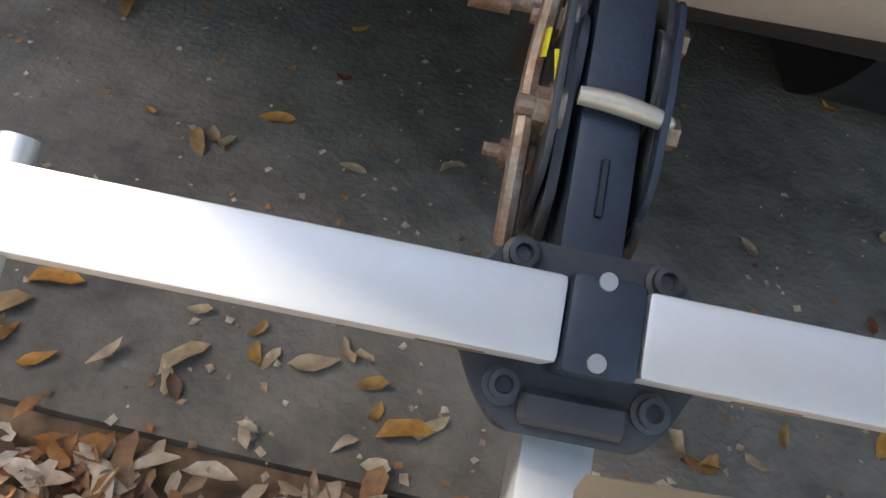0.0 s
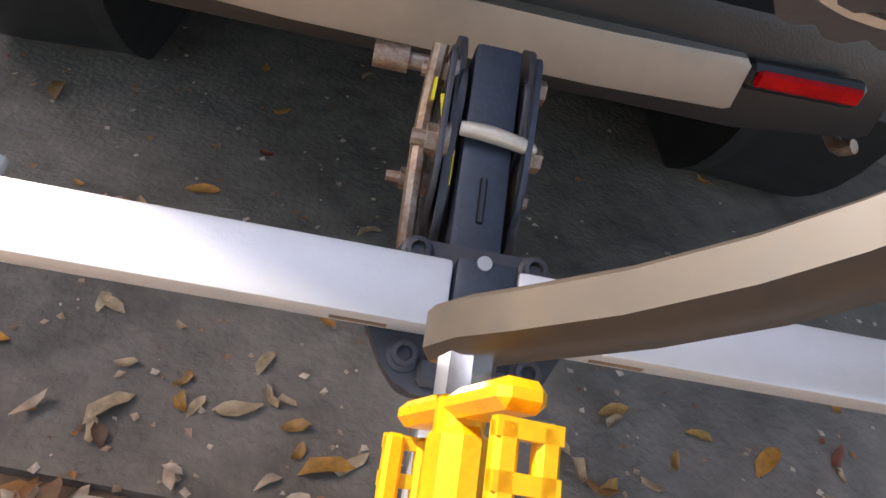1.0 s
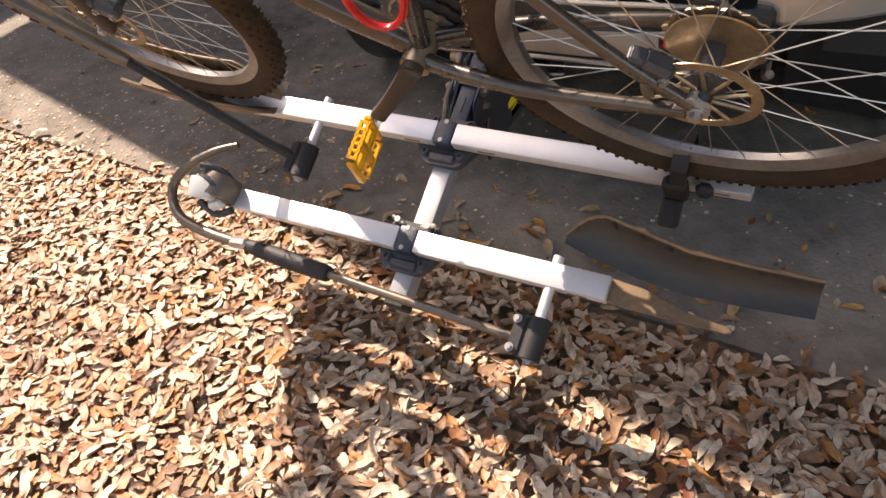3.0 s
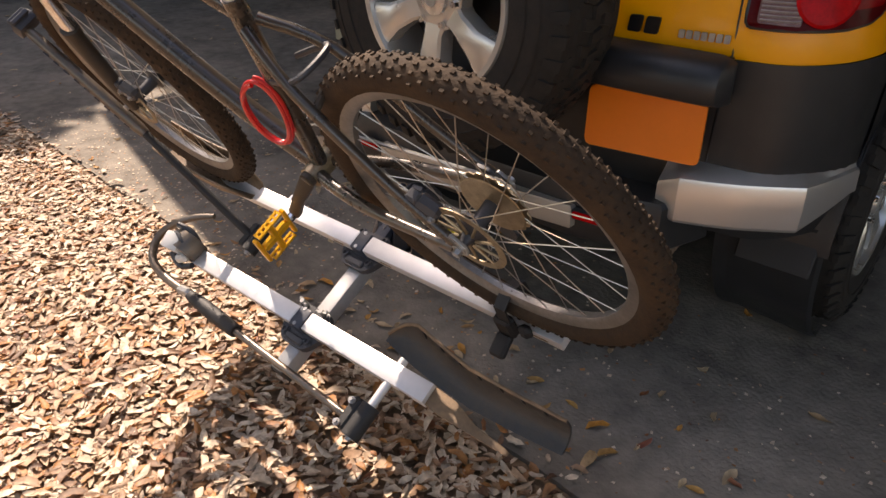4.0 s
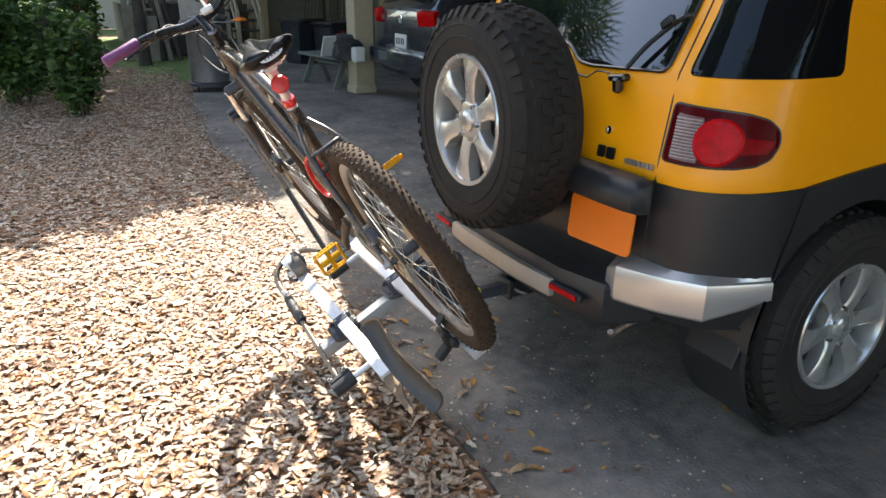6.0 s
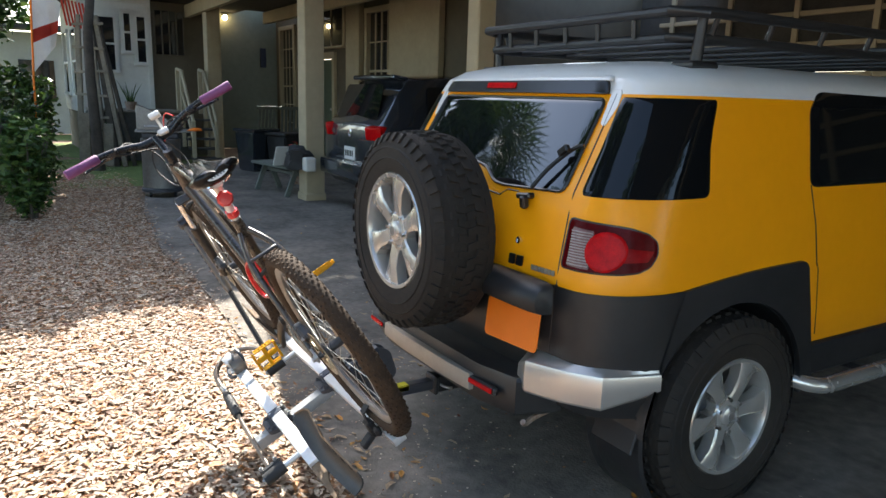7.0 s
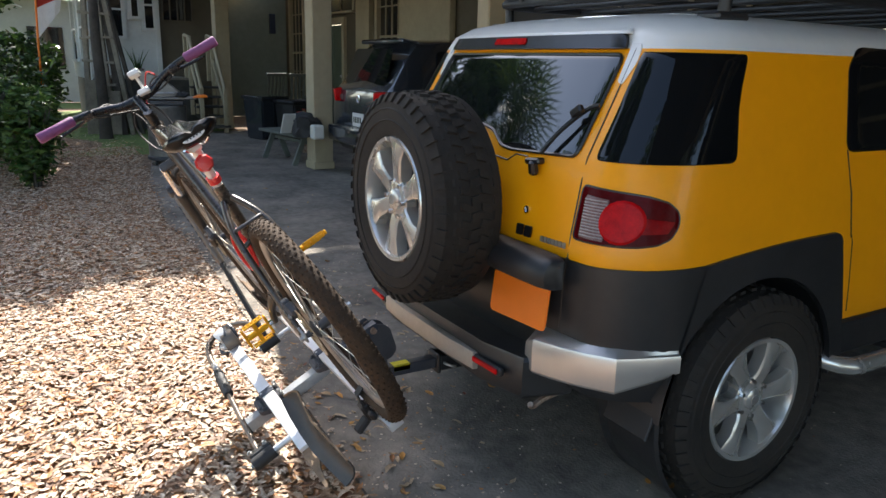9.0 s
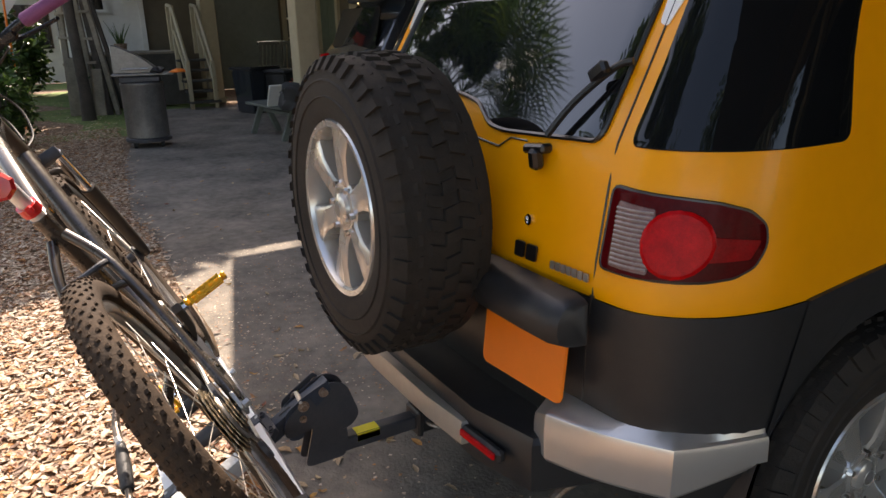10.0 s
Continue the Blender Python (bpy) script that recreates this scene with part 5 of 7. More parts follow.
        box(bm, steer @ Vector((-0.022, yy - 0.004, zz - 0.006)), (0.026, 0.030, 0.022), (0, -24, -12), bevel=0.006)
        part("lamp_body", bm, M_RUBBER, bars, "black lamp body")
    for i, (p, col) in enumerate((([(-0.02, -0.15, 0.02), (-0.09, -0.09, 0.02), (-0.085, -0.02, -0.07), (0.02, -0.03, -0.16)], M_RUBBER), ([(-0.02, 0.15, 0.02), (-0.10, 0.08, 0.015), (-0.09, 0.01, -0.09), (0.01, 0.02, -0.20)], M_RUBBER),
                                  ([(0.0, 0.10, 0.04), (-0.06, 0.08, 0.05), (-0.05, 0.03, -0.02), (0.01, 0.0, -0.05)], M_RED),
                                  ([(0.010, -0.150, 0.012), (-0.012, -0.100, -0.006), (-0.030, -0.040, -0.012), (-0.080, 0.030, -0.040), (-0.095, 0.060, -0.110), (-0.040, 0.050, -0.170), (0.015, 0.025, -0.185)], M_RUBBER),
                                  ([(0.018, -0.155, 0.020), (0.004, -0.105, -0.004), (-0.018, -0.050, -0.022), (-0.045, 0.000, -0.050), (-0.050, 0.020, -0.120), (0.000, 0.024, -0.170)], M_RUBBER),
                                  ([(0.010, 0.150, 0.012), (-0.014, 0.100, -0.008), (-0.036, 0.040, -0.016), (-0.085, -0.030, -0.045), (-0.090, -0.058, -0.105), (-0.040, -0.046, -0.160), (0.012, -0.028, -0.180)], M_RUBBER))):
        bm = bm_new()
        tube(bm, [steer @ Vector(q) for q in p], 0.0029, 7, 6)
        part("cable", bm, col, bars)
    # seat
    clamp = Vector((0.210, 0, 0.812))
    bm = bm_new()
    rod(bm, seat_top - Vector((0.01, 0, 0.03)), clamp, 0.0135, 0.0135, 16)
    box(bm, clamp + Vector((0, 0, 0.008)), (0.05, 0.034, 0.018), bevel=0.004)
    sp = part("seat_post", bm, M_ALU, bike, "silver seat post")
    bm = bm_new()
    rod(bm, seat_top + Vector((0.004, 0, 0.012)), seat_top + Vector((0.010, 0, 0.030)), 0.0185, 0.0185, 18)
    box(bm, seat_top + Vector((0.030, 0, 0.022)), (0.016, 0.014, 0.014), bevel=0.003)
    part("seat_clamp", bm, M_RED, sp, "red seat clamp")
    bm = bm_new()
    sec = [(-0.135, 0.012, 0.014, 0.965), (-0.10, 0.022, 0.022, 0.968), (-0.02, 0.032, 0.030, 0.962), (0.05, 0.060, 0.034, 0.960), (0.10, 0.076, 0.034, 0.966), (0.128, 0.066, 0.030, 0.972), (0.140, 0.040, 0.020, 0.972)]
    rings = []
    for dx, hw, h, z in sec:
        rings.append([bm.verts.new((0.197 + dx, hw * math.cos(a), z - 0.094 + (h * 0.55 if math.sin(a) > 0 else h) * math.sin(a) - 0.012 * math.exp(-(math.cos(a) * 4) ** 2) * (math.sin(a) > 0))) for a in (2 * math.pi * i / 20 for i in range(20))])
    for a, b in zip(rings, rings[1:]):
        for i in range(20):
            bm.faces.new((a[i], a[(i + 1) % 20], b[(i + 1) % 20], b[i]))
    bm.faces.new(rings[0])
    bm.faces.new(rings[-1])
    sd = part("saddle", bm, M_SADDLE, bike, "worn black saddle")
    bm = bm_new()
    badge = Matrix.Translation((0.333, 0, 0.868)) @ Matrix.Rotation(radians(68), 4, "Y")
    bmesh.ops.create_cone(bm, cap_ends=True, segments=24, radius1=1, radius2=0.92, depth=1, matrix=badge @ Matrix.Diagonal((0.011, 0.034, 0.008, 1)))
    bd = part("badge", bm, M_WHITE_PAINT, sd, "pale oval saddle badge")
    for k in range(5):
        bm = bm_new()
        bmesh.ops.create_cube(bm, size=1, matrix=badge @ Matrix.Translation((0, -0.018 + 0.009 * k, 0.0042)) @ Matrix.Diagonal((0.009, 0.0042, 0.0015, 1)))
        part("bar", bm, M_RUBBER, bd)
    for sg in (-1, 1):
        bm = bm_new()
        tube(bm, [(0.091, sg * 0.012, 0.851), (0.161, sg * 0.022, 0.824), (0.251, sg * 0.022, 0.824), (0.311, sg * 0.035, 0.846)], 0.0038, 8, 4)
        part("saddle_rail", bm, M_CHROME, sd)
    bm = bm_new()
    lathe(bm, [(0.0, -0.010), (0.020, -0.010), (0.0245, -0.004), (0.0245, 0.004), (0.019, 0.011), (0.0, 0.012)], pose(0.238, -0.004, 0.778, 0, 80, 0), 8)
    box(bm, (0.216, 0, 0.771), (0.026, 0.014, 0.014), bevel=0.003)
    part("rear_light", bm, M_RED, sp, "red rear light on the seat post")
    # carrier strut and red lock cable
    bm = bm_new()
    tube(bm, [(0.190, -0.03, 0.560), (0.275, -0.04, 0.590), (0.292, 0.0, 0.595), (0.275, 0.04, 0.590), (0.190, 0.03, 0.560)], 0.0055, 8, 4)
    part("stay_loop", bm, M_RACK_BLACK, bike)
    bm = bm_new()
    along = (seat_top - BB).normalized()
    across = Vector((along.z, 0, -along.x))
    mid = Vector((0.096, -0.028, 0.466))
    loops = []
    for k in range(57):
        a = 2 * math.pi * k / 28
        r = 1.0 - 0.10 * (k / 56) + 0.04 * math.sin(3 * a)
        loops.append(mid + along * 0.078 * r * math.cos(a) + across * (0.040 * r * math.sin(a)) + Vector((0, 0.012 * math.sin(a + 0.6) - 0.010 * k / 56, 0)))
    tube(bm, loops, 0.0046, 8)
    part("cable_lock", bm, M_RED, bike, "coiled red lock cable on the frame")
    # drivetrain
    for sg, ang in ((-1, 0), (1, 180)):
        e = BB + Vector((-0.112, 0, -0.122)) if sg < 0 else BB + Vector((0.112, 0, 0.122))
        a, b = BB + Vector((0, sg * 0.036, 0.004)), Vector((e.x, sg * 0.068, e.z))
        bm = bm_new()
        d = (b - a).normalized()
        up = d.cross(Vector((0, 1, 0))).normalized()
        ring = []
        for t, hw in ((-0.08, 0.010), (0.0, 0.0165), (0.10, 0.0155), (0.20, 0.0148), (0.32, 0.0142), (0.45, 0.0138), (0.65, 0.0130), (0.85, 0.0128), (0.97, 0.0140), (1.07, 0.009)):
            p = a + (b - a) * t
            k = max(0.0, min(1.0, t / 0.70))
            p.y = sg * (0.036 + 0.032 * (0.35 * t + 0.65 * k * (2 - k)))
            ring.append([bm.verts.new(p + up * hw * u + Vector((0, v, 0))) for u, v in ((-1, -0.006), (-0.6, -0.0095), (0.6, -0.0095), (1, -0.006), (1, 0.006), (0.6, 0.0095), (-0.6, 0.0095), (-1, 0.006))])
        for p, q in zip(ring, ring[1:]):
            for i in range(8):
                bm.faces.new((p[i], p[(i + 1) % 8], q[(i + 1) % 8], q[i]))
        bm.faces.new(ring[0])
        bm.faces.new(ring[-1])
        rod(bm, a + Vector((0, -sg * 0.008, 0)), a + Vector((0, sg * 0.010, 0)), 0.0165, 0.0165, 20)
        crank = part("crank", bm, M_CRANK, bike, "grey alloy crank arm")
        bm = bm_new()
        rod(bm, a + Vector((0, sg * 0.009, 0)), a + Vector((0, sg * 0.0115, 0)), 0.0095, 0.0125, 16)
        part("dust_cap", bm, M_RACK_BLACK, crank)
        pedal(bike, b, sg, radians(-77 if sg < 0 else -24))
    for i, (r, y) in enumerate(((0.085, 0.048), (0.066, 0.042), (0.046, 0.036))):
        bm = bm_new()
        n = 3 * int(r * 300)
        prism(bm, [((r if k % 3 else r - 0.004) * math.cos(2 * math.pi * k / n), (r if k % 3 else r - 0.004) * math.sin(2 * math.pi * k / n)) for k in range(n)], -0.001, 0.001, Matrix.Translation(BB + Vector((0, y, 0))) @ AX_Y)
        part("chainring", bm, M_RACK_BLACK if i < 2 else M_STEEL, bike)
    bm = bm_new()
    n = 64
    pth = []
    for k in range(n):
        t = k / n
        if t < 0.30:
            a = math.pi * 0.5 + math.pi * (t / 0.30)
            pth.append(BB + Vector((0.067 * math.cos(a), 0.044, 0.067 * math.sin(a))))
        elif t < 0.55:
            q = (t - 0.30) / 0.25
            pth.append(BB.lerp(Vector((0.466, 0.044, 0.225)), q) + Vector((0, 0.044 * (1 - q), -0.067 * (1 - q))))
        elif t < 0.62:
            q = (t - 0.55) / 0.07
            pth.append(Vector((0.466 + 0.03 * q, 0.044, 0.225 + 0.04 * q)))
        elif t < 0.75:
            a = -math.pi / 2 + math.pi * (t - 0.62) / 0.13
            pth.append(HUB_R + Vector((0.045 * math.cos(a), 0.044, 0.045 * math.sin(a))))
        else:
            q = (t - 0.75) / 0.25
            pth.append((HUB_R + Vector((0, 0.044, 0.045))).lerp(BB + Vector((0, 0.044, 0.067)), q))
    tube(bm, pth + [pth[0]], 0.0035, 6)
    part("chain", bm, M_STEEL, bike, "oily steel chain")
    bm = bm_new()
    prism(bm, rounded([(-0.02, 0.01), (0.012, 0.012), (0.0, -0.085), (-0.03, -0.09)], 0.008), 0.046, 0.052, Matrix.Translation(HUB_R + Vector((0.0, 0, -0.03))) @ pose(0, 0, 0, 90, 0, 0) @ Matrix.Rotation(math.pi, 4, "X"))
    for dz in (-0.045, -0.105):
        rod(bm, HUB_R + Vector((-0.018, 0.040, dz)), HUB_R + Vector((-0.018, 0.048, dz)), 0.020, 0.020, 16)
    part("rear_derailleur", bm, M_RACK_BLACK, bike, "black rear derailleur")
    bm = bm_new()
    box(bm, BB + Vector((0.035, 0.04, 0.105)), (0.035, 0.02, 0.05), bevel=0.005)
    part("front_derailleur", bm, M_STEEL, bike)
    for hub, dx, dz in ((HUB_R, -0.050, 0.060), (HUB_F, 0.065, 0.055)):
        bm = bm_new()
        box(bm, hub + Vector((dx, -0.050, dz)), (0.045, 0.028, 0.034), (0, 35, 0), bevel=0.007)
        box(bm, hub + Vector((dx - 0.018, -0.052, dz + 0.02)), (0.022, 0.022, 0.020), (0, 20, 0), bevel=0.004)
        cal = part("brake_caliper", bm, M_RACK_BLACK, bike, "black disc brake caliper")
        for sx in (-1, 1):
            hex_bolt(cal, hub + Vector((dx + 0.014 * sx, -0.064, dz - 0.006 * sx)), (0, -1, 0), 0.0045, 0.004)


mountain_bike()


# ---- house, porch and carport ----
FAR_OFF = Matrix.Translation((2.45, -1.50, 0)) @ Matrix.Rotation(radians(1.35), 4, "Z") @ Matrix.Scale(1.085, 4) @ Matrix.Translation((-2.45, 1.50, 0))
before_house = set(bpy.data.objects)


def wall_with_openings(name, axis, at, u0, u1, z0, z1, holes, thick, mat, label):
    """A wall of real thickness along x (axis 'x', at y) or y (axis 'y', at x), with rectangular openings through it."""
    us = sorted({u0, u1, *[h[0] for h in holes], *[h[1] for h in holes]})
    zs = sorted({z0, z1, *[h[2] for h in holes], *[h[3] for h in holes]})
    bm = bm_new()
    for a, b in zip(us, us[1:]):
        for c, d in zip(zs, zs[1:]):
            if any(h[0] <= a and b <= h[1] and h[2] <= c and d <= h[3] for h in holes):
                continue
            if axis == "x":
                box(bm, ((a + b) / 2, at, (c + d) / 2), (b - a, thick, d - c))
            else:
                box(bm, (at, (a + b) / 2, (c + d) / 2), (thick, b - a, d - c))
    bmesh.ops.remove_doubles(bm, verts=bm.verts, dist=0.0005)
    return solid(name, bm, mat, label, "wall", kind="structure", smooth=False)


def sash_window(name, m, w, h, cols, rows, label):
    """A painted sash window in its opening, looking along -y of m, sill at the origin."""
    win = thing(name, label, "window", m, kind="structure")
    bm = bm_new()
    for x in (-w / 2 - 0.03, w / 2 + 0.03):
        box(bm, (x, -0.02, h / 2), (0.10, 0.10, h + 0.02), bevel=0.006)
    box(bm, (0, -0.02, h + 0.05), (w + 0.16, 0.11, 0.10), bevel=0.006)
    part("window_frame", bm, M_CREAM, win)
    bm = bm_new()
    box(bm, (0, -0.05, -0.03), (w + 0.2, 0.16, 0.05), bevel=0.008)
    part("window_sill", bm, M_CREAM, win)
    bm = bm_new()
    box(bm, (0, 0.03, h / 2), (w, 0.006, h))
    part("pane", bm, M_WINDOW, win, "dark window pane")
    for i in range(1, cols):
        bm = bm_new()
        box(bm, (-w / 2 + w * i / cols, 0.015, h / 2), (0.022, 0.024, h))
        part("glazing_bar", bm, M_CREAM, win)
    for j in range(1, rows):
        bm = bm_new()
        box(bm, (0, 0.012, h * j / rows), (w, 0.026, 0.045 if j == rows // 2 else 0.022))
        part("glazing_bar", bm, M_CREAM, win)
    return win


def boxed_post(x, y, w, h, label):
    bm = bm_new()
    box(bm, (0, 0, h / 2), (w, w, h), bevel=0.012)
    post = thing("porch_post", label, "post", pose(x, y, 0), "porch posts")
    part("shaft", bm, M_CREAM, post)
    bm = bm_new()
    box(bm, (0, 0, 0.05), (w + 0.03, w + 0.03, 0.10), bevel=0.01)
    part("plinth", bm, M_CREAM, post)


H = 3.55
boxed_post(-6.72, 2.20, 0.27, H, "cream-painted boxed porch post on concrete")
boxed_post(-12.75, 2.52, 0.28, H, "cream-painted boxed porch post beside the stairs")
boxed_post(-3.17, 2.25, 0.19, H, "cream-painted boxed carport post between the cars")
boxed_post(4.4, 2.85, 0.24, H, "cream-painted boxed carport post")

# Porch wall colour carries the interior's shade.
wall_with_openings("wall_porch", "x", 5.1, -26.0, -6.75, 0.0, H, [(-15.55, -14.62, 0.25, 2.95), (-13.3, -12.3, 0.1, 2.2), (-13.3, -11.75, 2.45, 3.3), (-10.66, -9.62, 0.8, 3.0)], 0.14, M_SHADED_TAN, "porch wall in tan paint darkened for shade, with windows and doors")
sash_window("window_1", pose(-10.14, 5.03, 0.8), 1.02, 2.2, 4, 4, "tall cream window with many small dark panes")
sash_window("window_2", pose(-15.085, 5.03, 0.25), 0.92, 2.7, 4, 6, "tall narrow cream window with many dark panes")
sash_window("window_3", pose(-12.525, 5.03, 2.45), 1.54, 0.85, 2, 1, "dark transom window above the door")
bm = bm_new()
box(bm, (-11.18, 4.97, H / 2), (0.62, 0.12, H), bevel=0.01)
solid("wall_column", bm, M_CREAM, "cream-painted wall pilaster beside the window", "wall", kind="structure")
bm = bm_new()
box(bm, (-16.05, 4.15, H / 2), (0.12, 1.9, H))
solid("wall_porch_end", bm, material("pale_green_grey_paint", (0.27, 0.285, 0.225), 0.65, noise_scale=1.0, vary=0.25, bump=0.06, bump_scale=50), "pale green-grey wall closing the porch's end", "wall", kind="structure", smooth=False)
bm = bm_new()
box(bm, (-15.96, 4.66, 2.29), (0.05, 0.15, 0.48), bevel=0.01)
solid("wall_box", bm, material("dark_blue_box_paint", (0.03, 0.04, 0.075), 0.5, noise_scale=6, vary=0.2), "dark blue box fixed to the porch wall", "box")
bm = bm_new()
box(bm, (-8.72, 4.96, H / 2), (1.75, 0.12, H), bevel=0.01)
solid("wall_panel", bm, M_CREAM, "cream-painted broad wall panel beside the carport", "wall", kind="structure")
for x, mat, lab in ((-12.8, material("dull_green_door", (0.10, 0.13, 0.085), 0.5, noise_scale=3, vary=0.3), "dull green porch door in a cream frame"),):
    d = thing("door", lab, "door", pose(x, 5.06, 0.1), kind="structure")
    w, h = (0.66, 2.28) if x < -14 else (0.96, 2.08)
    bm = bm_new()
    box(bm, (0, 0, h / 2), (w, 0.045, h), bevel=0.004)
    leaf_p = part("door_leaf", bm, mat, d)
    for px, pz, pw, ph in ((-w / 4, h * 0.25, w * 0.36, h * 0.34), (w / 4, h * 0.25, w * 0.36, h * 0.34), (-w / 4, h * 0.72, w * 0.36, h * 0.40), (w / 4, h * 0.72, w * 0.36, h * 0.40)):
        bm = bm_new()
        box(bm, (px, -0.026, pz), (pw, 0.012, ph), bevel=0.005)
        part("door_panel", bm, mat, leaf_p)
    bm = bm_new()
    for sx in (-1, 1):
        box(bm, (sx * (w / 2 + 0.06), -0.05, h / 2), (0.12, 0.10, h + 0.1), bevel=0.006)
    box(bm, (0, -0.05, h + 0.09), (w + 0.24, 0.10, 0.12), bevel=0.006)
    part("door_frame", bm, M_CREAM, d)
    bm = bm_new()
    bmesh.ops.create_uvsphere(bm, u_segments=12, v_segments=8, radius=0.03, matrix=pose(w * 0.38, -0.06, 1.0))
    part("door_knob", bm, M_STEEL, d)
wall_with_openings("wall_carport_side", "y", -7.75, 5.1, 9.5, 0.0, H, [], 0.14, M_SHADED_TAN, "carport side wall in tan paint darkened for shade")
# Dark deck-board colour stands in for the carport interior's shade.
wall_with_openings("wall_carport_back", "x", 9.0, -7.7, 6.0, 0.0, H, [(-4.6, -3.2, 1.0, 2.3)], 0.14, M_DECK, "carport back wall, its shade put into a dark colour")
wall_with_openings("wall_carport_right", "y", 6.0, 3.2, 9.1, 0.0, H, [], 0.14, M_DECK, "carport side wall, its shade put into a dark colour")
for z in (1.45, 2.05, 2.50, 2.95):
    bm = bm_new()
    box(bm, (-0.8, 8.86, z), (12.6, 0.10, 0.07), bevel=0.006)
    solid("wall_rail", bm, M_CREAM, "cream horizontal rail along the carport wall", "rail", "carport rails", kind="structure")
for x in (-6.8, -5.6, -4.4, -3.2, -2.0, -0.8, 0.4, 1.6, 2.8, 4.0, 5.2):
    bm = bm_new()
    box(bm, (x, 8.82, H / 2), (0.09, 0.05, H), bevel=0.004)
    solid("wall_stud", bm, M_CREAM, "cream wooden stud in the carport wall", "stud", "carport studs", kind="structure")
bm = bm_new()
prism(bm, [(-6.04, 1.27), (6.2, -1.75), (6.2, 9.2), (-6.04, 9.2)], H, H + 0.16)
solid("roof_carport", bm, M_ROOF, "carport roof with a straight eave", "roof", kind="structure", smooth=False)
bm = bm_new()
prism(bm, [(-16.2, 1.55), (-6.34, 1.12), (-6.34, 6.0), (-16.2, 6.0)], H + 0.01, H + 0.17)
solid("roof_porch", bm, M_ROOF, "porch roof over posts", "roof", kind="structure", smooth=False)
# Ceiling in the darkened tan, shade included in its colour.
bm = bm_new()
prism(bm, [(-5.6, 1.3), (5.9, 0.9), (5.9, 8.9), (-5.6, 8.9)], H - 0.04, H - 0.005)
solid("ceiling", bm, M_SHADED_TAN, "porch ceiling in tan paint darkened for shade", "ceiling", kind="structure", smooth=False)
for y in (2.3, 4.2):
    bm = bm_new()
    box(bm, (-5.0, y, H - 0.19), (21.6, 0.12, 0.28), bevel=0.008)
    solid("beam", bm, M_CREAM, "cream porch ceiling beam", "beam", "porch beams", kind="structure")

# timber shelf with boxes over the far bay
shelf = thing("storage_shelf", "pale timber storage shelf on the carport wall", "shelf", pose(0.6, 8.4, 0))
for z in (2.28, 2.72):
    bm = bm_new()
    box(bm, (0, 0, z), (5.5, 0.6, 0.05), bevel=0.005)
    part("board", bm, M_WOOD, shelf)
for x in (-2.7, -0.9, 0.9, 2.7):
    bm = bm_new()
    box(bm, (x, -0.26, 1.36), (0.08, 0.08, 2.72), bevel=0.005)
    part("leg", bm, M_WOOD, shelf)

# wing with white lap siding, raised deck in front of it
wing = thing("house_wing", "white lap-sided house wing with small dark windows", "house")
def lap_wall(axis, at, u0, u1, z0, z1, sgn):
    n = int((z1 - z0) / 0.13)
    for i in range(n):
        z = z0 + (i + 0.5) * (z1 - z0) / n
        bm = bm_new()
        if axis == "y":
            box(bm, (at, (u0 + u1) / 2, z), (0.022, u1 - u0, (z1 - z0) / n + 0.012), (0, -sgn * 5, 0))
        else:
            box(bm, ((u0 + u1) / 2, at, z), (u1 - u0, 0.022, (z1 - z0) / n + 0.012), (sgn * 5, 0, 0))
        part("siding_board", bm, M_SIDING, wing, smooth=False)
lap_wall("y", -14.0, 0.55, 1.85, 0.9, 3.3, 1)
lap_wall("x", 0.55, -18.0, -14.0, 0.9, 3.3, 1)
# Inner wall in the darkened tan; its shade is in the colour.
bm = bm_new()
box(bm, (-16.1, 1.8, 1.6), (4.1, 2.4, 3.3))
part("wall", bm, M_SHADED_TAN, wing, "inner wall in tan paint darkened for shade")
for cx, cy in ((-14.0, 0.55), (-13.99, 1.85)):
    bm = bm_new()
    box(bm, (cx, cy, 2.1), (0.08, 0.09, 2.4))
    part("corner_board", bm, M_SIDING, wing)
bm = bm_new()
prism(bm, [(-18.4, 0.0), (-13.55, 0.0), (-13.55, 4.2), (-18.4, 4.2)], 3.32, 3.46)
part("roof", bm, M_ROOF, wing, "dark eave")
def wing_window(m, w, h):
    bm = bm_new()
    for sx in (-1, 1):
        box(bm, (sx * (w / 2 + 0.035), 0, h / 2), (0.07, 0.06, h + 0.14))
    box(bm, (0, 0, h + 0.035), (w + 0.14, 0.06, 0.07))
    box(bm, (0, 0, h / 2), (w, 0.05, 0.04))
    box(bm, (0, -0.01, -0.03), (w + 0.18, 0.10, 0.06))
    bmesh.ops.transform(bm, matrix=m, verts=bm.verts)
    win = part("window", bm, M_SIDING, wing)
    bm = bm_new()
    box(bm, (0, 0.0, h / 2), (w, 0.02, h))
    bmesh.ops.transform(bm, matrix=m, verts=bm.verts)
    part("pane", bm, M_WINDOW, win)
wing_window(pose(-13.97, 1.00, 1.80, 0, 0, 90), 0.32, 1.05)
wing_window(pose(-13.97, 1.42, 2.20, 0, 0, 90), 0.12, 0.75)
wing_window(pose(-13.97, 1.69, 1.98, 0, 0, 90), 0.16, 0.92)
bm = bm_new()
box(bm, (-14.03, 2.27, 2.62), (0.06, 0.60, 0.90))
band = part("window", bm, M_WINDOW, wing, "dark porch-side window")
for k in range(5):
    bm = bm_new()
    box(bm, (-13.99, 1.97 + 0.15 * k, 2.62), (0.03, 0.025, 0.94))
    part("glazing_bar", bm, M_SHADED_TAN, band)
wing_window(pose(-15.1, 0.52, 1.30), 0.9, 1.35)
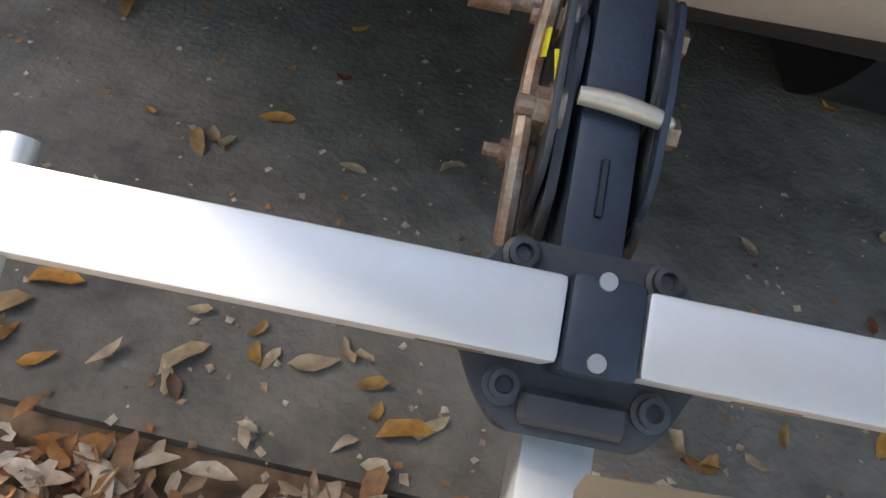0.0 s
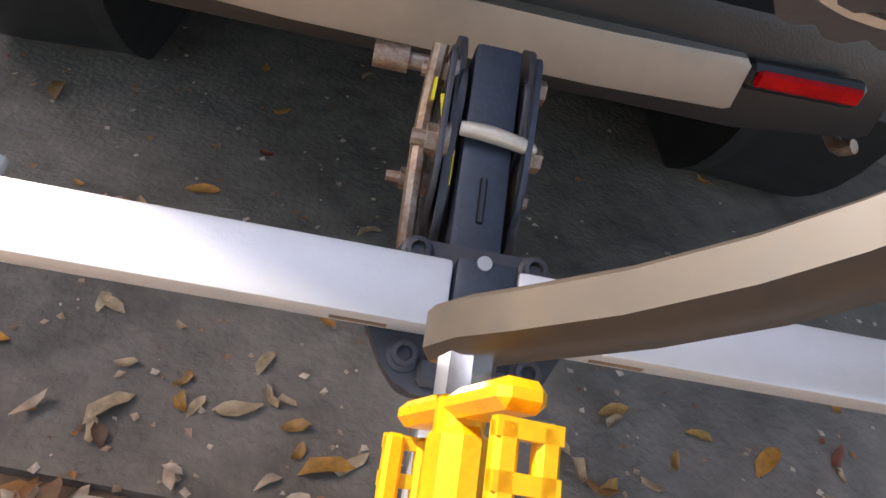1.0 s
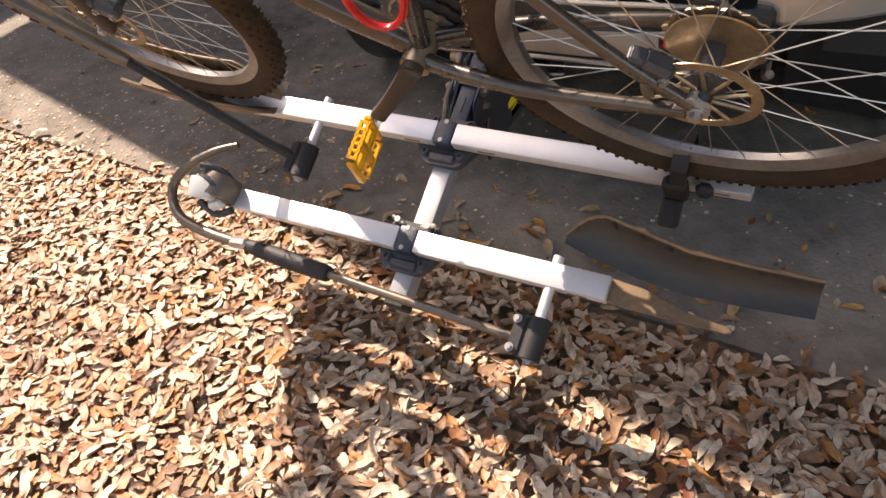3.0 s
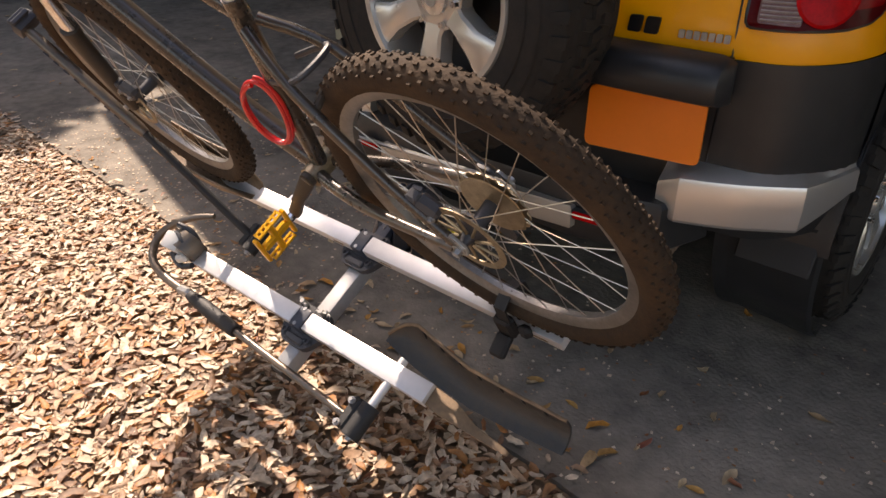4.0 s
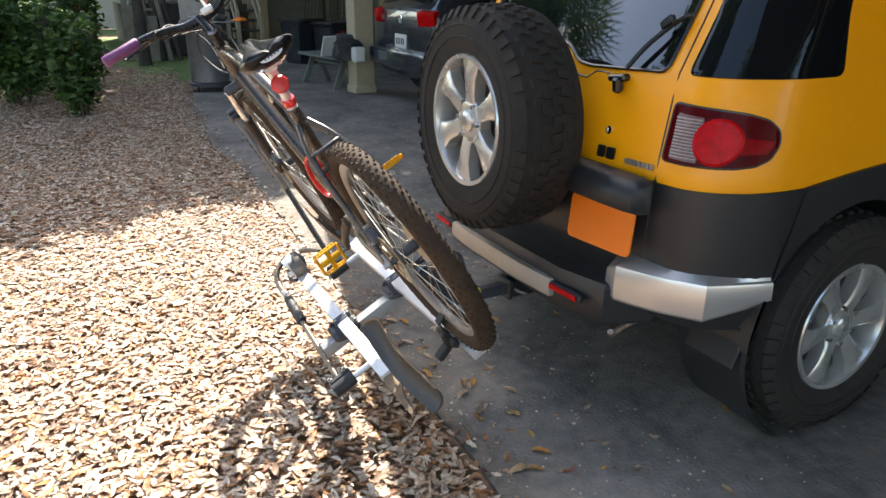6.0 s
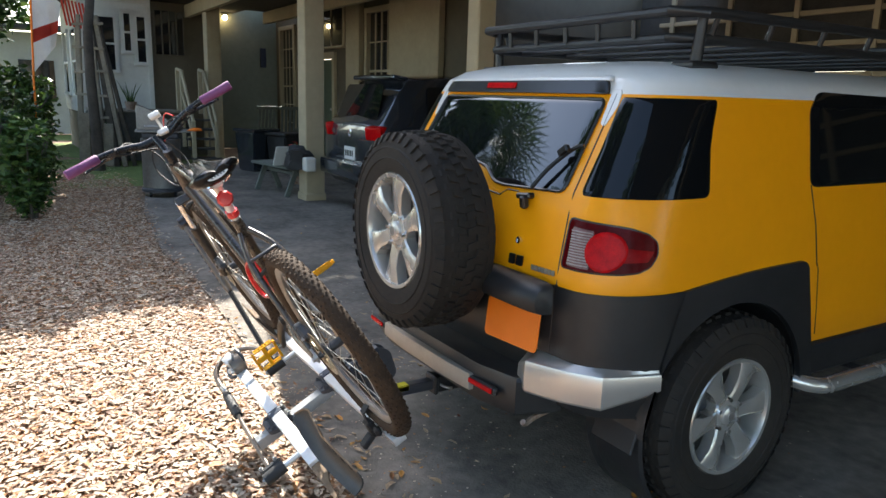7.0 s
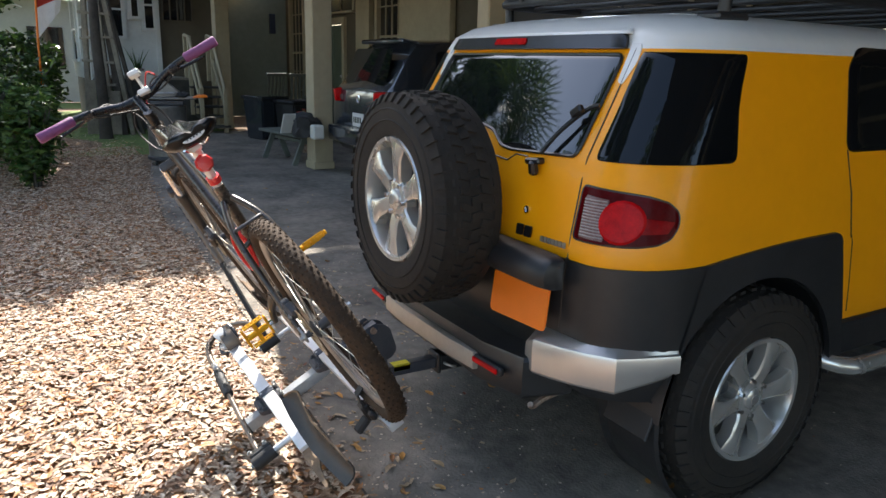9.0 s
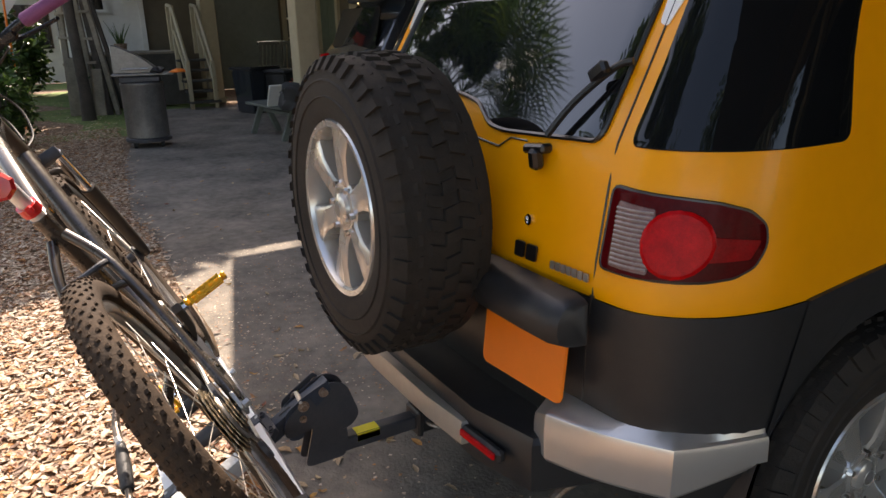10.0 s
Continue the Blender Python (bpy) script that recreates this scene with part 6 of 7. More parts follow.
wing_window(pose(-16.9, 0.52, 1.30), 0.9, 1.35)
deck = thing("deck", "dark weathered raised wooden deck", "deck", kind="structure")
for i in range(9):
    bm = bm_new()
    box(bm, (-13.30, 0.62 + 0.19 * i, 0.99), (1.40, 0.18, 0.04), bevel=0.004)
    part("deck_board", bm, M_WOOD, deck)
bm = bm_new()
box(bm, (-12.66, 1.42, 0.48), (0.04, 1.75, 0.92))
box(bm, (-13.30, 0.54, 0.48), (1.3, 0.04, 0.92))
part("skirt", bm, M_DECK, deck, "dark deck skirt boards")
bm = bm_new()
box(bm, (-13.30, 1.42, 0.945), (1.36, 1.76, 0.05))
part("joist_frame", bm, M_DECK, deck)
stairs = thing("porch_stairs", "cream-railed wooden porch stairs", "stairs", kind="structure")
for i in range(5):
    bm = bm_new()
    box(bm, (-12.55 + 0.17 * i, 2.10, 0.84 - 0.18 * i), (0.26, 0.55, 0.04), bevel=0.004)
    part("tread", bm, M_DECK, stairs)
for y in (1.86, 2.30):
    bm = bm_new()
    box(bm, (-12.2, y, 0.44), (0.04, 0.05, 0.2), (0, 0, 0))
    tube(bm, [(-13.0, y, 1.84), (-12.62, y, 1.80), (-11.80, y, 0.82)], 0.035, 6)
    tube(bm, [(-12.62, y, 1.40), (-11.84, y, 0.46)], 0.028, 6)
    part("handrail", bm, M_CREAM, stairs)
    for x, z0, z1 in ((-12.98, 0.95, 1.84), (-12.62, 0.3, 1.82), (-11.82, 0.0, 0.86)):
        bm = bm_new()
        box(bm, (x, y, (z0 + z1) / 2), (0.07, 0.07, z1 - z0), bevel=0.004)
        part("baluster", bm, M_CREAM, stairs)
bm = bm_new()
for k in range(14):
    a, t = 2.4 * k, 0.35 + 0.25 * ((k * 37) % 10) / 10
    tube(bm, [(0, 0, 0), (0.10 * math.cos(a) * t * 2, 0.10 * math.sin(a) * t * 2, t * 0.6), (0.22 * math.cos(a) * t * 2, 0.22 * math.sin(a) * t * 2, t)], [0.014, 0.010, 0.002], 5)
plant = thing("spiky_potted_plant", "spiky green potted plant on the deck", "plant", pose(-13.0, 1.25, 1.01))
part("leaves", bm, M_GREEN, plant)
bm = bm_new()
lathe(bm, [(0.0, 0.0), (0.09, 0.0), (0.12, 0.16), (0.10, 0.16), (0.0, 0.14)], None, 20)
part("pot", bm, M_RUSTY, plant)

# porch lamp (lit)
lamp = thing("porch_lamp", "small lit porch lamp on the wall", "lamp", pose(-15.84, 3.68, 3.20))
m_bulb = bpy.data.materials.new("warm_bulb")
m_bulb.use_nodes = True
e = m_bulb.node_tree.nodes["Principled BSDF"]
e.inputs["Emission Color"].default_value, e.inputs["Emission Strength"].default_value = (1.0, 0.72, 0.36, 1), 9.0
bm = bm_new()
bmesh.ops.create_uvsphere(bm, u_segments=14, v_segments=10, radius=0.06)
part("bulb", bm, m_bulb, lamp, "glowing warm bulb")
bm = bm_new()
lathe(bm, [(0.0, 0.10), (0.07, 0.08), (0.09, 0.05), (0.03, 0.06)], None, 20)
part("lamp_cap", bm, M_RACK_BLACK, lamp)


KEEP_PLACE = ("roof", "ceiling", "beam", "wall_carport", "wall_rail", "wall_stud", "storage_shelf")
for ob in [o for o in bpy.data.objects if o not in before_house and o.parent is None]:
    if not ob.name.startswith(KEEP_PLACE) and (ob.name != "porch_post.002") and (ob.name != "porch_post.003"):
        ob.matrix_world = FAR_OFF @ ob.matrix_world
for ob in (wing, deck, plant):
    ob.matrix_world = Matrix.Translation((-0.18, -0.30, 0)) @ ob.matrix_world


# ---- second car, dark, in the next bay ----
def dark_car():
    car = thing("parked_car", "dark slate compact car parked under the carport", "car", pose(-6.32, 2.34, 0) @ Matrix.Diagonal((1.06, 1.06, 1.11, 1)))
    # along the length: floor height, half-width, belt height, roof half-width, roof height
    shape = [(0.00, 0.42, 0.84, 1.00, 0.72, 1.08), (0.10, 0.30, 0.89, 1.02, 0.74, 1.18), (0.28, 0.28, 0.91, 1.05, 0.70, 1.44), (0.45, 0.28, 0.91, 1.05, 0.66, 1.62),
             (1.20, 0.28, 0.91, 1.05, 0.64, 1.67), (2.30, 0.28, 0.91, 1.03, 0.64, 1.65), (3.20, 0.28, 0.90, 0.98, 0.72, 1.08), (4.20, 0.30, 0.80, 0.85, 0.60, 0.92)]
    stations = [(y, [(0.0, zb), (0.88 * w, zb + 0.02), (0.985 * w, 0.50), (w, belt * 0.8), (0.957 * w, belt), (wt, zt - 0.04), (0.0, zt)]) for y, zb, w, belt, wt, zt in shape]
    bm = bm_new()
    rings = []
    for y, p in stations:
        pts = [(x, z) for x, z in p] + [(-x, z) for x, z in reversed(p[1:-1])]
        rings.append([bm.verts.new((x, y, z)) for x, z in pts])
    n = len(rings[0])
    for a, b in zip(rings, rings[1:]):
        for i in range(n):
            bm.faces.new((a[i], a[(i + 1) % n], b[(i + 1) % n], b[i]))
    bm.faces.new(rings[0])
    bm.faces.new(rings[-1])
    bmesh.ops.bevel(bm, geom=[e for e in bm.edges], offset=0.025, segments=2, affect="EDGES", profile=0.6)
    part("body", bm, M_CAR2, car)
    bm = bm_new()
    prism(bm, rounded([(-0.60, 0.0), (0.60, 0.0), (0.52, 0.42), (-0.52, 0.42)], 0.06), 0, 0.012, pose(0, 0.085, 1.125, 72, 0, 0))
    part("rear_window", bm, M_GLASS, car)
    for sg in (-1, 1):
        for y0, y1 in ((0.62, 1.25), (1.32, 2.1), (2.16, 2.85)):
            bm = bm_new()
            prism(bm, rounded([(y0, 0.0), (y1, 0.0), (y1 - 0.04 - (0.35 if y1 > 2.5 else 0), 0.46), (y0 + 0.06, 0.46)], 0.05), 0, 0.008, Matrix.Translation((sg * 0.868, 0, 1.08)) @ pose(0, 0, 0, 90, 0, 90) @ Matrix.Rotation(radians(-sg * 22), 4, "X"))
            part("side_window", bm, M_GLASS, car)
        bm = bm_new()
        box(bm, (sg * 0.70, 0.020, 0.985), (0.28, 0.12, 0.16), (8, 0, sg * 18), bevel=0.03, seg=2)
        part("tail_lamp", bm, M_LAMP_RED, car, "red tail lamp")
        bm = bm_new()
        box(bm, (sg * 0.56, 0.015, 0.96), (0.12, 0.06, 0.07), (8, 0, sg * 6), bevel=0.015)
        part("reversing_lens", bm, M_LAMP_CLEAR, car)
        for y in (0.82, 3.42):
            wh = new("wheel")
            wh.parent = car
            alloy_wheel(wh, pose(sg * 0.80, y, 0.34, 0, 90 * sg, 0), 0.34, 0.21, 0.21)
    bm = bm_new()
    box(bm, (0, -0.03, 0.52), (1.60, 0.14, 0.20), bevel=0.04, seg=2)
    part("bumper", bm, M_CAR2, car)
    bm = bm_new()
    box(bm, (0, -0.008, 0.715), (0.31, 0.02, 0.155), bevel=0.006)
    pl = part("number_plate", bm, M_WHITE_PAINT, car, "white number plate with dark bars")
    for k in range(5):
        bm = bm_new()
        box(bm, (-0.10 + 0.05 * k, -0.020, 0.715), (0.026, 0.004, 0.07))
        part("plate_bar", bm, M_CAR2, pl)
    bm = bm_new()
    lathe(bm, [(0.0, 0.0), (0.045, 0.0), (0.05, 0.008), (0.035, 0.012), (0.03, 0.006), (0.0, 0.006)], pose(0, 0.0, 0.955, 90, 0, 0), 20)
    part("emblem", bm, M_CHROME, car)
    bm = bm_new()
    box(bm, (0, 0.40, 1.60), (1.16, 0.22, 0.05), (-8, 0, 0), bevel=0.015)
    part("spoiler", bm, M_CAR2, car)


dark_car()


# ---- things on the apron ----
def gas_grill():
    g = thing("gas_grill", "stainless gas grill on a wheeled drum base", "grill", pose(-8.70, 0.36, 0, 0, 0, 80))
    bm = bm_new()
    lathe(bm, [(0.0, 0.13), (0.262, 0.13), (0.270, 0.14), (0.270, 0.80), (0.276, 0.81), (0.276, 0.84), (0.262, 0.85), (0.0, 0.85)], None, 40)
    part("cabinet", bm, M_GRILL, g, "round stainless drum cabinet")
    bm = bm_new()
    lathe(bm, [(0.0, 0.075), (0.285, 0.075), (0.295, 0.085), (0.295, 0.12), (0.280, 0.13), (0.0, 0.13)], None, 40)
    part("base", bm, M_RACK_BLACK, g, "black wheeled base")
    for k in range(4):
        a = math.pi * (0.25 + 0.5 * k)
        x, y = 0.24 * math.cos(a), 0.24 * math.sin(a)
        bm = bm_new()
        rod(bm, (x - 0.018, y, 0.040), (x + 0.018, y, 0.040), 0.040, 0.040, 16)
        part("caster", bm, M_RUBBER, g)
    bm = bm_new()
    box(bm, (0, 0, 0.895), (0.50, 0.46, 0.09), bevel=0.02)
    part("firebox", bm, M_RACK_BLACK, g)
    bm = bm_new()
    box(bm, (0.04, -0.02, 0.955), (0.76, 0.46, 0.028), bevel=0.008)
    part("side_shelf", bm, M_GRILL, g)
    bm = bm_new()
    outline = [(0.27, 0.0)] + [(0.27 - 0.56 * math.sin(t) ** 1.3, 0.36 * (1 - (1 - math.cos(t - math.pi / 2)) ** 1.2)) for t in (math.pi / 2 * k / 9 for k in range(1, 9))] + [(-0.29, 0.31), (-0.29, 0.0)]
    prism(bm, outline, -0.21, 0.21, pose(-0.02, 0.0, 0.97, 90, 0, 0), 0.012)
    lid = part("lid", bm, M_GRILL, g, "rounded steel lid")
    bm = bm_new()
    tube(bm, [(-0.20, -0.215, 1.03), (-0.20, -0.26, 1.03), (0.12, -0.26, 1.03), (0.12, -0.215, 1.03)], 0.010, 8)
    part("handle", bm, M_STEEL, lid)


gas_grill()
bm = bm_new()
bmesh.ops.create_icosphere(bm, subdivisions=3, radius=0.10, matrix=pose(-8.50, 0.55, 1.0) @ Matrix.Diagonal((1.3, 1, 0.5, 1)))
for v in bm.verts:
    v.co += 0.03 * noise.noise_vector(v.co * 14)
    v.co.z = max(v.co.z, 0.970)
solid("dark_cloth", bm, M_RUBBER, "crumpled dark cloth on the grill shelf", "cloth")
bm = bm_new()
bmesh.ops.create_icosphere(bm, subdivisions=3, radius=0.10, matrix=pose(-8.36, 0.78, 0.985) @ Matrix.Diagonal((1.3, 1, 0.3, 1)))
for v in bm.verts:
    v.co += 0.02 * noise.noise_vector(v.co * 14)
    v.co.z = max(v.co.z, 0.970)
solid("orange_cloth", bm, M_ORANGE, "orange cloth folded on the grill shelf", "cloth")


def picnic_bench():
    b = thing("picnic_bench", "weathered grey-green picnic bench on the concrete", "bench", pose(-8.45, 2.12, 0, 0, 0, 8))
    for y in (-0.14, 0.0, 0.14):
        bm = bm_new()
        box(bm, (0, y, 0.44), (1.45, 0.13, 0.04), bevel=0.006)
        part("seat_board", bm, M_BENCH, b)
    for x in (-0.52, 0.52):
        for s in (-1, 1):
            bm = bm_new()
            box(bm, (x, s * 0.12, 0.21), (0.05, 0.08, 0.46), (s * 22, 0, 0), bevel=0.005)
            part("leg", bm, M_BENCH, b)
    bm = bm_new()
    box(bm, (0, 0, 0.34), (1.1, 0.06, 0.05), bevel=0.004)
    part("brace", bm, M_BENCH, b)


M_BENCH = material("grey_green_bench_paint", (0.14, 0.155, 0.13), 0.7, noise_scale=5, vary=0.4)
picnic_bench()
bm = bm_new()
box(bm, (-8.10, 1.98, 0.61), (0.03, 0.22, 0.32), (0, 24, 8), bevel=0.01)
solid("white_board", bm, M_SIDING, "white board leaning on the bench", "board")
bm = bm_new()
bmesh.ops.create_icosphere(bm, subdivisions=3, radius=0.24, matrix=pose(-7.62, 2.08, 0.60) @ Matrix.Diagonal((1.3, 0.8, 0.75, 1)))
for v in bm.verts:
    v.co += 0.10 * noise.noise_vector(v.co * 7)
    v.co.z = max(v.co.z, 0.462)
solid("dark_bag", bm, M_RUBBER, "slumped dark bag on the bench", "bag")
bm = bm_new()
box(bm, (-7.22, 2.10, 0.56), (0.16, 0.16, 0.20), bevel=0.02)
solid("pale_tub", bm, M_SIDING, "pale plastic tub on the bench", "tub")

# planters and bins on the porch
for x, y, w, h, mat, lab, nm in ((-11.80, 2.72, 0.62, 0.78, M_CAR2, "dark wheeled refuse bin on the porch", "refuse_bin"), (-11.35, 3.20, 0.60, 0.72, M_RUBBER, "black storage bin on the porch", "storage_bin")):
    t = thing(nm, lab, "bin", pose(x, y, 0, 0, 0, 20))
    bm = bm_new()
    lo = [(-w / 2 * 0.85, -w / 2 * 0.85), (w / 2 * 0.85, -w / 2 * 0.85), (w / 2 * 0.85, w / 2 * 0.85), (-w / 2 * 0.85, w / 2 * 0.85)]
    v0 = [bm.verts.new((px, py, 0.0)) for px, py in lo]
    v1 = [bm.verts.new((px / 0.85, py / 0.85, h)) for px, py in lo]
    bm.faces.new(v0)
    bm.faces.new(v1)
    for i in range(4):
        bm.faces.new((v0[i], v0[(i + 1) % 4], v1[(i + 1) % 4], v1[i]))
    bmesh.ops.bevel(bm, geom=list(bm.edges), offset=0.03, segments=2, affect="EDGES")
    part("bin_body", bm, mat, t)
    bm = bm_new()
    box(bm, (0, 0, h + 0.03), (w + 0.06, w + 0.06, 0.06), bevel=0.02)
    part("bin_lid", bm, mat, t)


def porch_chair(x, y, rz, label):
    c = thing("porch_chair", label, "chair", pose(x, y, 0, 0, 0, rz), "porch chairs")
    bm = bm_new()
    box(bm, (0, 0, 0.43), (0.52, 0.50, 0.04), bevel=0.01)
    part("seat", bm, M_BENCH, c)
    for k in range(5):
        bm = bm_new()
        box(bm, (-0.20 + 0.10 * k, 0.25, 0.82), (0.06, 0.02, 0.72), (-10, 0, 0))
        part("back_slat", bm, M_BENCH, c)
    bm = bm_new()
    box(bm, (0, 0.31, 1.18), (0.56, 0.035, 0.08), (-10, 0, 0), bevel=0.008)
    part("top_rail", bm, M_BENCH, c)
    for sx in (-1, 1):
        for sy in (-0.22, 0.24):
            bm = bm_new()
            box(bm, (sx * 0.25, sy, 0.32), (0.05, 0.05, 0.64), bevel=0.005)
            part("leg", bm, M_BENCH, c)
        bm = bm_new()
        box(bm, (sx * 0.26, 0.0, 0.65), (0.08, 0.56, 0.03), bevel=0.006)
        part("armrest", bm, M_BENCH, c)


porch_chair(-15.2, 3.85, -75, "pale slatted porch chair against the wall")
porch_chair(-15.1, 4.50, -95, "pale slatted porch chair near the tall window")


def foliage(bm_verts, faces, c, r, n, size, flat=0.55, rnd=None, up=0.4):
    """Adds n leaf clumps of two crossed blades in an uneven blob round c."""
    for _ in range(n):
        d = Vector((rnd.gauss(0, 1), rnd.gauss(0, 1), rnd.gauss(0, 1)))
        d.normalize()
        k = rnd.random() ** 0.4
        k *= 0.75 + 0.45 * noise.noise(d * 1.8 + Vector(c))
        p = Vector(c) + Vector((d.x * r[0], d.y * r[1], d.z * r[2])) * k
        a = Vector((rnd.gauss(0, 1), rnd.gauss(0, 1), rnd.gauss(0, flat))).normalized() * size * rnd.uniform(0.6, 1.4)
        b = a.cross(Vector((rnd.gauss(0, 1), rnd.gauss(0, 1), rnd.gauss(0, 1) + up))).normalized() * a.length * 0.42
        i = len(bm_verts)
        bm_verts += [p - a, p - a * 0.2 + b, p + a, p - a * 0.1 - b]
        faces.append((i, i + 1, i + 2, i + 3))


def leafy(name, mat, clumps, parent=None, label="", category="", group="", kind="", seed=1, flat=0.55):
    rnd = random.Random(seed)
    vs, fs = [], []
    for c, r, n, size in clumps:
        foliage(vs, fs, c, r, n, size, flat, rnd)
    me = bpy.data.meshes.new(name)
    me.from_pydata([tuple(v) for v in vs], [], fs)
    me.materials.append(mat)
    ob = new(name, me)
    ob.parent = parent
    return tagged(ob, label, category, group, kind) if label else ob


def shrub(x, y, w, d, h, seed, label, n=2600, size=0.07):
    s = thing("hedge_bush", label, "bush", FAR_OFF @ pose(x, y, 0), "hedge bushes")
    bm = bm_new()
    rnd = random.Random(seed)
    for k in range(9):
        a = rnd.uniform(0, 6.28)
        tube(bm, [(0.05 * math.cos(a), 0.05 * math.sin(a), -0.02), (0.2 * w * math.cos(a), 0.2 * d * math.sin(a), h * 0.4), (0.42 * w * math.cos(a), 0.42 * d * math.sin(a), h * 0.8)], [0.02, 0.014, 0.005], 6, 3)
    part("stem", bm, M_BARK, s)
    leafy("foliage", M_HEDGE if h > 1.4 else M_GREEN, [((0, 0, h * 0.55), (w / 2, d / 2, h * 0.47), n, size), ((w * 0.2, -d * 0.15, h * 0.75), (w * 0.3, d * 0.3, h * 0.3), n // 4, size),
                               ((0, 0, h * 0.24), (w * 0.46, d * 0.46, h * 0.24), n // 3, size)], s, seed=seed)


shrub(-10.85, -1.45, 1.7, 2.0, 1.60, 3, "clipped green hedge bush, sunlit on top", 4200, 0.055)
shrub(-11.6, -2.4, 1.8, 2.0, 1.65, 4, "clipped green hedge bush beside the lawn", 3600, 0.06)
shrub(-13.2, -1.3, 2.0, 1.5, 1.50, 5, "clipped green hedge bush behind the flag", 3600, 0.06)
shrub(-15.8, -2.6, 2.4, 1.8, 1.8, 8, "rounded sunlit shrub beyond the hedge", 3000, 0.10)
shrub(-17.5, -0.9, 2.2, 2.2, 1.9, 9, "rounded sunlit shrub before the neighbouring house", 3000, 0.10)
shrub(-16.5, -4.4, 2.4, 2.0, 1.9, 10, "rounded sunlit shrub at the lawn's edge", 3000, 0.10)
shrub(-8.6, -1.25, 1.3, 1.3, 1.15, 6, "shaded low bush at the leaf-strewn border", 3600, 0.05)
shrub(-6.40, -1.20, 0.55, 0.55, 1.05, 12, "shaded low bush standing in fallen leaves", 2600, 0.045)
shrub(-7.6, -1.75, 1.0, 1.0, 1.25, 13, "shaded low bush before the hedge", 3000, 0.05)
shrub(-12.4, 0.30, 0.8, 0.6, 0.9, 7, "small bush beside the wooden trellis", 1500, 0.05)


def trellis():
    t = thing("trellis", "weathered wooden trellis leaning beside the wing", "trellis", pose(-13.47, -0.07, 0, 0, 0, 62))
    for x, y, w, tilt, mat in ((-0.22, 0, 0.10, 2, M_WOOD), (-0.05, 0.02, 0.07, 1, M_WOOD), (0.12, 0, 0.11, -3, M_WOOD), (0.26, 0.05, 0.12, -5, M_BARK), (0.36, 0.02, 0.09, -8, M_WOOD), (0.44, 0.10, 0.07, -11, M_BARK)):
        bm = bm_new()
        box(bm, (x, y, 1.45), (w, 0.07, 2.95), (0, tilt, 0), bevel=0.008)
        part("upright", bm, mat, t)
    for x, w, h in ((-0.16, 0.20, 1.05), (0.06, 0.20, 0.95), (0.30, 0.18, 0.85)):
        bm = bm_new()
        box(bm, (x, -0.07, h / 2), (w, 0.03, h), (0, 2, 0), bevel=0.004)
        part("lower_board", bm, M_WOOD, t)
    for k in range(6):
        bm = bm_new()
        box(bm, (0.02, -0.05, 0.5 + 0.45 * k), (0.62, 0.03, 0.05), (0, 3 * (-1) ** k, 0), bevel=0.004)
        part("crosspiece", bm, M_WOOD, t)


trellis()
flag = thing("hanging_flag", "white flag with a red diagonal band on an orange pole", "flag", pose(-11.95, -1.12, 0))
bm = bm_new()
tube(bm, [(0, 0, 0.0), (0.0, 0.02, 1.6), (0.03, 0.10, 3.5)], 0.018, 10)
part("pole", bm, M_ORANGE, flag, "orange flag pole")
def cloth_strip(u0, u1, v0f, v1f, mat, off, nm):
    bm = bm_new()
    g = []
    for i in range(9):
        u = u0 + (u1 - u0) * i / 8
        col = []
        for j in range(9):
            t = j / 8
            z = (v0f(u) * (1 - t) + v1f(u) * t)
            hang = (z - 1.78 - 0.45 * u) / (1.52 - 0.80 * u)
            y = 0.05 + 0.46 * u * (0.75 + 0.25 * hang) + 0.02 * (z - 2.0)
            x = 0.05 * math.sin(9 * u + 2.0 * z) * u + off
            col.append(bm.verts.new((x, y, z)))
        g.append(col)
    for a, b in zip(g, g[1:]):
        for j in range(8):
            bm.faces.new((a[j], a[j + 1], b[j + 1], b[j]))
    bmesh.ops.solidify(bm, geom=list(bm.faces), thickness=0.003)
    part(nm, bm, mat, flag)
M_FLAG = material("white_flag_cloth", (0.75, 0.73, 0.70), 0.8, noise_scale=6, vary=0.15)
M_FLAGRED = material("red_flag_cloth", (0.62, 0.06, 0.03), 0.8, noise_scale=6, vary=0.2)
cloth_strip(0, 1, lambda u: 1.78 + 0.45 * u, lambda u: 3.3 - 0.35 * u, M_FLAG, 0.0, "cloth")
cloth_strip(0, 1, lambda u: 2.26 + 0.20 * u, lambda u: 2.48 + 0.18 * u, M_FLAGRED, 0.008, "red_band")
banner = thing("striped_banner", "red striped banner hanging at the eave", "banner", Matrix.Translation((-0.22, -0.37, 0)) @ FAR_OFF)
for k in range(7):
    bm = bm_new()
    box(bm, (-12.05 + 0.002 * k, 0.16 + 0.055 * k, 2.72 - 0.01 * k), (0.02, 0.034, 0.46), (8, 0, 0))
    part("stripe", bm, M_FLAGRED, banner, smooth=False)


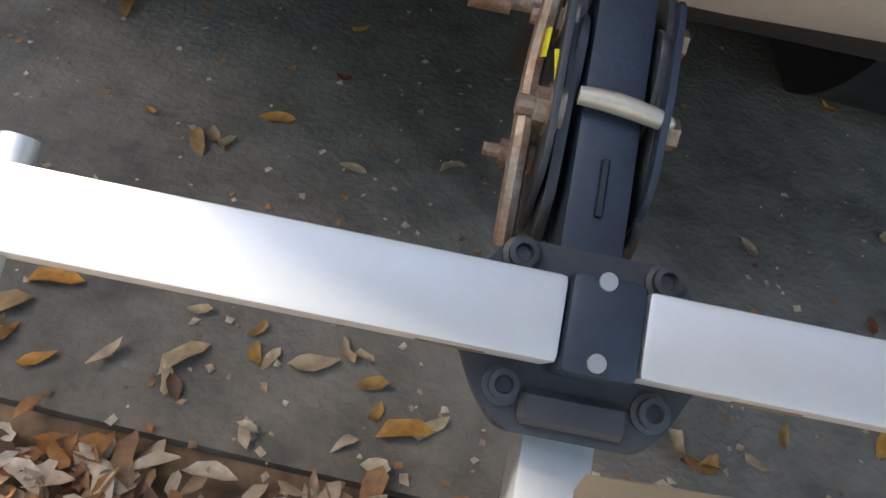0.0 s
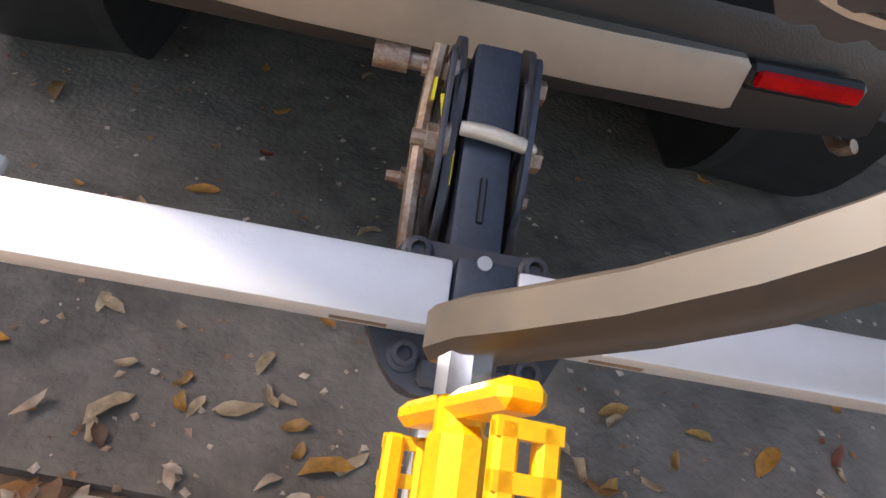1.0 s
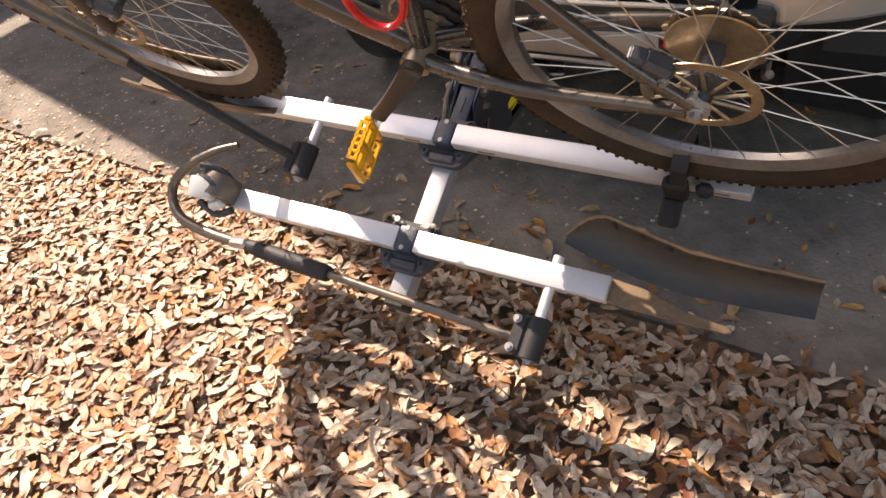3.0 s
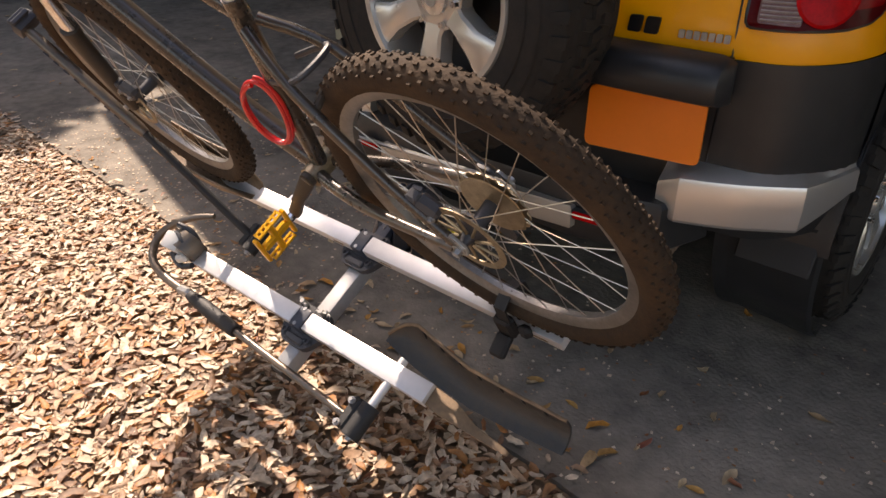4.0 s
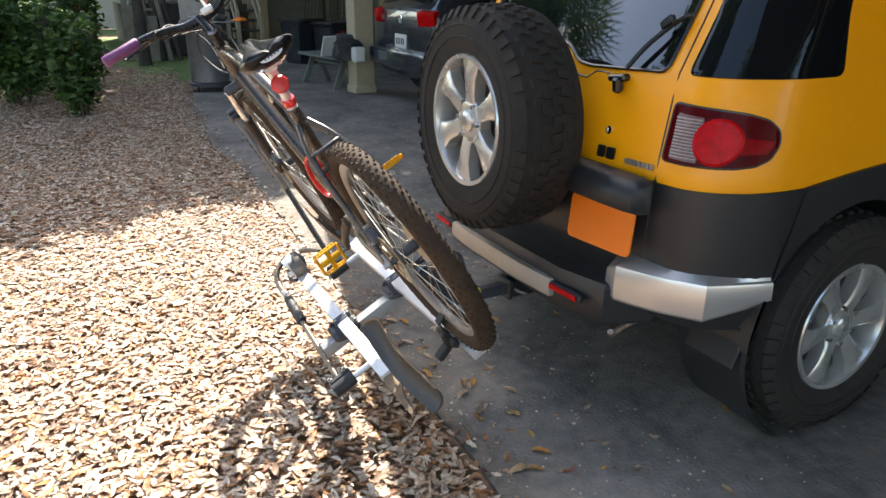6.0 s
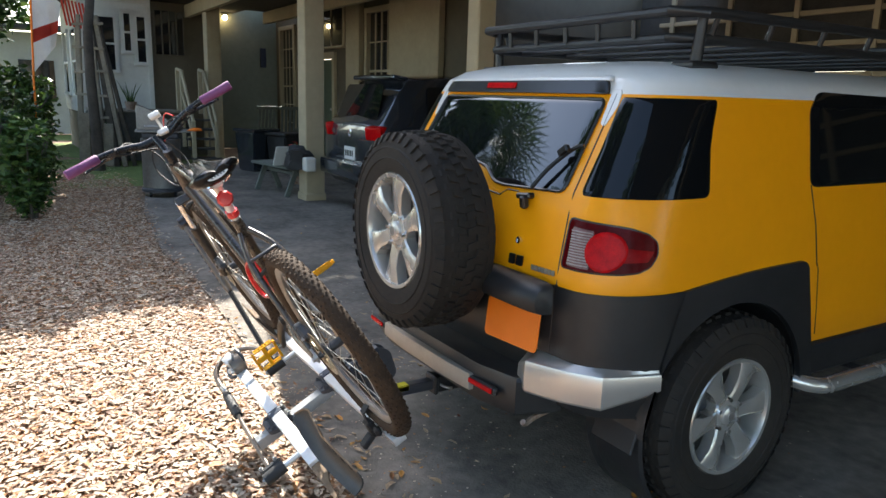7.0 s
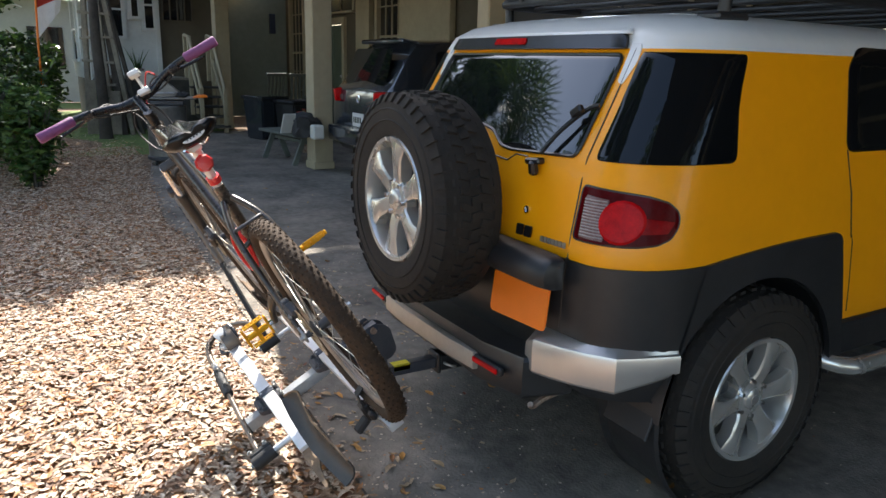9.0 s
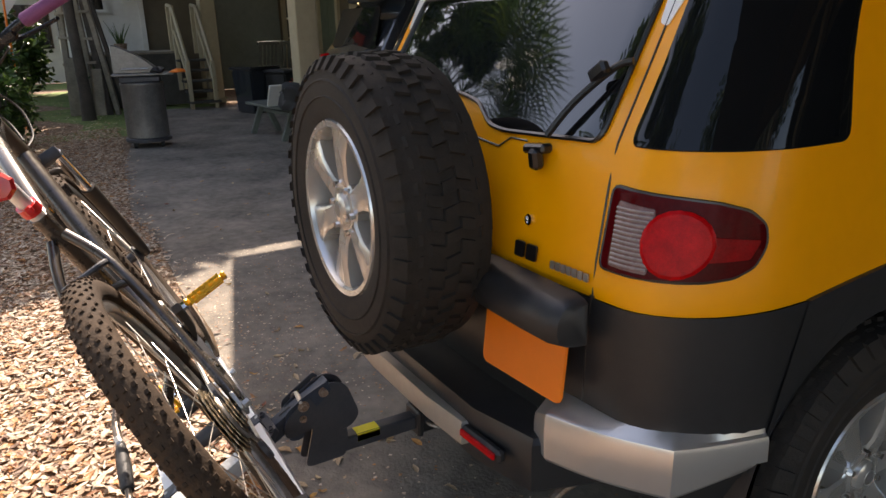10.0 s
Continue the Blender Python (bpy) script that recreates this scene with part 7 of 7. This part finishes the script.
# ---- trees ----
def tree(x, y, h, crown, seed, label, mat, n=5000, size=0.13, trunk=0.16, lean=(0.0, 0.0), extra=(), bare=-99.0):
    t = thing("oak_tree", label, "tree", pose(x, y, 0), "trees round the yard")
    rnd = random.Random(seed)
    bm = bm_new()
    top = Vector((lean[0] + rnd.uniform(-0.4, 0.4), lean[1] + rnd.uniform(-0.4, 0.4), h * 0.62))
    tube(bm, [(0, 0, -0.1), (0.03, 0, 0.5), Vector((lean[0] * 0.06, lean[1] * 0.06, h * 0.36)), top], [trunk * 1.5, trunk, trunk * 0.8, trunk * 0.5], 12, 4)
    clumps = []
    count = 18 if n > 10000 else 11
    for k in range(count):
        a = 2.4 * k
        r = crown * rnd.uniform(0.35, 0.8)
        e = Vector((lean[0] + r * math.cos(a), lean[1] + r * math.sin(a), h * rnd.uniform(0.62, 0.95)))
        s = top * rnd.uniform(0.6, 0.95)
        if e.x < bare:
            continue
        tube(bm, [s, (s + e) / 2 + Vector((0, 0, 0.3)), e], [trunk * 0.4, trunk * 0.25, trunk * 0.06], 7, 3)
        clumps.append((e, (crown * 0.42, crown * 0.42, h * 0.13), n // count, size))
    clumps += list(extra)
    part("trunk", bm, M_BARK, t)
    leafy("crown", mat, clumps, t, seed=seed)
    return t


def palm(x, y, h, seed, label, size=1.0):
    t = thing("palm_tree", label, "tree", pose(x, y, 0), "palms behind the drive")
    rnd = random.Random(seed)
    bm = bm_new()
    tube(bm, [(0, 0, -0.1), (0.1, 0.05, h * 0.5), (0.05, 0.1, h)], [0.22, 0.17, 0.16], 12, 4)
    part("trunk", bm, M_BARK, t)
    for k in range(42):
        a, el = 2.4 * k, rnd.uniform(-0.7, 1.2)
        d = Vector((math.cos(a) * math.cos(el), math.sin(a) * math.cos(el), math.sin(el)))
        c = Vector((0.05, 0.1, h)) + d * 1.0 * size
        vs, fs = [], []
        side = d.cross(Vector((0, 0, 1))).normalized()
        up = side.cross(d)
        for j in range(31):
            b = radians(-125 + 250 * j / 30)
            q = (d * math.cos(b) + side * math.sin(b)).normalized()
            L = 0.95 * size * (0.8 + 0.2 * math.cos(b))
            w = q.cross(up).normalized() * 0.017 * size
            i = len(vs)
            vs += [c, c + q * L * 0.55 + w, c + q * L + Vector((0, 0, -0.18 * size)), c + q * L * 0.55 - w]
            fs.append((i, i + 1, i + 2, i + 3))
        i = len(vs)
        o = Vector((0.05, 0.1, h))
        vs += [o + up * 0.015, o - up * 0.015, c - up * 0.008, c + up * 0.008]
        fs.append((i, i + 1, i + 2, i + 3))
        me = bpy.data.meshes.new("frond")
        me.from_pydata([tuple(v) for v in vs], [], fs)
        me.materials.append(M_GREEN)
        ob = new("frond", me)
        ob.parent = t


palm(-8.7, -3.6, 5.0, 2, "cabbage palm with a full fan-leaf crown", 1.6)
palm(-7.6, -5.0, 4.0, 6, "low cabbage palm beside the taller one", 1.1)
palm(-10.4, -7.4, 5.2, 5, "tall cabbage palm behind the drive")
palm(1.4, -8.4, 4.4, 8, "cabbage palm across the yard")
# Crown out of view; its clumps are placed to shade the leaf border.
tree(-12.68, -0.11, 9.0, 3.2, 21, "broad oak beside the trellis, its unseen crown added for ground shade", M_GREEN, 22000, 0.15, 0.10, (0.73, 1.01),
     [((0.58, 0.66, 6.3), (1.6, 1.5, 1.0), 5200, 0.15), ((0.43, 1.11, 7.4), (1.4, 1.4, 0.9), 2600, 0.15),
      ((-1.22, 2.16, 5.6), (1.5, 0.6, 0.6), 2600, 0.15), ((-0.75, 1.75, 6.1), (1.1, 0.8, 0.5), 2400, 0.15)], -0.8)
# Unseen oak; crown and extra clump are placed to block sun on the border.
tree(-17.2, 1.7, 8.5, 2.6, 27, "unseen oak added behind the white wing to shade the ground", M_GREEN, 9000, 0.15, 0.2, (0.0, 0.0), [((1.7, 0.2, 6.0), (1.7, 1.5, 0.9), 5200, 0.15)])
# Unseen oak added to cast shade; its crown covers only the porch roof.
tree(-12.0, 5.6, 9.6, 3.0, 11, "unseen oak added behind the porch roof as a shade caster", M_GREEN, 7000, 0.15, 0.3)
tree(-9.6, -2.8, 7.0, 1.5, 22, "dense young oak behind the palms", M_GREEN, 7000, 0.12, 0.09)
tree(-20.5, -3.0, 8.5, 3.4, 43, "shaded oak with low limbs beyond the hedge", M_GREEN, 7000, 0.15, 0.2, (0.0, 0.0), [((0.3, 0.6, 3.6), (2.4, 2.2, 1.3), 2600, 0.14)])
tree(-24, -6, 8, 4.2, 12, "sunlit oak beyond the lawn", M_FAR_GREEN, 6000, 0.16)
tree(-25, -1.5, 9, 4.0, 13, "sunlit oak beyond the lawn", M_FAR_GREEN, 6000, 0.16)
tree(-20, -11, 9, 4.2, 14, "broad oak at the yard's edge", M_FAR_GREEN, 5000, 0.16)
tree(-11, -14, 10, 4.5, 15, "broad oak at the yard's edge", M_GREEN, 5000, 0.16)
tree(3.6, -9.5, 9.5, 3.4, 23, "tall oak behind the drive", M_GREEN, 6000, 0.15, 0.2)
tree(-1.4, -6.8, 10.5, 3.0, 25, "tall oak overhanging the drive", M_GREEN, 9000, 0.15, 0.2, (-0.6, 0.7))
tree(-0.8, -10.5, 9.0, 3.2, 24, "tall oak behind the drive", M_GREEN, 5000, 0.15, 0.2)
tree(-2, -15, 10, 4.5, 16, "broad oak at the yard's edge", M_GREEN, 5000, 0.16)
tree(7, -12, 10, 4.5, 17, "broad oak at the yard's edge", M_GREEN, 5000, 0.16)
tree(12, -4, 10, 4.5, 18, "broad oak beside the drive", M_GREEN, 6000, 0.16)
tree(13, 4, 10, 4.5, 19, "broad oak beside the drive", M_GREEN, 6000, 0.16)
def mossy_oak(x, y, h, seed, label):
    """A live oak hung with long strands of grey moss."""
    t = tree(x, y, h, 3.6, seed, label, M_GREEN, 6000, 0.15, 0.28)
    rnd = random.Random(seed + 1)
    vs, fs = [], []
    for _ in range(900):
        a, r = rnd.uniform(0, 6.283), 3.8 * math.sqrt(rnd.random())
        px, py, top = r * math.cos(a), r * math.sin(a), h * rnd.uniform(0.45, 0.75)
        ln, w = rnd.uniform(1.2, 4.2), rnd.uniform(0.02, 0.06)
        b = rnd.uniform(0, 3.14)
        dx, dy = w * math.cos(b), w * math.sin(b)
        z0 = max(0.9, top - ln)
        i = len(vs)
        vs += [(px - dx, py - dy, top), (px + dx, py + dy, top), (px + dx * 0.7 + 0.05, py + dy * 0.7, (top + z0) / 2), (px + 0.02, py, z0), (px - dx * 0.7 + 0.05, py - dy * 0.7, (top + z0) / 2)]
        fs.append((i, i + 1, i + 2, i + 3, i + 4))
    me = bpy.data.meshes.new("hanging_moss")
    me.from_pydata(vs, [], fs)
    me.materials.append(M_MOSS)
    ob = new("hanging_moss", me)
    ob.parent = t
    ob["label"] = "long strands of grey hanging moss"


M_MOSS = material("grey_hanging_moss", (0.16, 0.17, 0.13), 0.95, noise_scale=3, vary=0.4)
mossy_oak(14.5, 1.0, 9.5, 41, "live oak hung with grey moss beside the drive")
far = thing("neighbour_house", "pale neighbouring house beyond the lawn", "house")
bm = bm_new()
box(bm, (-24.5, 2.5, 1.6), (0.2, 9.0, 3.2))
part("wall", bm, M_SIDING, far)
bm = bm_new()
box(bm, (-24.4, 2.5, 3.35), (1.2, 9.6, 0.15))
part("roof", bm, M_ROOF, far)
for y in (-0.6, 1.6, 3.8, 6.0):
    bm = bm_new()
    box(bm, (-24.38, y, 1.7), (0.06, 1.0, 1.3))
    part("window", bm, M_WINDOW, far)


# red-flowered pot plant behind the bench
pot = thing("flower_pot", "potted plant with red flowers on the porch", "plant", pose(-9.45, 2.75, 0))
bm = bm_new()
lathe(bm, [(0.0, 0.0), (0.13, 0.0), (0.18, 0.30), (0.20, 0.32), (0.17, 0.32), (0.0, 0.28)], None, 24)
part("pot", bm, M_RUSTY, pot)
leafy("foliage", M_GREEN, [((0, 0, 0.48), (0.28, 0.28, 0.24), 500, 0.06)], pot, seed=31)
leafy("blossom", M_FLAGRED, [((0, 0, 0.60), (0.30, 0.30, 0.16), 90, 0.05)], pot, seed=32)


# ---- fallen leaves ----
def leaf_shape(length, width, curl, bend, lobes=0.0, seed=0):
    """Vertices and faces of one oak leaf with a folded, bent and slightly crumpled blade."""
    r = random.Random(seed)
    vs, fs = [], []
    st = (0.0, 0.24, 0.52, 0.80, 1.0)
    wd = (0.05, 0.36, 0.5, 0.40, 0.05)
    sway = r.uniform(-0.12, 0.12) * length
    for i, (t, w) in enumerate(zip(st, wd)):
        x = (t - 0.5) * length
        yc = sway * (4 * (t - 0.5) ** 2 - 0.5)
        zc = bend * (4 * (t - 0.5) ** 2 - 0.5) * length
        w = w * width * (1 + lobes * (1 if i % 2 else -1))
        wa, wb = w * r.uniform(0.75, 1.2), w * r.uniform(0.75, 1.2)
        vs += [(x + r.uniform(-0.05, 0.05) * length, yc + wa, zc + curl * wa * 1.2 + r.uniform(-0.12, 0.12) * width), (x, yc, zc + r.uniform(-0.05, 0.05) * width),
               (x + r.uniform(-0.05, 0.05) * length, yc - wb, zc + curl * wb * 1.2 + r.uniform(-0.12, 0.12) * width)]
    for i in range(len(st) - 1):
        a, b = 3 * i, 3 * i + 3
        fs += [(a, a + 1, b + 1, b), (a + 1, a + 2, b + 2, b + 1)]
    return np.array(vs), fs


def litter(name, label, n, area, rng, zmax, keep):
    shapes = [leaf_shape(l * u, w, c * u, b, q, 7 * n1 + n2) for n1, u in enumerate((1.0, 0.85, 1.1)) for n2, (l, w, c, b, q) in enumerate(((0.070, 0.027, 0.35, 0.07, 0.0), (0.080, 0.030, 0.18, -0.08, 0.08), (0.058, 0.023, 0.6, 0.11, 0.0), (0.074, 0.025, -0.35, 0.06, 0.05), (0.066, 0.033, 0.12, 0.13, 0.12), (0.050, 0.022, 0.4, -0.12, 0.0)))]
    verts, faces, base = [], [], 0
    made = 0
    while made < n:
        x, y = rng.uniform(area[0], area[1]), rng.uniform(area[2], area[3])
        if not keep(x, y, rng):
            continue
        made += 1
        v, f = shapes[rng.integers(len(shapes))]
        a, t1, t2, s = rng.uniform(0, 2 * np.pi), rng.normal(0, 0.095), rng.normal(0, 0.095), rng.uniform(0.46, 0.86)
        ca, sa, c1, s1, c2, s2 = np.cos(a), np.sin(a), np.cos(t1), np.sin(t1), np.cos(t2), np.sin(t2)
        R = np.array([[ca, -sa, 0], [sa, ca, 0], [0, 0, 1]]) @ np.array([[c1, 0, s1], [0, 1, 0], [-s1, 0, c1]]) @ np.array([[1, 0, 0], [0, c2, -s2], [0, s2, c2]])
        p = (v * s) @ R.T
        p = p + np.array([x, y, 0.004 - p[:, 2].min() * 0.8 + rng.uniform(-0.006, zmax)])
        verts.append(p)
        faces += [tuple(i + base for i in q) for q in f]
        base += len(v)
    me = bpy.data.meshes.new(name)
    me.from_pydata(np.concatenate(verts).tolist(), [], faces)
    me.polygons.foreach_set("use_smooth", [True] * len(me.polygons))
    me.materials.append(M_LITTER)
    return tagged(new(name, me), label, "leaves", kind="stuff")


def edge_y(x):
    if x > -3.6:
        return -0.476 - 0.050 * x
    if x > -4.7:
        return -0.296 + (x + 3.6) * 0.05
    return -0.351 + (-4.7 - x) * 0.090


def drift(x, y, rng):
    """Dense past the concrete's edge, thinning over it."""
    d = edge_y(x) - y
    return d > 0.035 or rng.random() < math.exp((d - 0.035) / (0.030 if x > -3.6 else 0.05)) * 0.5


def thin(x, y, rng):
    """Leaves lie thickest where the camera passes and thin out into the yard."""
    if not drift(x, y, rng):
        return False
    d = math.hypot(max(0.0, -3.6 - x, x - 1.8) / 2.2, max(0.0, -2.3 - y) / 1.3)
    return rng.random() < 1.0 / (1.0 + 1.6 * d * d) ** 1.2


rng = np.random.default_rng(4)
litter("leaf_litter", "thick brown and tan fallen oak leaves", 108000, (-12.0, 10.0, -9.5, 0.4), rng, 0.013, thin)
litter("leaf_litter", "fallen oak leaves in the shade of the oak", 30000, (-11.0, -3.4, -4.2, 0.4), rng, 0.013, drift)
litter("leaf_litter", "thin scatter of fallen oak leaves over the yard", 14000, (-17.0, 12.0, -12.0, 0.4), rng, 0.015, drift)

leaf_meshes = []
for i, (l, w, c, b, q) in enumerate(((0.060, 0.024, 0.5, 0.12, 0.0), (0.070, 0.026, 0.3, -0.10, 0.1), (0.048, 0.020, 0.9, 0.16, 0.0), (0.055, 0.020, -0.4, 0.10, 0.05), (0.040, 0.022, 0.2, 0.22, 0.15))):
    v, f = leaf_shape(l, w, c, b, q, 50 + i)
    v[:, 2] -= v[:, 2].min()
    me = bpy.data.meshes.new("fallen_leaf")
    me.from_pydata(v.tolist(), [], f)
    me.polygons.foreach_set("use_smooth", [True] * len(me.polygons))
    me.materials.append(M_LEAF1)
    leaf_meshes.append(me)
spots = [(-0.173, -0.242), (-0.110, -0.338), (0.232, -0.324), (0.25, -0.30), (0.695, -0.248), (-0.153, -0.30), (-0.30, -0.20), (-0.24, -0.33), (0.30, -0.36), (0.42, -0.30), (0.05, -0.28)]
while len(spots) < 195:
    k = rng.random()
    if k < 0.45:
        spots.append((rng.uniform(-1.3, 1.3), -0.40 + rng.exponential(0.14)))
    elif k < 0.75:
        spots.append((rng.uniform(-2.5, 2.2), rng.uniform(-0.38, 0.9)))
    else:
        spots.append((rng.uniform(-6.5, -0.9), rng.uniform(-0.2, 1.9)))
for i, (x, y) in enumerate(spots):
    ob = new("fallen_leaf", leaf_meshes[int(rng.integers(5))])
    s = rng.uniform(0.55, 1.05)
    ob.matrix_world = pose(x, y, 0.001, rng.normal(0, 5), rng.normal(0, 5), rng.uniform(0, 360)) @ Matrix.Diagonal((s, s, s, 1))
    tagged(ob, "dry brown fallen leaf on the concrete", "leaf", "leaves on the driveway")


# crumbs of broken leaf trodden over the concrete
def crumbs(n, rng):
    verts, faces = [], []
    while len(faces) < n:
        x, y = rng.uniform(-3.2, 2.6), edge_y(0) + rng.exponential(0.55)
        if y > 2.2 or y < edge_y(x) - 0.02 or (x > -0.8 and rng.random() < 0.7):
            continue
        r, a = rng.uniform(0.002, 0.009), rng.uniform(0, 6.28)
        i = len(verts)
        for k in range(4):
            q = a + k * 1.57 + rng.uniform(-0.4, 0.4)
            rr = r * rng.uniform(0.5, 1.2)
            verts.append((x + rr * math.cos(q), y + rr * math.sin(q), 0.0015 + rng.uniform(0, 0.003)))
        faces.append((i, i + 1, i + 2, i + 3))
    me = bpy.data.meshes.new("leaf_crumbs")
    me.from_pydata(verts, [], faces)
    me.materials.append(M_LITTER)
    return tagged(new("leaf_crumbs", me), "small crumbs of broken leaf on the concrete", "leaves", kind="stuff")


crumbs(3600, rng)
